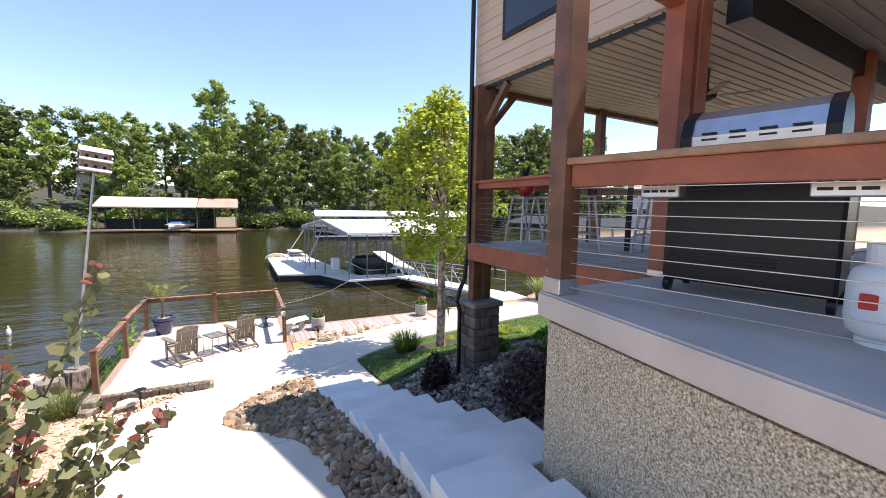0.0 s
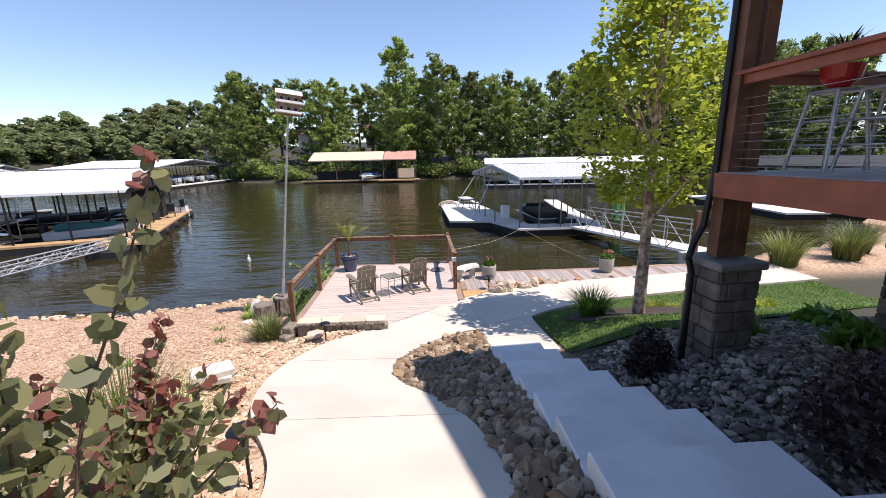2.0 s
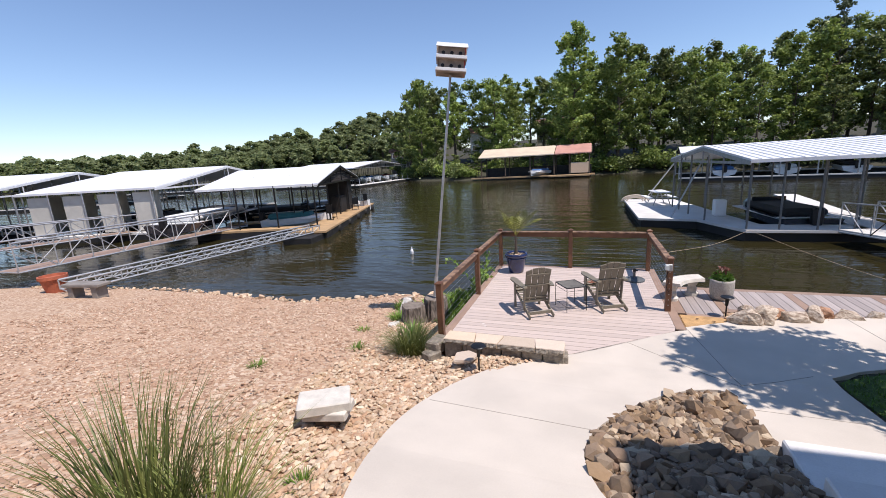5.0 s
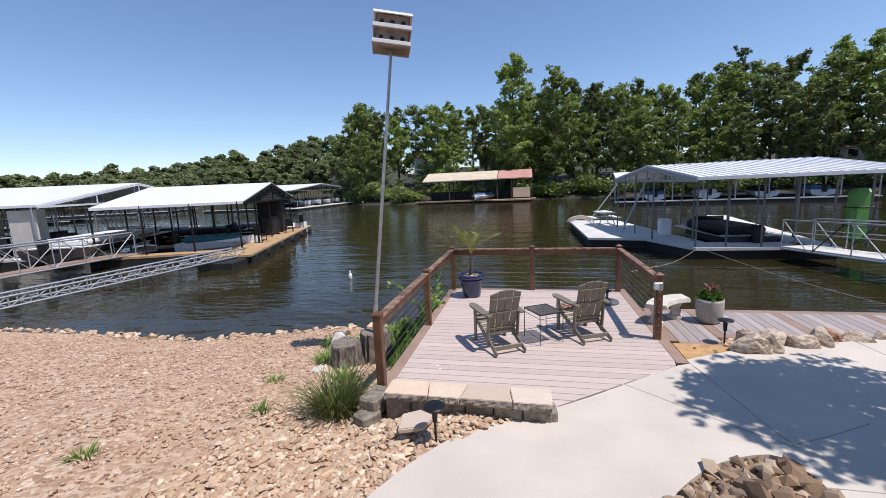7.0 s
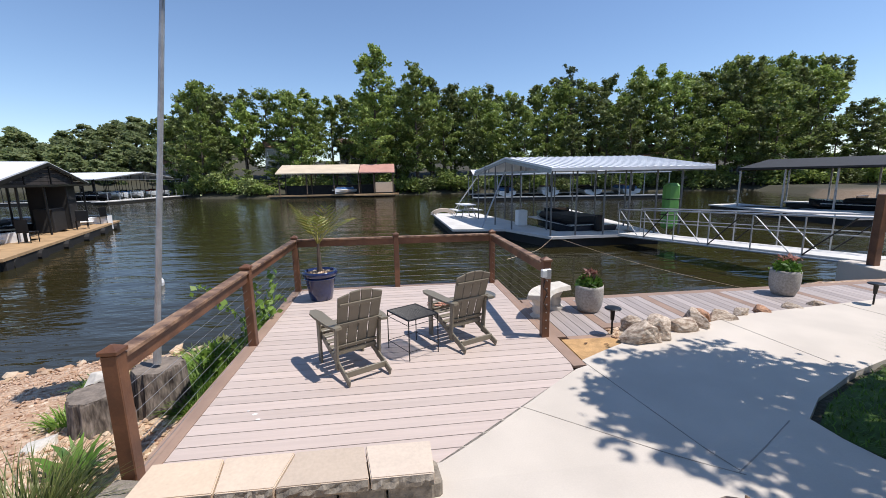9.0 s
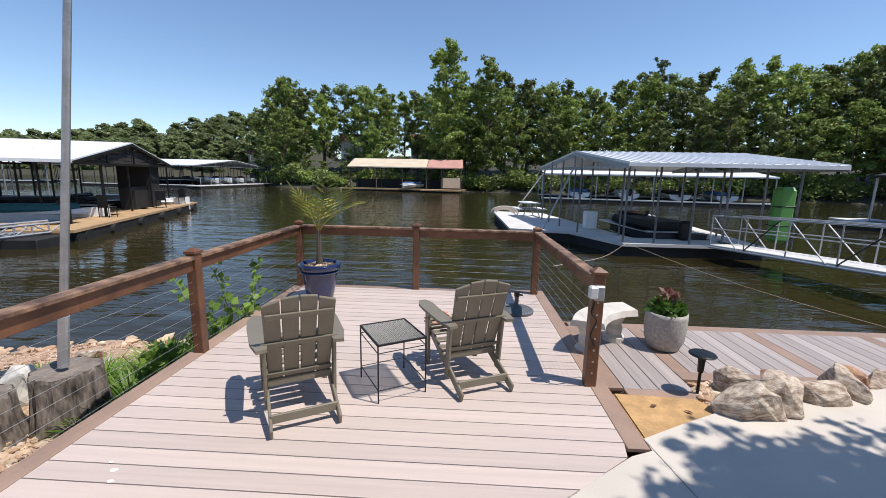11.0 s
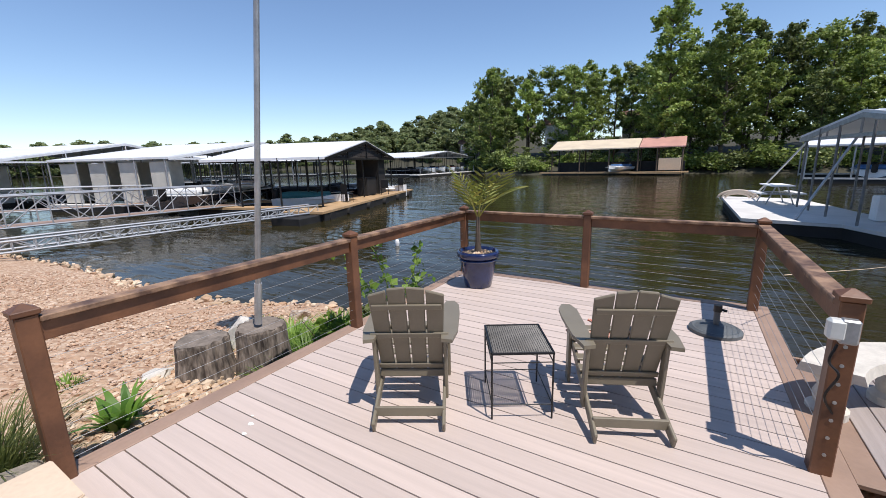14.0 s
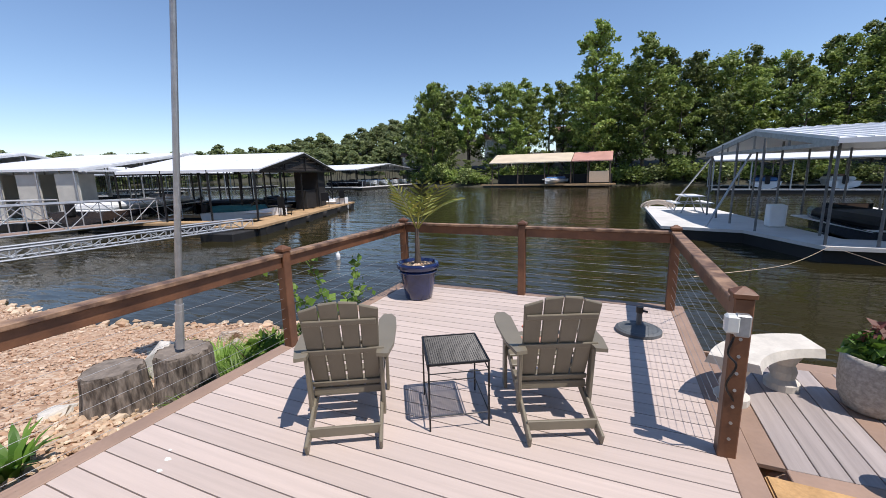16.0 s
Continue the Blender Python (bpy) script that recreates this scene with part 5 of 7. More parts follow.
for z in (0.03, 0.24):
    part("porch", boxed((0, 0, z), (0.54, 0.50, 0.02), m, 0.004), BIRD_SHADE, body)
    for s in (-1, 1):
        part("porch_lip", boxed((0, 0.245 * s, z + 0.03), (0.54, 0.012, 0.05), m, 0.003), WHITE, body)
        for xx in (-0.15, 0, 0.15):
            bm = bmesh.new()
            tube(bm, m @ Vector((xx, 0.168 * s, z + 0.10)), m @ Vector((xx, 0.176 * s, z + 0.10)), 0.032, 12)
            part("entrance", bm, BLACK, body)

# ---- loose stone ----
BED_POLY = [(p.x, p.y) for p in BED] + [(0.2, -4.0), (0.2, -12.0)]


def scatter(poly, n, seed, box_=None):
    """n random points within a plan outline."""
    rng = np.random.default_rng(seed)
    xs, ys = [p[0] for p in poly], [p[1] for p in poly]
    out = np.zeros((0, 2))
    while len(out) < n:
        c = np.stack([rng.uniform(min(xs), max(xs), 4 * n), rng.uniform(min(ys), max(ys), 4 * n)], 1)
        out = np.concatenate([out, c[inside(poly, c[:, 0], c[:, 1])]])
    return out[:n]


def stone_stuff(name, poly, n, lo, hi, seed, material, label, lift=0.25, parent=None, z_of=None, squash=0.65):
    rng = np.random.default_rng(seed)
    p = scatter(poly, n, seed)
    s = rng.uniform(lo, hi, n) * rng.choice([0.7, 1.0, 1.0, 1.25], n)
    z = (z_of or ground_z)(p[:, 0], p[:, 1]) + s * lift * rng.uniform(0.3, 1.3, n)
    ob = part(name, stones_mesh(name, np.stack([p[:, 0], p[:, 1], z], 1), s, rng, squash), material, parent)
    tagged(ob, label, "" if parent else "stones", kind="stuff")
    return ob


def bed_z(x, y):
    """The rock bed climbs from the path to the steps' edge."""
    edge = np.interp(y, (-12, -8.1, -6.3, -5.05, -4.4, -3.9, -3.3, -2.6), (-0.3, -0.24, -0.42, -1.1, -1.3, -1.2, -0.85, 0.1))
    f = np.clip((x - edge) / np.maximum(0.2 - edge, 0.15), 0, 1)
    return walk_z(y) - 0.06 + f * 0.16 * soft(-3.2, -5.0, y)


bed = thing("rock_bed", (0, 0, 0), "bed of rounded tan and brown river rocks between path and steps", "rock bed", kind="structure")
bm = bmesh.new()
cols = []
for y in np.arange(-12.0, -2.55, 0.3):
    edge = float(np.interp(y, (-12, -8.1, -6.3, -5.05, -4.4, -3.9, -3.3, -2.6), (-0.3, -0.24, -0.42, -1.1, -1.3, -1.2, -0.85, 0.05)))
    cols.append([bm.verts.new((x, y, float(bed_z(x, y)) - 0.02)) for x in (edge - 0.05, (edge + 0.2) / 2, 0.24)])
for a, b in zip(cols, cols[1:]):
    for i in range(2):
        bm.faces.new((a[i], a[i + 1], b[i + 1], b[i]))
part("bed_soil", bm, GROUND, bed)
shapes = []
for k in range(8):
    r = np.random.default_rng(100 + k)
    me = stones_mesh("rock", np.zeros((1, 3)), np.ones(1), r, 0.8)
    me.materials.append(ROCK)
    shapes.append(me)
rk = random.Random(8)
pts = [p for p in scatter(BED_POLY, 1500, 40)]
near = [p for p in pts if -8.2 < p[1] < -2.7][:300]
for p in near:
    s = rk.choice((0.10, 0.12, 0.14, 0.17, 0.21))
    o = part("rock", shapes[rk.randrange(8)], ROCK, bed)
    o.matrix_basis = pose(p[0], p[1], float(bed_z(p[0], p[1])) + 0.02 + rk.uniform(0, 0.03), rk.uniform(-50, 50), rk.uniform(-50, 50), rk.uniform(0, 360)) @ Matrix.Diagonal((s, s, s, 1))
stone_stuff("small_rocks", BED_POLY, 4600, 0.04, 0.095, 41, ROCK_LOOSE, "", 0.35, bed, bed_z, 0.8)

SHORE_BED = [(-1.55, -2.1), (-2.0, -2.4), (-2.4, -2.7), (-2.72, -3.2), (-2.96, -3.9), (-3.05, -4.5), (-3.0, -5.1), (-2.85, -5.7), (-2.6, -6.25), (-2.35, -6.7), (-2.12, -7.1), (-1.98, -7.7), (-1.95, -9.2), (-3.4, -9.2), (-4.4, -6.5), (-4.6, -4.5), (-4.6, -2.6), (-4.9, -0.5), (-4.7, 1.0), (-3.7, 1.0), (-3.62, -2.0), (-3.4, -2.15), (-1.75, -2.12)]
stone_stuff("path_edge_gravel", SHORE_BED, 13000, 0.03, 0.075, 50, GRAVEL, "tan and cream gravel chips along the path edge", 0.3, squash=0.5)
BEACH = [(-4.4, -9.0), (-4.2, -6.5), (-4.5, -4.5), (-4.5, -2.6), (-4.8, 1.8), (-6.2, 2.1), (-7.0, 1.65), (-8.9, 1.0), (-10.5, 1.1), (-13.4, 1.15), (-13, -6)]
stone_stuff("beach_pebbles", BEACH, 21000, 0.018, 0.046, 51, BEACH_GRAVEL, "fine pinkish tan pebbles over the lake beach", 0.3)
EDGE = [(-20, 0.3), (-17, 0.7), (-13.6, 1.0), (-10.5, 0.9), (-8.9, 0.8), (-7.0, 1.4), (-6.2, 1.9), (-4.6, 2.0), (-4.5, 2.5), (-6.2, 2.4), (-7.0, 1.95), (-8.9, 1.3), (-10.5, 1.4), (-13.6, 1.45), (-20, 0.7)]
stone_stuff("waterline_stones", EDGE, 420, 0.03, 0.17, 52, GRAVEL, "pale stones strung along the waterline", 0.2)
UNDER = [(1.08, -4.3), (1.5, -4.45), (3.0, -4.4), (7.0, -4.2), (7.5, -8.7), (1.2, -8.9), (1.35, -8.0), (1.2, -6.5)]
stone_stuff("porch_rock_bed", UNDER, 8500, 0.045, 0.10, 53, GREY_ROCK, "grey-brown angular rocks under the porch", 0.35)
stone_stuff("boardwalk_gravel", [(0.92, 0.20), (0.82, -0.10), (0.98, -0.32), (1.6, -0.14), (3.0, 0.22), (3.2, 0.21)], 900, 0.035, 0.075, 54, GRAVEL, "pinkish gravel between boardwalk and path", 0.3)


def boulder(at, size, turn, seed, label, material=None, group="shore boulders"):
    """A broken rock: a hull of chipped planes with layered ledges."""
    rng = random.Random(seed)
    bm = bmesh.new()
    for k in range(18):
        z = rng.choice((-0.5, -0.15, 0.18, 0.42)) + rng.uniform(-0.05, 0.05)
        a, r = rng.uniform(0, 6.283), rng.uniform(0.34, 0.56) * (0.72 if z > 0.3 else 1.0)
        bm.verts.new((r * math.cos(a), r * math.sin(a), z))
    bmesh.ops.convex_hull(bm, input=bm.verts[:])
    bmesh.ops.delete(bm, geom=[v for v in bm.verts if not v.link_faces], context='VERTS')
    bmesh.ops.subdivide_edges(bm, edges=bm.edges[:], cuts=1, use_grid_fill=True)
    for v in bm.verts:
        w = v.co * 3 + Vector((seed * 7, 0, 0))
        v.co += Vector((noise.noise(w), noise.noise(w + Vector((31, 0, 0))), 0.6 * noise.noise(w + Vector((0, 57, 0))))) * 0.10
    bmesh.ops.recalc_face_normals(bm, faces=bm.faces[:])
    bmesh.ops.bevel(bm, geom=[e for e in bm.edges if len(e.link_faces) == 2 and e.calc_face_angle() > 0.55], offset=0.02, segments=1, affect='EDGES')
    ob = part("boulder", mesh_from(bm, "boulder"), material or LIMESTONE)
    ob.matrix_basis = pose(*at, rng.uniform(-14, 14), rng.uniform(-14, 14), turn) @ Matrix.Diagonal((*size, 1))
    return tagged(ob, label, "boulder", group)


LIMESTONE = mat("weathered_limestone", (0.56, 0.47, 0.37), 0.9, vary=0.45, scale=7, fine=30, bump=1.0, other=(0.26, 0.18, 0.125), stretch=(1, 1, 2.2))
RED_STONE = mat("rusty_limestone", (0.48, 0.27, 0.16), 0.9, vary=0.4, scale=8, fine=30, bump=0.9, other=(0.24, 0.13, 0.08))
for n, (x, y, s, z) in enumerate(((1.02, -0.34, (0.46, 0.34, 0.34), 0.05), (1.36, -0.16, (0.56, 0.36, 0.36), 0.07), (1.18, 0.02, (0.34, 0.24, 0.24), 0.05), (1.72, -0.02, (0.52, 0.34, 0.30), 0.05), (1.62, 0.18, (0.36, 0.22, 0.18), 0.02), (2.08, 0.10, (0.46, 0.30, 0.30), 0.03), (2.30, 0.26, (0.30, 0.22, 0.20), 0.02), (2.55, 0.20, (0.40, 0.26, 0.22), 0.0), (2.95, 0.32, (0.36, 0.22, 0.18), 0.0), (3.35, 0.38, (0.40, 0.22, 0.16), -0.02), (3.9, 0.48, (0.34, 0.20, 0.14), -0.02), (4.4, 0.56, (0.3, 0.18, 0.12), -0.02))):
    red = n in (4, 6, 9)
    boulder((x, y, z), s, 18 + 47 * n, n + 1, "small rusty red broken rock between path and boardwalk" if red else "weathered pale limestone boulder between path and boardwalk", RED_STONE if red else None)
for n, (x, y, s, z) in enumerate(((-5.0, 0.02, (0.42, 0.34, 0.46), -0.30), (-4.80, -0.98, (0.34, 0.28, 0.10), -0.27), (-4.9, 0.75, (0.4, 0.3, 0.25), -0.48), (-2.75, -2.72, (0.34, 0.20, 0.10), 0.02), (-5.6, 1.3, (0.5, 0.3, 0.2), -0.62), (-4.6, 1.35, (0.36, 0.28, 0.22), -0.6))):
    boulder((x, y, z), s, 40 * n, n + 20, "pale limestone rock on the shore beside the deck", WHITE_STONE if n in (0, 1) else None)

seat = thing("stacked_stones", (-3.82, -4.50, float(ground_z(-3.82, -4.50)) - 0.02), "stack of pale cut stone slabs on a rock", "stones", turn=25)
part("slab", boxed((0, 0, 0.26), (0.52, 0.34, 0.11), pose(0, 0, 0, 0, 2, 8), 0.012), WHITE_STONE, seat)
part("slab", boxed((0.05, 0.0, 0.17), (0.46, 0.30, 0.09), pose(0, 0, 0, 0, -2, -12), 0.012), WHITE_STONE, seat)
part("base_rock", boxed((0.02, 0, 0.05), (0.26, 0.2, 0.17), None, 0.04), BARK, seat)

# ---- grass, lawn and shrubs ----


def blades(name, roots, heights, widths, rng, lean=0.5, out=None):
    """Many bowed grass blades of three segments each."""
    n = len(roots)
    a = rng.uniform(0, 6.283, n)
    d = np.stack([np.cos(a), np.sin(a), np.zeros(n)], 1)
    if out is not None:
        d = 0.5 * d + out
        d /= np.linalg.norm(d, axis=1)[:, None]
    side = np.stack([-d[:, 1], d[:, 0], np.zeros(n)], 1)
    b = rng.uniform(0.2, 1.0, n) * lean
    co = []
    for f, w in ((0, 1.0), (0.4, 0.9), (0.75, 0.6), (1.0, 0.06)):
        c = roots + d * (b * f ** 2 * heights)[:, None] + np.array([0, 0, 1.0]) * (heights * (f - 0.35 * b * f ** 3))[:, None]
        co += [c - side * (widths * w)[:, None], c + side * (widths * w)[:, None]]
    co = np.stack(co, 1).reshape(-1, 3)
    f = np.array([[0, 1, 3, 2], [2, 3, 5, 4], [4, 5, 7, 6]])
    idx = (f[None] + (np.arange(n) * 8)[:, None, None]).reshape(-1)
    me = bpy.data.meshes.new(name)
    me.vertices.add(8 * n)
    me.vertices.foreach_set("co", co.ravel())
    me.loops.add(len(idx))
    me.loops.foreach_set("vertex_index", idx)
    me.polygons.add(len(idx) // 4)
    me.polygons.foreach_set("loop_start", np.arange(0, len(idx), 4))
    me.update()
    return me


def grass_clump(at, h, r, n, seed, label, material=GRASS, w=0.0055, lean=0.9):
    rng = np.random.default_rng(seed)
    a = rng.uniform(0, 6.283, n)
    q = r * 0.35 * np.sqrt(rng.uniform(0, 1, n))
    o = np.stack([np.cos(a), np.sin(a), np.zeros(n)], 1)
    t = thing("grass_clump", at, label, "grass")
    ob = part("grass_tuft", blades("blades", o * q[:, None] - np.array([0, 0, 0.03]), rng.uniform(0.45, 1.0, n) * h, np.full(n, w) * rng.uniform(0.6, 1.2, n), rng, lean, o), material, t)
    return tagged(ob, kind="stuff")


grass_clump((-3.62, -6.35, float(ground_z(-3.62, -6.35))), 1.25, 0.55, 460, 1, "tall arching green ornamental grass in the gravel", lean=0.65)
grass_clump((-3.30, -6.22, float(ground_z(-3.3, -6.22))), 0.95, 0.45, 260, 5, "tall arching green ornamental grass in the gravel")
grass_clump((-3.90, -2.25, float(ground_z(-3.9, -2.25))), 0.64, 0.6, 720, 2, "dry-tipped grass tuft beside the block wall", w=0.005, lean=1.0)
grass_clump((2.55, -2.35, float(ground_z(2.55, -2.35))), 0.75, 0.6, 700, 3, "round dark green ornamental grass beside the young tree", GREEN_LEAF, 0.009, 0.9)
for n, (x, y, h) in enumerate(((5.9, -1.7, 0.35), (6.4, -2.1, 0.3), (4.3, -1.55, 0.18), (4.7, -1.8, 0.16), (4.2, -5.75, 0.3))):
    grass_clump((x, y, float(ground_z(x, y))), h, 0.5, 380, 20 + n, "low yellow-green bedding plant at the lawn edge", LEAF_BRIGHT if n < 4 else GREEN_LEAF, 0.010, 1.1)
for n, (x, y, h) in enumerate(((-5.6, -3.6, 0.16), (-4.7, -2.5, 0.18), (-5.2, -1.5, 0.14), (-3.4, -5.4, 0.15))):
    grass_clump((x, y, float(ground_z(x, y))), h, 0.28, 70, 80 + n, "small green weed tuft in the beach gravel", WEED, 0.007, 1.0)
for n, (x, y) in enumerate(((9.9, 1.2), (12.3, 1.6), (13.5, 2.4))):
    grass_clump((x, y, float(ground_z(x, y))), 1.25, 0.9, 600, 30 + n, "tall pale ornamental grass at the lake edge", GRASS, 0.012, 0.8)

LAWN_POLY = [(1.44, -4.15), (1.47, -3.0), (1.47, -2.3), (1.48, -1.99), (1.84, -1.75), (2.58, -1.42), (3.52, -1.13), (6.0, -0.76), (9.3, -0.36), (9.3, -3.0), (6.0, -3.7), (4.0, -4.1), (3.0, -4.35)]
HOLE = [(1.95, -2.35), (2.3, -1.95), (3.0, -1.75), (4.0, -1.7), (5.0, -1.75), (5.2, -2.5), (4.4, -3.1), (3.0, -3.4), (2.2, -3.0)]
rng = np.random.default_rng(60)
p = scatter(LAWN_POLY, 26000, 60)
p = p[~inside(HOLE, p[:, 0], p[:, 1])]
ob = part("lawn", blades("lawn", np.stack([p[:, 0], p[:, 1], ground_z(p[:, 0], p[:, 1]) - 0.01], 1), rng.uniform(0.05, 0.10, len(p)), np.full(len(p), 0.0065), rng, 0.9), LAWN)
tagged(ob, "mown bright green lawn beside the path", "lawn", kind="stuff")
MULCH = mat("dark_bark_mulch", (0.06, 0.042, 0.032), 0.95, vary=0.6, scale=30, fine=90, bump=0.8)
TURF = mat("turf_soil", (0.055, 0.10, 0.014), 0.95, vary=0.35, scale=5, fine=70, bump=0.5)


def sheet(name, poly, lift, material, label, category):
    bm = bmesh.new()
    bm.faces.new([bm.verts.new((x, y, 0)) for x, y in poly])
    for k in np.arange(-5, 0, 0.4):
        bmesh.ops.bisect_plane(bm, geom=bm.verts[:] + bm.edges[:] + bm.faces[:], plane_co=(0, k, 0), plane_no=(0, 1, 0))
    for k in np.arange(1, 10, 0.5):
        bmesh.ops.bisect_plane(bm, geom=bm.verts[:] + bm.edges[:] + bm.faces[:], plane_co=(k, 0, 0), plane_no=(1, 0, 0))
    bmesh.ops.triangulate(bm, faces=bm.faces[:])
    for v in bm.verts:
        v.co.z = float(ground_z(v.co.x, v.co.y)) + lift
    bmesh.ops.recalc_face_normals(bm, faces=bm.faces[:])
    return tagged(part(name, bm, material), label, category, kind="structure")


sheet("turf", LAWN_POLY, 0.025, TURF, "soil and roots under the lawn", "turf")
sheet("mulch_bed", HOLE, 0.05, MULCH, "dark bark mulch bed round the young tree", "mulch bed")


def shrub(name, at, rx, rz, n, size, material, seed, label, stems=9):
    rng = np.random.default_rng(seed)
    t = thing(name, at, label, "shrub")
    for k in range(stems):
        a = rng.uniform(0, 6.283)
        tip = Vector((rx * rng.uniform(0.3, 1) * math.cos(a), rx * rng.uniform(0.3, 1) * math.sin(a), rz * rng.uniform(0.6, 1.0)))
        part("stem", tubed((0, 0, -0.05), tip, 0.010, 5, 0.003), BARK, t)
    d = rng.normal(size=(n, 3))
    d /= np.linalg.norm(d, axis=1)[:, None]
    d[:, 2] = np.abs(d[:, 2])
    c = d * rng.uniform(0.35, 1, (n, 1)) ** 0.6 * np.array([rx, rx, rz])
    tagged(part("leaves", quads_mesh("leaves", c, rng.uniform(0.6, 1.3, n) * size, rng, aspect=1.7), material, t), kind="stuff")
    return t


shrub("barberry", (1.85, -5.55, float(ground_z(1.85, -5.55))), 0.28, 0.62, 900, 0.045, DARK_LEAF, 1, "dark purple barberry shrub by the stone column")
shrub("barberry", (2.15, -7.75, float(ground_z(2.15, -7.75))), 0.55, 0.72, 3000, 0.036, DARK_LEAF, 2, "dark purple barberry shrub under the porch")
for n, (x, y) in enumerate(((4.2, -5.9), (3.6, -4.7), (5.2, -4.5))):
    shrub("hosta", (x, y, float(ground_z(x, y))), 0.4, 0.25, 160, 0.15, GREEN_LEAF, 5 + n, "low green leafy plant in the porch rock bed")
for n, (x, y, h, cnt) in enumerate(((-3.82, -0.36, 0.36, 300), (-3.92, 0.05, 0.52, 520), (-3.78, 0.35, 0.52, 480), (-4.05, 0.60, 0.58, 520), (-3.82, 0.95, 0.55, 460), (-4.55, 0.30, 0.42, 360), (-4.35, 0.95, 0.48, 340), (-4.95, -0.45, 0.24, 220), (-5.3, 0.45, 0.28, 200))):
    grass_clump((x, y, float(ground_z(x, y))), h, 0.55, cnt, 60 + n, "bright green weedy grass on the bank beside the deck", WEED, 0.010, 1.1)
shrub("bank_plant", (-3.95, 0.45, float(ground_z(-3.95, 0.45))), 0.36, 0.60, 700, 0.055, WEED, 12, "bright green leafy weeds on the bank beside the deck")
shrub("bank_plant", (-4.05, 1.15, float(ground_z(-4.05, 1.15))), 0.45, 0.5, 520, 0.055, GRASS, 13, "dry-tipped green weeds on the bank beside the deck")
grass_clump((-4.17, -1.50, float(ground_z(-4.17, -1.50))), 0.34, 0.30, 34, 15, "broad-leaved green sprout in the gravel beside the deck", GREEN_LEAF, 0.034, 0.95)


def vine(at, h, seed, label):
    rng = np.random.default_rng(seed)
    t = thing("vine", at, label, "vine")
    bm = bmesh.new()
    cs = []
    for k in range(5):
        p = Vector((rng.uniform(-0.10, 0.10), rng.uniform(-0.14, 0.14), 0))
        d = Vector((rng.uniform(-0.1, 0.2), rng.uniform(-0.2, 0.2), 1))
        n = int((0.5 + 0.5 * rng.uniform()) * h / 0.08)
        for i in range(n):
            q = p + d.normalized() * 0.085
            tube(bm, p, q, 0.005, 5)
            d = (d.normalized() + Vector(rng.normal(0, 0.22, 3))).normalized()
            d.z = max(d.z, 0.7)
            for _ in range(3):
                cs.append(np.array(q[:]) + rng.normal(0, 0.042, 3))
            p = q
    tagged(part("vine_stem", bm, WEED, t), kind="stuff")
    cs = np.array(cs)
    tagged(part("leaves", quads_mesh("leaves", cs, rng.uniform(0.05, 0.105, len(cs)), rng, aspect=1.3), WEED, t), kind="stuff")


vine((-3.75, 1.15, -0.45), 1.55, 3, "climbing green vine through the railing cables")
vine((-3.70, 1.55, -0.45), 0.8, 4, "climbing green vine through the railing cables")


def smoke_bush(at, tips, seed, label, blush=0.72):
    """An open shrub of long stems; round leaves stand alternately along each, redder toward the tips."""
    rng = np.random.default_rng(seed)
    t = thing("smoke_bush", at, label, "shrub")
    green, red, bm = [], [], bmesh.new()
    for x, y, z in tips:
        tip = Vector((x, y, z)) - Vector(at)
        foot = Vector((0.14 * tip.x + rng.uniform(-0.08, 0.08), 0.14 * tip.y + rng.uniform(-0.08, 0.08), 0))
        pts = curve_line([foot, foot.lerp(tip, 0.4) + Vector((-0.10 * tip.x, -0.10 * tip.y, 0.10 * tip.z)), foot.lerp(tip, 0.75) + Vector((-0.05 * tip.x, -0.05 * tip.y, 0.04 * tip.z)), tip], 10)
        m = len(pts)
        for i, (p, q) in enumerate(zip(pts, pts[1:])):
            f = i / m
            tube(bm, p, q, 0.0085 * (1 - 0.75 * f), 5)
            if f < 0.22:
                continue
            d = (q - p).normalized()
            side = d.cross(Vector((0, 0, 1)))
            side = side.normalized() if side.length > 0.05 else Vector((1, 0, 0))
            for k in range(2):
                a = i * 2.4 + k * math.pi + rng.uniform(-0.5, 0.5)
                out = side * math.cos(a) + d.cross(side) * math.sin(a)
                at_ = p.lerp(q, 0.5 * k) + (out + d * 0.5) * (0.052 * (1 - 0.45 * f))
                (red if rng.uniform() < (f - blush) * 2.2 else green).append((*at_, (0.086 - 0.036 * f) * rng.uniform(0.75, 1.2)))
        for _ in range(4):
            red.append((*(tip + Vector(rng.normal(0, 0.022, 3))), 0.034))
    tagged(part("branching", bm, BARK, t), kind="stuff")
    for nm, c, mt in (("leaves", green, LEAF_SHRUB), ("young_leaves", red, LEAF_RED)):
        c = np.array(c)
        tagged(part(nm, ovals_mesh(nm, c[:, :3], c[:, 3], rng), mt, t), kind="stuff")


rb = np.random.default_rng(77)


def tips_in(n, x0, x1, y0, y1, z0, z1):
    return [(rb.uniform(x0, x1), rb.uniform(y0, y1), rb.uniform(z0, z1)) for _ in range(n)]


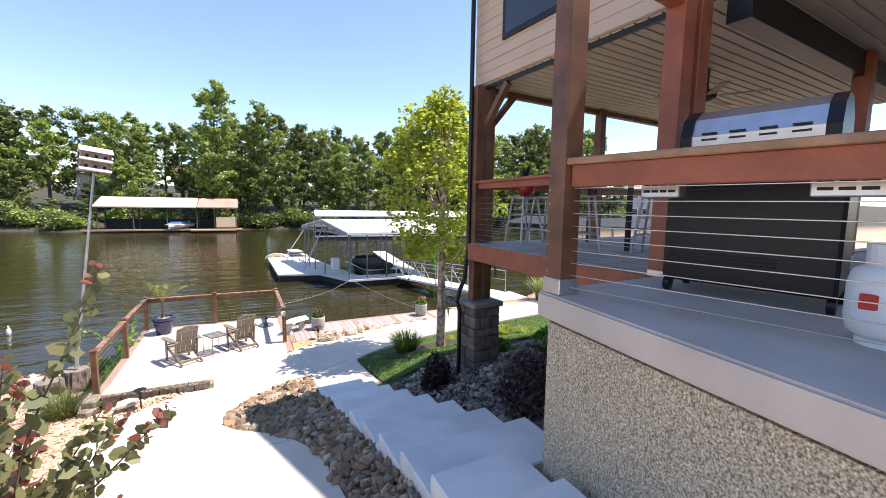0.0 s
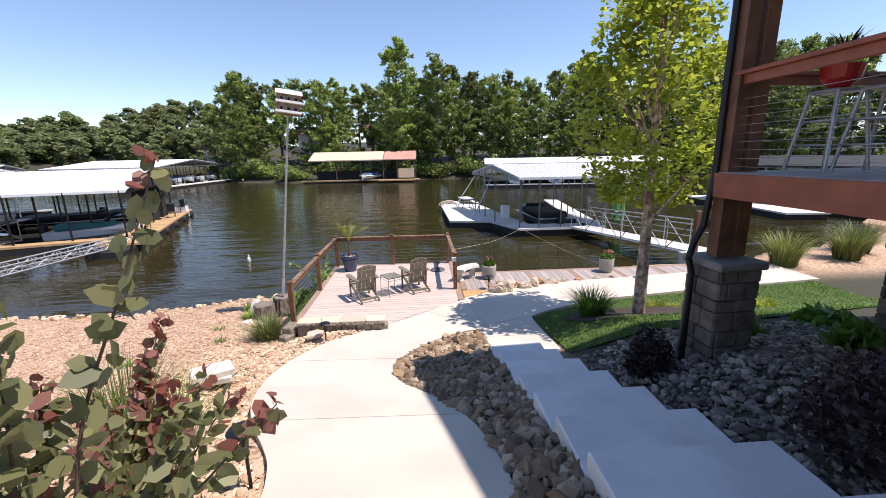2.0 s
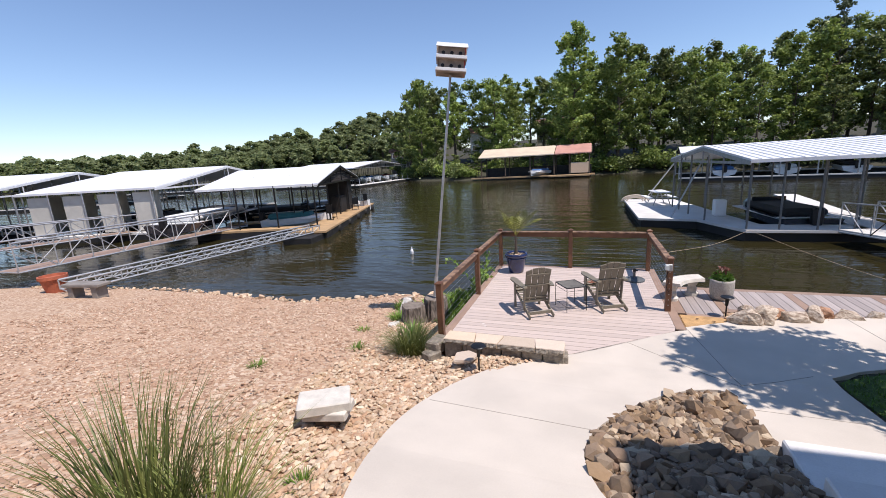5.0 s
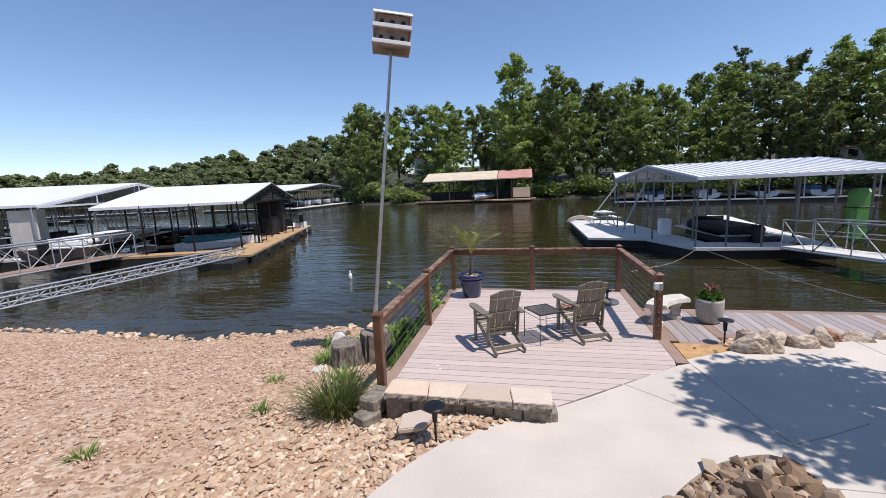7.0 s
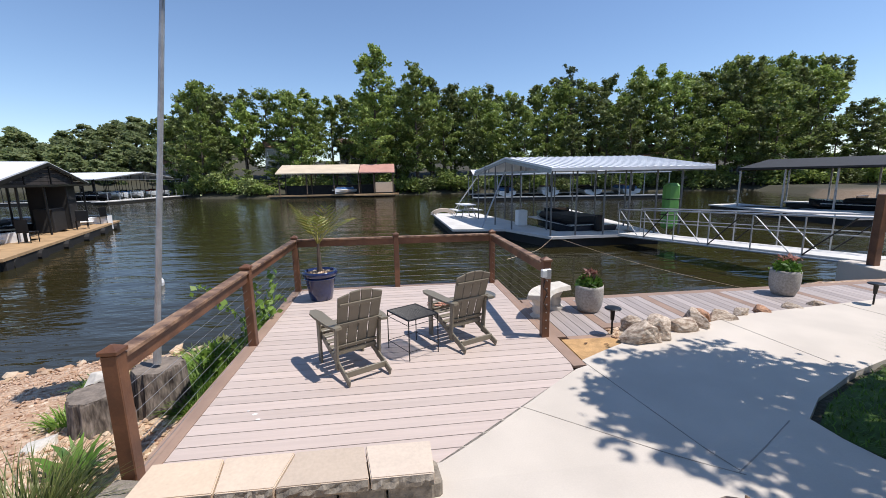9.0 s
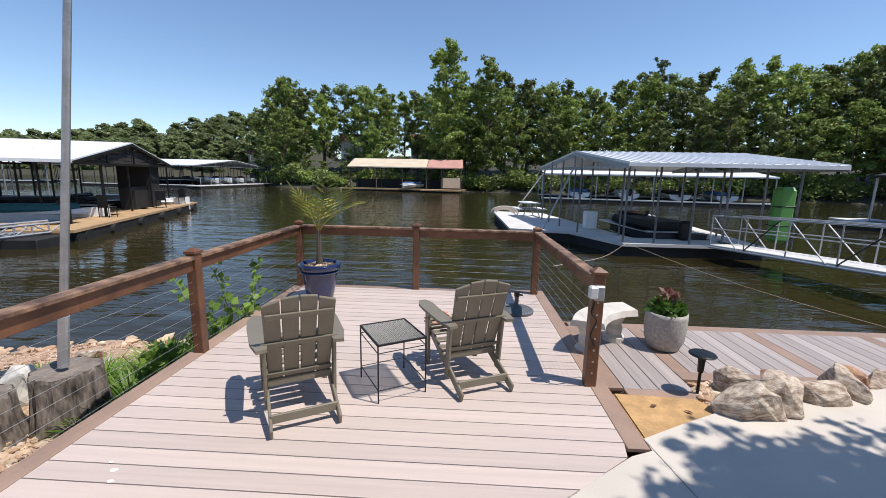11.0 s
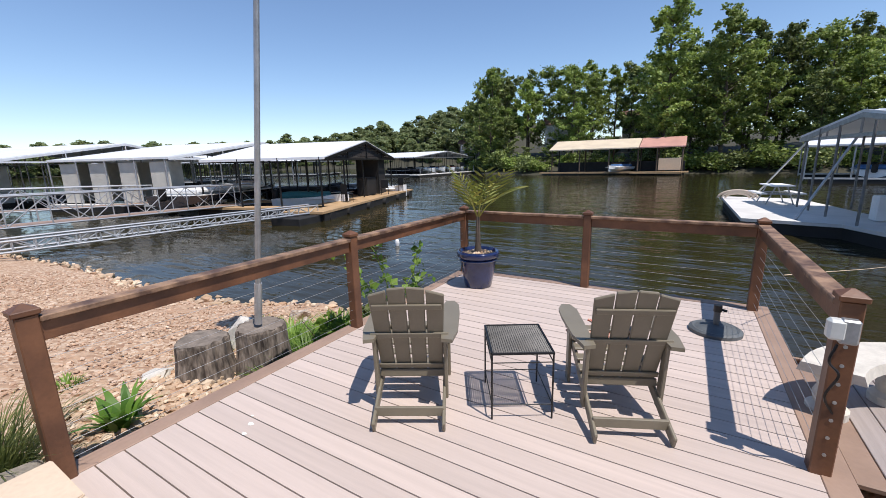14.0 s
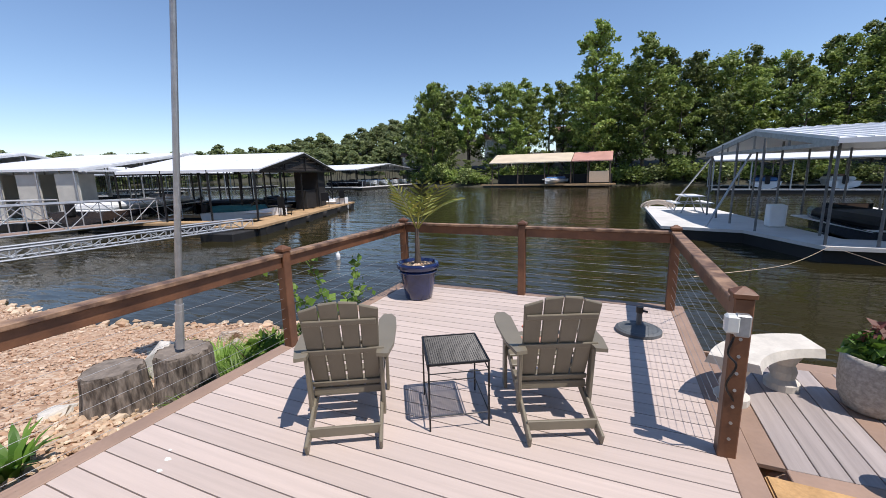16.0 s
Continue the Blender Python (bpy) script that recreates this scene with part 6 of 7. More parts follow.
BUSH = (-2.22, -8.72, float(ground_z(-2.22, -8.72)))
smoke_bush(BUSH, [(-1.65, -8.46, 3.33), (-1.37, -8.47, 2.46), (-1.73, -8.24, 2.45), (-1.95, -8.75, 2.95), (-2.45, -8.55, 2.9)] + tips_in(26, -2.95, -1.95, -9.25, -8.2, 2.05, 2.8) + tips_in(16, -2.3, -1.6, -8.9, -8.0, 1.75, 2.35), 1, "smoke bush with green and purple-red round leaves beside the path")
SMALL_BUSH = (-2.56, -7.85, float(ground_z(-2.56, -7.85)))
smoke_bush(SMALL_BUSH, [(-2.42, -7.41, 2.39), (-2.48, -7.5, 2.2), (-2.35, -7.55, 2.05)] + tips_in(9, -2.95, -2.2, -8.2, -7.45, 1.55, 2.05), 2, "purple-tipped smoke bush in the gravel beside the path", 0.4)

# ---- marina across the cove ----


def posts_along(parent, a, b, n, z0, z1, r=0.05, material=BLACK):
    for k in range(n):
        p = Vector((*a, 0)).lerp(Vector((*b, 0)), k / max(1, n - 1))
        part("post", tubed((p.x, p.y, z0), (p.x, p.y, z1), r, 8), material, parent)


def boat(at, turn, length, label, hull_m, top_m=None, cover=False):
    """A small motor boat: a pointed hull, coaming, seats or cover, windscreen."""
    t = thing("boat", at, label, "boat", "moored boats", turn=turn)
    bm = bmesh.new()
    rows = []
    for k in range(9):
        f = k / 8
        w = 0.17 * length * (1 - max(0, (f - 0.45) / 0.55) ** 2.2) + 0.02
        sheer = 0.62 + 0.25 * f * f
        x = length * (f - 0.5)
        rows.append([bm.verts.new(v) for v in ((x, -w, sheer), (x, -w * 0.85, 0.2 + 0.2 * f), (x, 0, -0.05 + 0.25 * max(0, f - 0.6)), (x, w * 0.85, 0.2 + 0.2 * f), (x, w, sheer))])
    for a, b in zip(rows, rows[1:]):
        for i in range(4):
            bm.faces.new((a[i], a[i + 1], b[i + 1], b[i]))
        bm.faces.new((a[4], a[0], b[0], b[4]))
    bm.faces.new(rows[0])
    bm.faces.new(rows[-1][::-1])
    bmesh.ops.recalc_face_normals(bm, faces=bm.faces[:])
    part("hull", bm, hull_m, t)
    part("rub_rail", boxed((-0.05 * length, 0, 0.60), (length * 0.8, 0.345 * length, 0.05), None, 0.02), WHITE, t)
    part("cover" if cover else "cockpit", boxed((-0.1 * length, 0, 0.80), (length * 0.62, 0.27 * length, 0.34), None, 0.12), top_m or DARK, t)
    part("windscreen", boxed((0.12 * length, 0, 1.0), (0.05, 0.24 * length, 0.30), None, 0.02), GLASS, t)
    part("motor", boxed((-0.53 * length, 0, 0.75), (0.35, 0.36, 0.7), None, 0.08), BLACK, t)
    return t


def dir2(a, b):
    d = Vector((b[0] - a[0], b[1] - a[1]))
    return d.normalized()


def marina_dock(name, corner, length, half, eave, rise, label, deck_m, walls=False, gable=BLACK, e=Vector((-0.94, -0.33)), g=Vector((-0.33, 0.94))):
    """A covered slip dock: corner is its near gable corner; it runs away from there."""
    t = thing(name, (0, 0, 0), label, "dock")
    c = Vector(corner)
    r0 = c + g * half
    r1 = r0 + e * length
    gable_roof(t, r0, r1, half, eave, rise, ROOF_METAL, ribs=False, gable=gable, across=g)
    for k in range(5):
        p = c + g * (2 * half * k / 4)
        q = p + e * length
        posts_along(t, p + e * 0.3, q, max(4, int(length / 1.6)), -0.5, eave + rise * (1 - abs(k - 2) / 2), 0.045, BLACK if not walls else STEEL)
    f0, f1 = c + e * 0.2, c + g * 2 * half + e * 0.2
    for k in (0.0, 0.33, 0.66, 1.0):
        p = f0.lerp(f1, k)
        a, b = p - g * 0.4, p + g * 0.4
        dock_deck(t, [tuple(a), tuple(b), tuple(b + e * length), tuple(a + e * length)], deck_m, name="finger")
    if walls:
        for k in range(4):
            p = c + e * (length * k / 4 + 0.3) + g * 0.2
            q = p + e * (length / 4 - 0.9)
            part("wall_panel", beamed((p.x, p.y, 0.85), (q.x, q.y, 0.85), 0.08, 2.3, 0.01), WALLP, t)
            m = q + g * 2.2
            part("wall_panel", beamed((q.x, q.y, 0.85), (m.x, m.y, 0.85), 0.08, 2.3, 0.01), WALLP, t)
    return t


WALLP = mat("cream_wall_panel", (0.58, 0.55, 0.48), 0.6, vary=0.10, scale=2, bump=0.03)
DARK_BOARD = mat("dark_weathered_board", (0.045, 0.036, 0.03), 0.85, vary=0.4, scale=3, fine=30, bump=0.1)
near_dock = marina_dock("boat_dock", (-15.4, 11.3), 6.9, 5.2, 1.98, 0.95, "covered boat dock with white gable roof and golden timber apron", DOCK_WOOD)
dock_deck(near_dock, [(-18.75, 23.1), (-14.0, 9.6), (-15.9, 9.0), (-20.6, 22.4)], DOCK_WOOD, name="apron")
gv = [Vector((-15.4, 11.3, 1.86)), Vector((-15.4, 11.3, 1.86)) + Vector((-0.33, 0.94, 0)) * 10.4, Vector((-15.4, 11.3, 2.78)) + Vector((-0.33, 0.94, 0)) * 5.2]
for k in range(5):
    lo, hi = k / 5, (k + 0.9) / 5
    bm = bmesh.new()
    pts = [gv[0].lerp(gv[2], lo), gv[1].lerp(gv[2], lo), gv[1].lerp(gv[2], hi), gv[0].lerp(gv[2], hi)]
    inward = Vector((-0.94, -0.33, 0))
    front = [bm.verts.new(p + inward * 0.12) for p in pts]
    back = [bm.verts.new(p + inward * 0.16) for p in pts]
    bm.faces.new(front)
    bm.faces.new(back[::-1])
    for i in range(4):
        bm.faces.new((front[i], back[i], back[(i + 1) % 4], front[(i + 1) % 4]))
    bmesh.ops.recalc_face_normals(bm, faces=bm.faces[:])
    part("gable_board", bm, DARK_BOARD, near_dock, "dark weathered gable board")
for x, y in ((-15.2, 10.2), (-15.7, 11.9), (-16.5, 14.3), (-17.3, 16.7), (-18.2, 19.2), (-19.0, 21.5)):
    part("drum_float", tubed((x + 0.9, y + 0.3, -0.72), (x - 0.2, y, -0.72), 0.26, 12), DARK, near_dock)
part("bar_cabinet", boxed((0, 0, 0), (1.6, 0.7, 1.1), pose(-18.4, 17.5, 0.2, 0, 0, 110), 0.02), DARK, near_dock)
part("storage_shed", boxed((0, 0, 0), (1.5, 1.4, 2.5), pose(-19.2, 18.9, 0.85, 0, 0, 20), 0.02), DARK, near_dock)
for k, (x, y) in enumerate(((-16.3, 13.5), (-17.6, 18.3), (-18.5, 21.0))):
    ch = thing("dock_chair", (x, y, -0.37), "dark metal chair on the timber dock apron", "chair", "dock chairs", turn=40 * k)
    for px, py in ((-0.22, -0.2), (0.22, -0.2), (-0.22, 0.2), (0.22, 0.2)):
        part("leg", tubed((px, py, 0), (px, py, 0.42), 0.018, 6), BLACK, ch)
    part("seat", boxed((0, 0, 0.43), (0.5, 0.46, 0.04), None, 0.01), BLACK, ch)
    part("backrest", boxed((0, -0.22, 0.70), (0.46, 0.03, 0.5), None, 0.01), BLACK, ch)
mid_dock = marina_dock("boat_dock", (-25.5, 9.4), 8.6, 8.5, 2.25, 1.15, "wide covered boat dock with cream wall panels", DOCK_DECK, walls=True, gable=ROOF_METAL)
left_dock = marina_dock("boat_dock", (-34.5, 4.2), 12.0, 8.5, 2.3, 1.25, "wide covered boat dock with cream wall panels", DOCK_DECK, walls=True, gable=ROOF_METAL)
cove_dock = marina_dock("boat_dock", (-40.5, 55), 17, 11.0, 2.5, 1.1, "broad covered dock with grey roof and boats by the wooded point", DOCK_DECK, gable=STEEL, e=Vector((-1, 0)), g=Vector((0, 1)))
dock_deck(cove_dock, [(-39.6, 52), (-37.9, 52), (-37.0, 78.5), (-38.9, 78.5)], DOCK_DECK, name="apron")
posts_along(cove_dock, (-38.2, 53), (-37.4, 78), 12, -0.5, 0.75, 0.05, ALUMINIUM)
marina_dock("boat_dock", (-70, 60), 30, 6.0, 2.4, 0.9, "far covered dock with pale roof and moored boats", DOCK_DECK, gable=STEEL)
marina_dock("boat_dock", (-62, 30), 20, 7.0, 2.4, 1.1, "far covered dock with pale roof and moored boats", DOCK_DECK, gable=STEEL)
NAVY = mat("dark_boat_gel", (0.02, 0.022, 0.03), 0.25, vary=0.1, bump=0.0, coat=0.4)
TEAL = mat("teal_boat_canvas", (0.02, 0.14, 0.16), 0.7, vary=0.15)
REDB = mat("red_boat_canvas", (0.30, 0.05, 0.03), 0.6, vary=0.15)
BLUEC = mat("blue_boat_canvas", (0.06, 0.16, 0.36), 0.7, vary=0.15)
boat((-23.8, 11.6, WATER_Z + 0.45), 106, 8.2, "large dark-hulled motor boat on a lift beside the wide dock", NAVY, WHITE)
boat((-22.5, 17.5, WATER_Z), 20, 7.5, "dark motor boat moored under the dock roof", NAVY, DARK)
boat((-18.6, 13.2, WATER_Z), 22, 4.2, "white and teal runabout at the timber dock", WHITE, TEAL)
boat((-20.5, 20.6, WATER_Z), 20, 5.0, "white boat with grey cover under the dock roof", WHITE, STEEL, True)
boat((-29.5, 12.0, WATER_Z + 0.3), 20, 6.5, "white boat on a lift beside the wall panels", WHITE, DARK)
for y, m in ((57.8, DARK), (61.5, WHITE), (65.3, BLUEC), (69.0, WHITE), (73.0, REDB)):
    boat((-44.5, y, WATER_Z + 0.5), 0, 7.5, "boat on a lift under the broad covered dock", WHITE if m != DARK else NAVY, m, True)
boat((-9.2, 60.0, WATER_Z + 0.5), 250, 5.5, "blue-covered white boat on a lift in the far boathouse", WHITE, BLUEC, True)


def truss_gangway(name, p0, p1, width, height, bays, label, deck_m, r=0.028):
    t = thing(name, (0, 0, 0), label, "gangway")
    p0, p1 = Vector(p0), Vector(p1)
    d = (p1 - p0).normalized()
    s = Vector((d.y, -d.x, 0)).normalized() * width / 2
    up = Vector((0, 0, height))
    if deck_m:
        part("walkway", beamed(p0, p1, width - 0.06, 0.05), deck_m, t)
    for sg in (1, -1):
        a, b = p0 + s * sg, p1 + s * sg
        part("bottom_chord", tubed(a, b, r * 1.2, 8), ALUMINIUM, t)
        part("top_chord", tubed(a + up, b + up, r * 1.2, 8), ALUMINIUM, t)
        for k in range(bays + 1):
            q = a.lerp(b, k / bays)
            part("upright", tubed(q, q + up, r * 0.8, 6), ALUMINIUM, t)
            if k < bays:
                n = a.lerp(b, (k + 1) / bays)
                part("diagonal", tubed(*((q, n + up) if k % 2 else (q + up, n)), r * 0.7, 6), ALUMINIUM, t)
    for k in range(bays + 1):
        q = p0.lerp(p1, k / bays)
        part("cross_bar", tubed(q - s, q + s, r * 0.8, 6), ALUMINIUM, t)
    return t


truss_gangway("lattice_walkway", (-16.7, -0.2, -0.50), (-14.9, 9.9, -0.42), 0.75, 0.30, 22, "long low aluminium lattice walkway over the shallow water", None)
truss_gangway("truss_gangway", (-20.6, 0.2, -0.20), (-21.2, 11.0, -0.35), 1.2, 1.05, 9, "long aluminium truss gangway with handrails to the marina docks", BORDER)
truss_gangway("truss_gangway", (-28.5, -0.5, -0.10), (-27.5, 9.0, -0.35), 1.2, 1.05, 9, "long aluminium truss gangway with handrails to the marina docks", BORDER)
part("float", boxed((0, 0, 0), (1.5, 2.2, 0.4), pose(-14.9, 9.3, -0.70, 0, 0, 10), 0.03), DARK, near_dock)

# ---- on the covered dock ----
boat((6.4, 14.2, WATER_Z), 95, 5.6, "dark boat under black cover in the covered dock slip", NAVY, DARK, True)
KGREEN = mat("bright_green_vinyl", (0.13, 0.36, 0.08), 0.5, vary=0.12, scale=3)
mat_roll = thing("floating_mat", (9.75, 11.2, -0.37), "tall bright green rolled floating mat standing on the dock", "floating mat")
part("roll", boxed((0, 0, 0.95), (0.62, 0.45, 1.9), None, 0.12), KGREEN, mat_roll)
for z in (0.6, 1.25):
    part("strap", boxed((0, 0, z), (0.635, 0.465, 0.05), None, 0.015), BLACK, mat_roll)
table = thing("picnic_table", (2.4, 18.6, -0.37), "white picnic table with benches on the dock", "picnic table", turn=8)
part("tabletop", boxed((0, 0, 0.74), (0.75, 1.6, 0.05), None, 0.01), WHITE, table)
for sx in (-0.62, 0.62):
    part("bench", boxed((sx, 0, 0.44), (0.26, 1.6, 0.05), None, 0.01), WHITE, table)
for sy in (-0.55, 0.55):
    part("frame", beamed((-0.6, sy, 0.42), (0.6, sy, 0.42), 0.05, 0.05), STEEL, table)
    for sx in (-0.3, 0.3):
        part("leg", tubed((sx * 1.5, sy, 0), (sx * 0.6, sy, 0.72), 0.025, 6), STEEL, table)
bm = bmesh.new()
for a in np.linspace(0, math.pi, 13)[:-1]:
    b = a + math.pi / 12
    for r in (0.62, 0.50, 0.38):
        tube(bm, (1.3 + r * 1.2 * math.cos(a), 20.3, -0.33 + r * 0.55 * math.sin(a)), (1.3 + r * 1.2 * math.cos(b), 20.3, -0.33 + r * 0.55 * math.sin(b)), 0.05, 6)
tagged(part("hose_coil", bm, CREAM), "cream coiled hose lying on the dock corner", "hose")
part("locker", boxed((4.2, 13.9, 0.0), (0.45, 0.5, 0.72), None, 0.03), WHITE, dock)
hose_post = thing("hose_post", (8.05, 2.55, -0.06), "brown timber post with a coiled black hose at the gangway", "post")
part("post", boxed((0, 0, 0.75), (0.15, 0.15, 1.5), None, 0.008), CEDAR, hose_post)
bm = bmesh.new()
for j in range(3):
    for a in np.linspace(0, 2 * math.pi, 15)[:-1]:
        b = a + 2 * math.pi / 14
        tube(bm, (0.2 + 0.03 * j, 0.21 * math.cos(a), 1.1 + 0.27 * math.sin(a)), (0.2 + 0.03 * j, 0.21 * math.cos(b), 1.1 + 0.27 * math.sin(b)), 0.018, 6)
part("hose", bm, BLACK, hose_post)
landing = part("landing", poly_prism([(7.6, 1.7), (9.6, 1.7), (9.6, 3.1), (7.9, 3.1)], -0.5, -0.02, 0.01), CONCRETE)
tagged(landing, "pale concrete landing at the gangway foot", "landing", kind="structure")
buoy = thing("buoy", (-8.0, 6.9, WATER_Z), "small white mooring buoy floating in the cove", "buoy")
part("float", lathe([(0.03, -0.1), (0.06, 0.0), (0.07, 0.08), (0.06, 0.15), (0.03, 0.2), (0.028, 0.28), (0.01, 0.29)], 14), WHITE, buoy)
bm = bmesh.new()
for a, b in (((0.1, 2.0, 0.55), (4.2, 10.0, -0.35)), ((4.2, 10.0, -0.35), (6.0, 1.6, -0.5))):
    line = curve_line([a, tuple((Vector(a) + Vector(b)) / 2 - Vector((0, 0, 0.15))), b], 5)
    for p, q in zip(line, line[1:]):
        tube(bm, p, q, 0.004, 5)
tagged(part("mooring_line", bm, CREAM), "thin pale mooring lines from dock to shore", "rope")

# ---- docks and houses on the far shores ----


def plain_dock(a, b, half, label, n=7, roof_m=ROOF_METAL, eave=2.2, rise=0.6):
    t = thing("boat_dock", (0, 0, 0), label, "dock")
    gable_roof(t, a, b, half, eave, rise, roof_m, ribs=False, gable=DARK)
    d = dir2(a, b)
    s = Vector((d.y, -d.x))
    for sg in (1, -1):
        p, q = Vector(a) + s * half * 0.92 * sg, Vector(b) + s * half * 0.92 * sg
        posts_along(t, p, q, n, -0.6, eave, 0.06, STEEL)
        w = s * 0.5
        dock_deck(t, [tuple(p - w), tuple(q - w), tuple(q + w), tuple(p + w)], DOCK_DECK, name="walkway")
    return t


plain_dock((8, 46), (30, 43), 5.0, "long covered dock with boats behind the nearer dock", 9)
plain_dock((30.5, 11), (25.5, 22.5), 4.2, "dark covered dock beyond the gangway", 6, DARK)
dock_deck(thing("float_platform", (0, 0, 0), "pale floating dock platform beyond the gangway", "dock"), [(21.5, 23.0), (20.5, 12.5), (23.0, 12.2), (24.0, 23)], DOCK_DECK)
for x, y, a, m in ((12, 44.5, 80, BLUEC), (17, 44, 80, WHITE), (22, 43.5, 80, DARK), (26.5, 43, 80, BLUEC)):
    boat((x, y, WATER_Z + 0.4), a, 6, "boat on a lift under the long covered dock", WHITE, m, True)
boat((28.0, 17.0, WATER_Z), 110, 7, "dark covered boat in the dock beyond the gangway", NAVY, DARK, True)


def cottage(at, turn, w, d, h, wall_m, roof_m, label, storeys=2):
    t = thing("lake_house", at, label, "house", turn=turn)
    body = part("wall", boxed((0, 0, h / 2 - 1.0), (w, d, h + 2.0)), wall_m, t)
    bm = bmesh.new()
    r = [(-w / 2 - 0.5, -d / 2 - 0.5, h), (w / 2 + 0.5, -d / 2 - 0.5, h), (w / 2 + 0.5, 0, h + d * 0.28), (-w / 2 - 0.5, 0, h + d * 0.28), (w / 2 + 0.5, d / 2 + 0.5, h), (-w / 2 - 0.5, d / 2 + 0.5, h)]
    v = [bm.verts.new(p) for p in r]
    for f in ((0, 1, 2, 3), (3, 2, 4, 5), (0, 3, 5), (1, 4, 2), (0, 5, 4, 1)):
        bm.faces.new([v[i] for i in f])
    bmesh.ops.recalc_face_normals(bm, faces=bm.faces[:])
    part("roof", bm, roof_m, t)
    for s in range(storeys):
        for k in range(int(w / 2)):
            x = -w / 2 + 1.0 + k * 2.0
            wn_ = part("window", boxed((x, -d / 2 - 0.03, h * (s + 0.55) / storeys), (1.3, 0.1, 1.2), None, 0.02), WHITE, t)
            part("pane", boxed((x, -d / 2 - 0.09, h * (s + 0.55) / storeys), (1.1, 0.04, 1.0)), GLASS, wn_)
    return t


BROWN_ROOF = mat("brown_shingle_roof", (0.16, 0.085, 0.055), 0.9, vary=0.3, scale=3, bump=0.2)
cottage((-9.4, 92, 5.6), 4, 7.5, 7, 3.4, WALLP, BROWN_ROOF, "brown-roofed lake house among the trees")
cottage((-23.8, 83, 4.0), 10, 5.4, 6, 4.2, WALLP, BROWN_ROOF, "pale lake house with white windows among the trees")
cottage((-44, 86, 1.5), 15, 7, 6, 4.0, CAPSTONE, BROWN_ROOF, "grey lake house with a dark roof among the trees")
cottage((44, 67, 1.4), -15, 14, 8, 3.6, WALLP, BROWN_ROOF, "long pale lake house behind the trees")
cottage((74, 40, 1.5), -55, 14, 9, 6.0, WALLP, TAN_ROOF, "large pale lake house above the docks")

# ---- on the patio and porch ----


def on_rail(s, off, z):
    d = (RAIL_END - OUT).normalized()
    n = Vector((-d.y, d.x, 0))
    p = OUT + d * s + n * off
    return Matrix.Translation((p.x, p.y, z)) @ Matrix.Rotation(math.atan2(d.y, d.x), 4, 'Z')


grill = thing("gas_grill", (0, 0, 0), "large black gas grill with stainless lid behind the bar rail", "grill")
m = on_rail(0.87, 0.98, FLOOR)
part("cabinet", boxed((0, 0, 0.53), (0.95, 0.52, 0.88), m, 0.02), BLACK, grill)
for z in (0.22, 0.74):
    for k in range(4):
        part("louvre", boxed((-0.12 + 0.0 * k, -0.265, z + 0.025 * k), (0.62, 0.012, 0.010), m, 0.002), STEEL if z > 0.5 and k == 2 else DARK, grill)
for x in (-0.45, 0.45):
    for y in (-0.2, 0.2):
        part("castor", tubed(m @ Vector((x - 0.02, y, 0.05)), m @ Vector((x + 0.02, y, 0.05)), 0.05, 12), BLACK, grill)
bm = bmesh.new()
prof = [(-0.24, 0.0), (-0.25, 0.10), (-0.20, 0.22), (-0.08, 0.29), (0.08, 0.29), (0.22, 0.20), (0.25, 0.0)]
ra = [bm.verts.new(m @ Vector((-0.36, y, 1.0 + z))) for y, z in prof]
rb_ = [bm.verts.new(m @ Vector((0.36, y, 1.0 + z))) for y, z in prof]
for i in range(len(prof) - 1):
    bm.faces.new((ra[i], ra[i + 1], rb_[i + 1], rb_[i]))
bm.faces.new(ra)
bm.faces.new(rb_[::-1])
bmesh.ops.recalc_face_normals(bm, faces=bm.faces[:])
lid = part("lid", bm, STAINLESS, grill)
for x in (-0.38, 0.38):
    bm = bmesh.new()
    f = bm.faces.new([bm.verts.new(m @ Vector((x - 0.035, y * 1.06, 0.99 + z * 1.06))) for y, z in prof])
    ext = bmesh.ops.extrude_face_region(bm, geom=[f])
    off = m.to_3x3() @ Vector((0.07, 0, 0))
    bmesh.ops.translate(bm, vec=off, verts=[v for v in ext["geom"] if isinstance(v, bmesh.types.BMVert)])
    bmesh.ops.recalc_face_normals(bm, faces=bm.faces[:])
    part("lid_end", bm, BLACK, lid)
for k in range(4):
    for z in (0.075, 0.115):
        part("vent_slot", boxed((-0.24 + 0.16 * k, -0.252, 1.0 + z), (0.09, 0.012, 0.012), m, 0.002), BLACK, lid)
for s0, w in ((0.56, 0.22), (1.42, 0.34)):
    mm = on_rail(s0, 0.22, FLOOR)
    sb = part("side_shelf", boxed((0, 0, 0.725), (w, 0.12, 0.11), mm, 0.006), STAINLESS, grill)
    for k in range(2):
        for j in range(4):
            part("slot", boxed((-w * 0.34 + w * 0.22 * j, -0.062, 0.708 + 0.035 * k), (w * 0.17, 0.008, 0.016), mm, 0.002), BLACK, sb)
part("drip_rail", boxed((0, 0, 0.845), (0.85, 0.06, 0.03), on_rail(0.98, 0.22, FLOOR), 0.004), ALUMINIUM, grill)
mm = on_rail(1.56, 0.22, FLOOR)
tank = thing("propane_tank", (0, 0, 0), "white propane tank with a collar handle on the patio slab", "propane tank")
tank.matrix_basis = mm
part("body", lathe([(0.10, 0.03), (0.14, 0.06), (0.152, 0.12), (0.152, 0.28), (0.135, 0.34), (0.08, 0.375), (0.03, 0.38)], 28), WHITE, tank, smooth=True)
part("foot_ring", lathe([(0.105, 0), (0.105, 0.05), (0.095, 0.05), (0.095, 0)], 24), WHITE, tank)
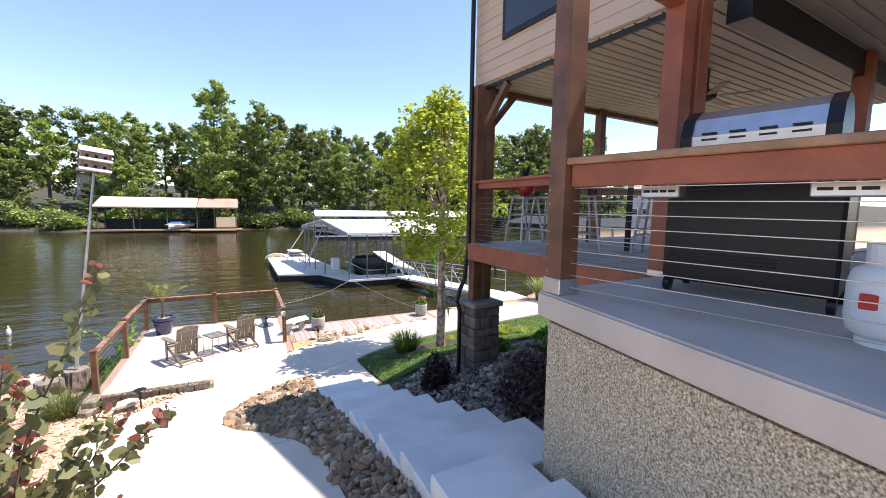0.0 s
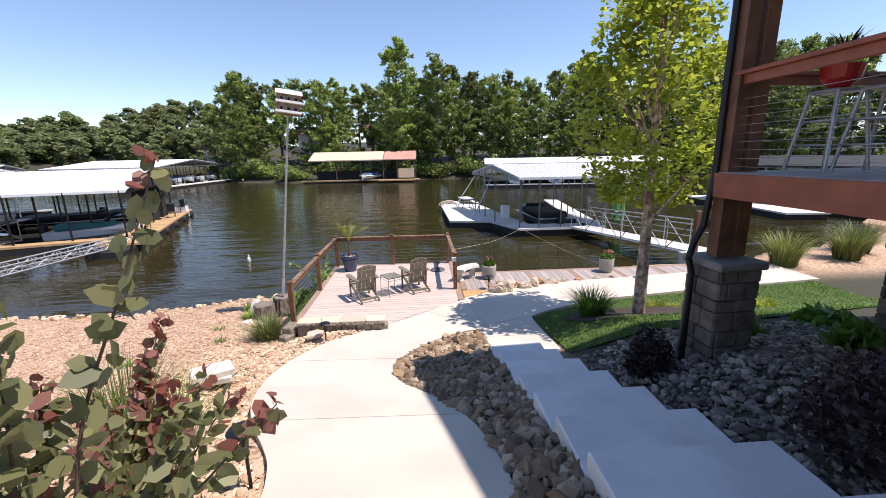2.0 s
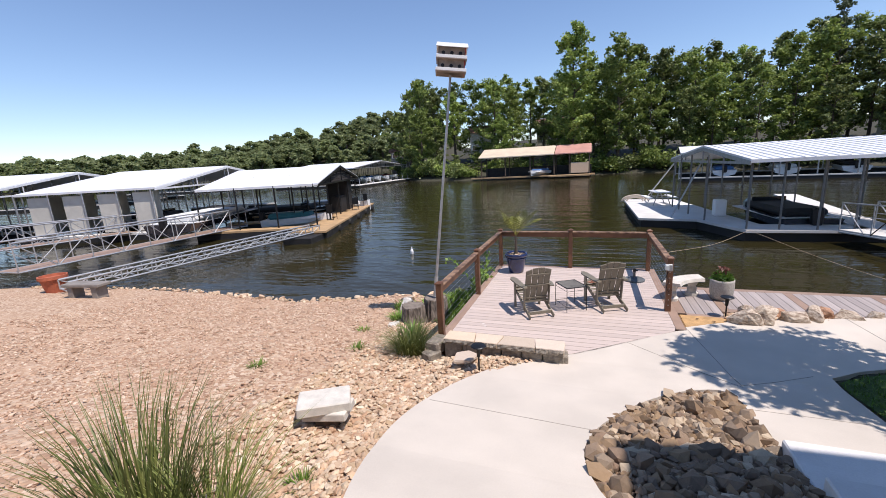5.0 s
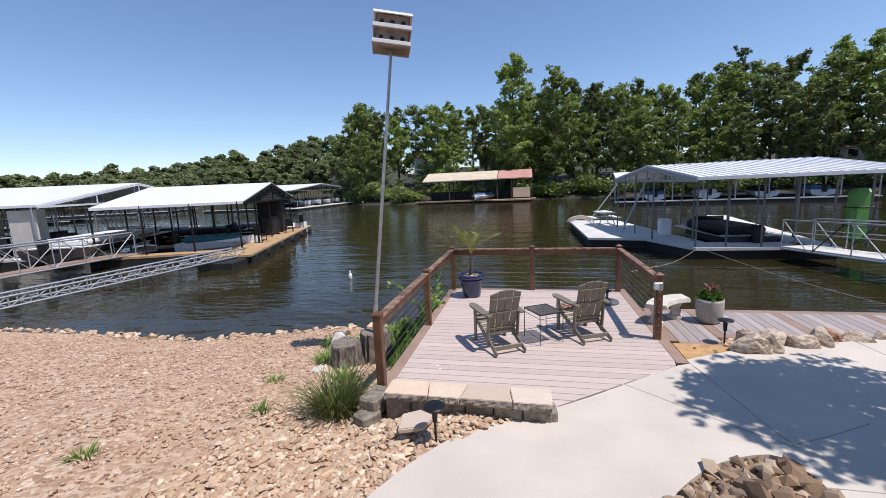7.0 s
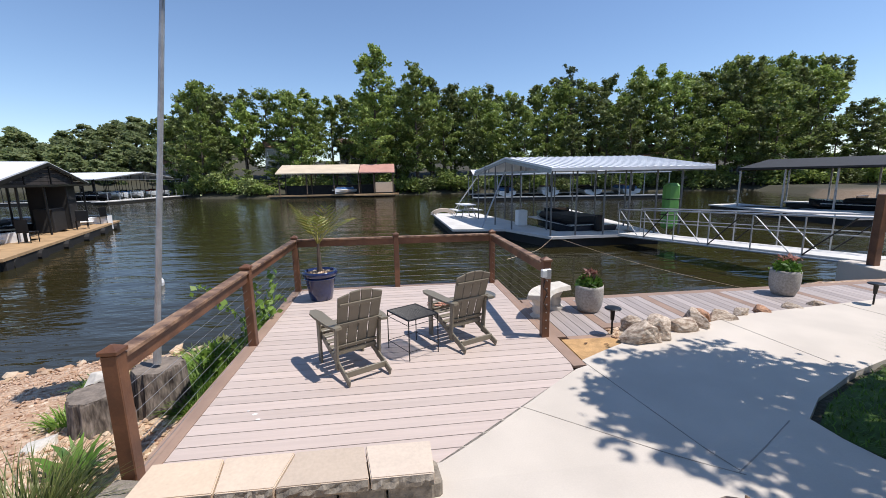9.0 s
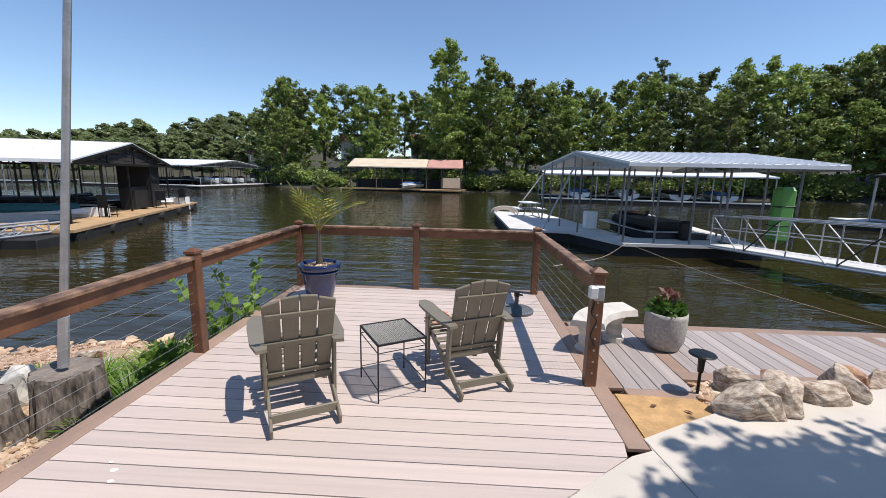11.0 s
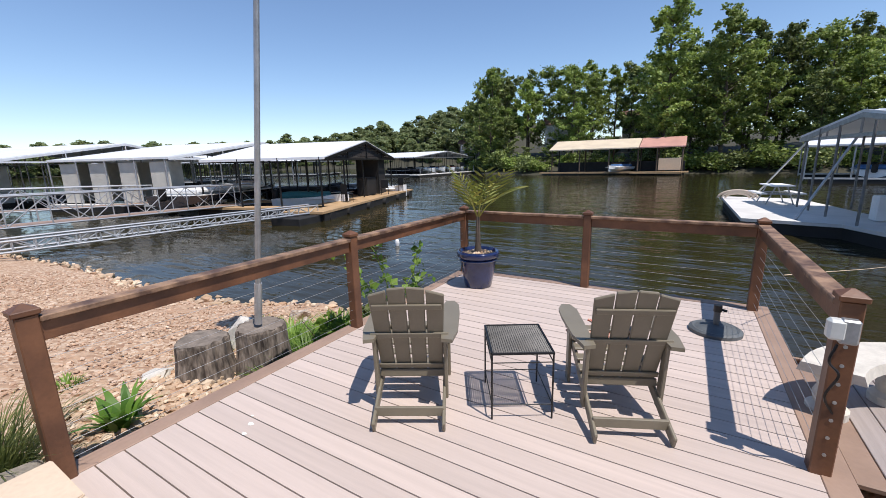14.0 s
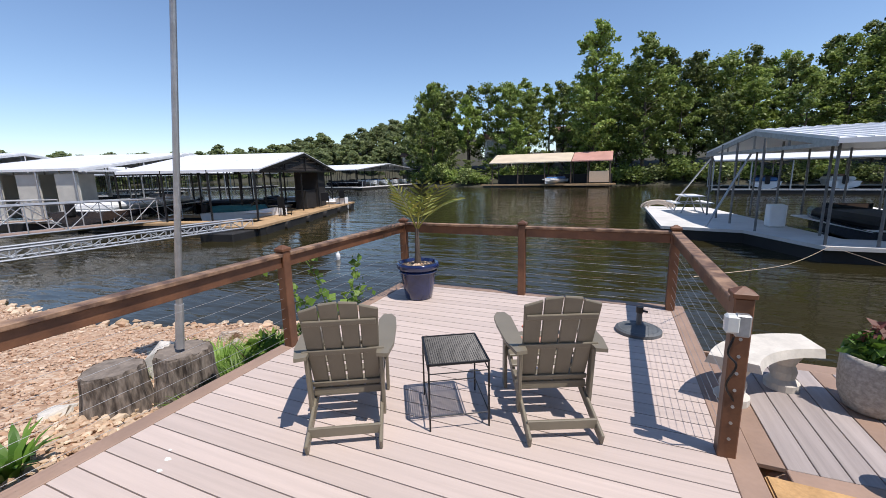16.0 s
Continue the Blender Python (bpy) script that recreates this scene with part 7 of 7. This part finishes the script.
part("collar", lathe([(0.095, 0.36), (0.10, 0.46), (0.092, 0.46), (0.088, 0.36)], 20), WHITE, tank)
part("valve", tubed((0, 0, 0.37), (0, 0, 0.43), 0.02, 10), STEEL, tank)
REDL = mat("red_label_print", (0.55, 0.03, 0.02), 0.5, vary=0.05)
part("label_band", boxed((-0.06, -0.142, 0.21), (0.07, 0.012, 0.07), None, 0.004), REDL, tank)
part("label_band", boxed((0.05, -0.145, 0.24), (0.09, 0.012, 0.012), None, 0.002), REDL, tank)
for k in range(4):
    part("label_line", boxed((0.05, -0.147, 0.15 + 0.018 * k), (0.08, 0.010, 0.005), None, 0.001), STEEL, tank)


def bar_stool(at, turn):
    t = thing("bar_stool", at, "galvanised metal bar stool on the porch boards", "stool", "porch stools", turn=turn)
    for sx in (-1, 1):
        for sy in (-1, 1):
            part("leg", tubed((0.22 * sx, 0.22 * sy, 0), (0.14 * sx, 0.14 * sy, 0.74), 0.018, 8), STEEL, t)
    for z in (0.25, 0.48):
        r = 0.22 - 0.08 * z / 0.74
        for a, b in (((-r, -r), (r, -r)), ((r, -r), (r, r)), ((r, r), (-r, r)), ((-r, r), (-r, -r))):
            part("rung", tubed((*a, z), (*b, z), 0.010, 6), STEEL, t)
    part("seat", boxed((0, 0, 0.75), (0.32, 0.32, 0.03), None, 0.012), STEEL, t)


for p in ((0.75, -0.75, 10), (0.55, -1.6, 60), (1.2, -2.3, 20), (1.0, -2.9, 75)):
    q = hp(p[0], p[1], FLOOR)
    bar_stool(q, p[2])
q = hp(1.5, -1.3, FLOOR)
tbl = thing("bar_table", q, "dark tall bar table on the porch", "table")
part("tabletop", boxed((0, 0, 1.02), (0.8, 1.6, 0.05), None, 0.01), DARK, tbl)
for sx in (-0.3, 0.3):
    for sy in (-0.65, 0.65):
        part("leg", boxed((sx, sy, 0.5), (0.06, 0.06, 1.0), None, 0.005), BLACK, tbl)
pot = thing("potted_agave", hp(0.55, -0.45, FLOOR + 0.78), "red bowl pot with spiky dark plant on a stool", "potted plant")
part("pot", lathe([(0.08, 0), (0.15, 0.08), (0.17, 0.2), (0.15, 0.2)], 20), mat("red_glazed_pot", (0.35, 0.02, 0.015), 0.3, vary=0.1), pot)
rng = np.random.default_rng(5)
tagged(part("spikes", blades("spikes", np.zeros((26, 3)) + np.array([0, 0, 0.18]), rng.uniform(0.25, 0.4, 26), np.full(26, 0.018), rng, 0.6), DARK_LEAF, pot), kind="stuff")
bar_stool(hp(0.55, -0.45, FLOOR), 0)
fan_ = thing("ceiling_fan", hp(2.0, -2.4, SOFF - 0.35), "brown-bladed ceiling fan under the porch ceiling", "ceiling fan")
part("downrod", tubed((0, 0, 0.0), (0, 0, 0.36), 0.015, 8), BLACK, fan_)
part("motor", lathe([(0.03, -0.08), (0.11, -0.05), (0.12, 0.03), (0.05, 0.07)], 20), BLACK, fan_)
for k in range(5):
    part("blade", boxed((0.42, 0, 0), (0.55, 0.13, 0.012), pose(0, 0, -0.02, 8, 0, 72 * k + 10), 0.004), CEDAR_TOP, fan_)
flag = part("flagstone", poly_prism([(-2.98, -2.86), (-2.76, -2.78), (-2.70, -2.58), (-2.86, -2.50), (-3.02, -2.60)], 0.10, 0.15, 0.01), CREAM)
tagged(flag, "loose cream flagstone lying on the gravel", "stone")
LEAFLET = mat("dry_fallen_leaf", (0.16, 0.09, 0.045), 0.9, vary=0.3, bump=0.1)
for x, y, r in ((0.40, -0.28, 20), (0.62, -0.34, 130)):
    bm = bmesh.new()
    o = [bm.verts.new(p) for p in ((-0.035, 0, 0.004), (-0.01, 0.016, 0.012), (0.035, 0.004, 0.006), (-0.005, -0.014, 0.010))]
    bm.faces.new(o)
    lf = part("fallen_leaf", bm, LEAFLET)
    lf.matrix_basis = pose(x, y, -0.008, 0, 0, r)
    tagged(lf, "dry curled brown leaf on the sandstone pad", "leaf", "fallen leaves")
SPOTS = ((-2.98, -1.22, 0.022), (-2.93, -1.30, 0.018), (-3.05, -1.16, 0.012))
SPOT = mat("dried_white_spot", (0.72, 0.70, 0.66), 0.9, vary=0.15, scale=30)
for x, y, r in SPOTS:
    part("stain", poly_prism([(x + r * (1 + 0.25 * math.sin(3 * a)) * math.cos(a), y + 0.7 * r * math.sin(a)) for a in np.linspace(0, 6.283, 12, endpoint=False)], 0.0005, 0.002), SPOT, deck, "dried white dropping")
# beach furniture
bb = thing("beach_bench", (-15.2, -0.4, float(ground_z(-15.2, -0.4))), "weathered grey stone slab bench on the beach", "bench", turn=10)
part("seat", boxed((0, 0, 0.40), (1.3, 0.42, 0.09), None, 0.015), CAPSTONE, bb)
for sx in (-0.42, 0.42):
    part("leg", boxed((sx, 0, 0.17), (0.2, 0.34, 0.38), None, 0.015), CAPSTONE, bb)
rp = thing("terracotta_pot", (-17.6, 0.0, float(ground_z(-17.6, 0.0))), "large terracotta flower pot on the beach", "pot")
part("pot", lathe([(0.24, 0), (0.34, 0.45), (0.38, 0.46), (0.38, 0.56), (0.34, 0.56), (0.33, 0.48)], 24), mat("terracotta", (0.42, 0.12, 0.06), 0.85, vary=0.2), rp)
# joints of the path
JOINT = mat("path_joint", (0.36, 0.32, 0.275), 0.95, vary=0.2)
joints = thing("path_joints", (0, 0, 0), "tooled control joints across the concrete path", "joint", kind="structure")
for a, b in (((-0.75, -1.44), (0.4, -2.45)), ((0.38, -2.42), (1.25, -1.95)), ((-2.9, -3.9), (-1.25, -4.0)), ((-2.62, -6.1), (-0.5, -6.2)), ((0.25, -3.0), (1.25, -3.0)), ((0.4, -2.4), (0.15, -0.72)), ((-1.95, -8.3), (-0.25, -8.3)), ((2.6, -1.15), (2.5, 0.15)), ((4.8, -0.85), (4.7, 0.45))):
    n = 6
    for k in range(n):
        p, q = Vector(a).lerp(Vector(b), k / n), Vector(a).lerp(Vector(b), (k + 1) / n)
        part("joint", beamed((p.x, p.y, float(walk_z(p.y)) + 0.001), (q.x, q.y, float(walk_z(q.y)) + 0.001), 0.007, 0.004), JOINT, joints)
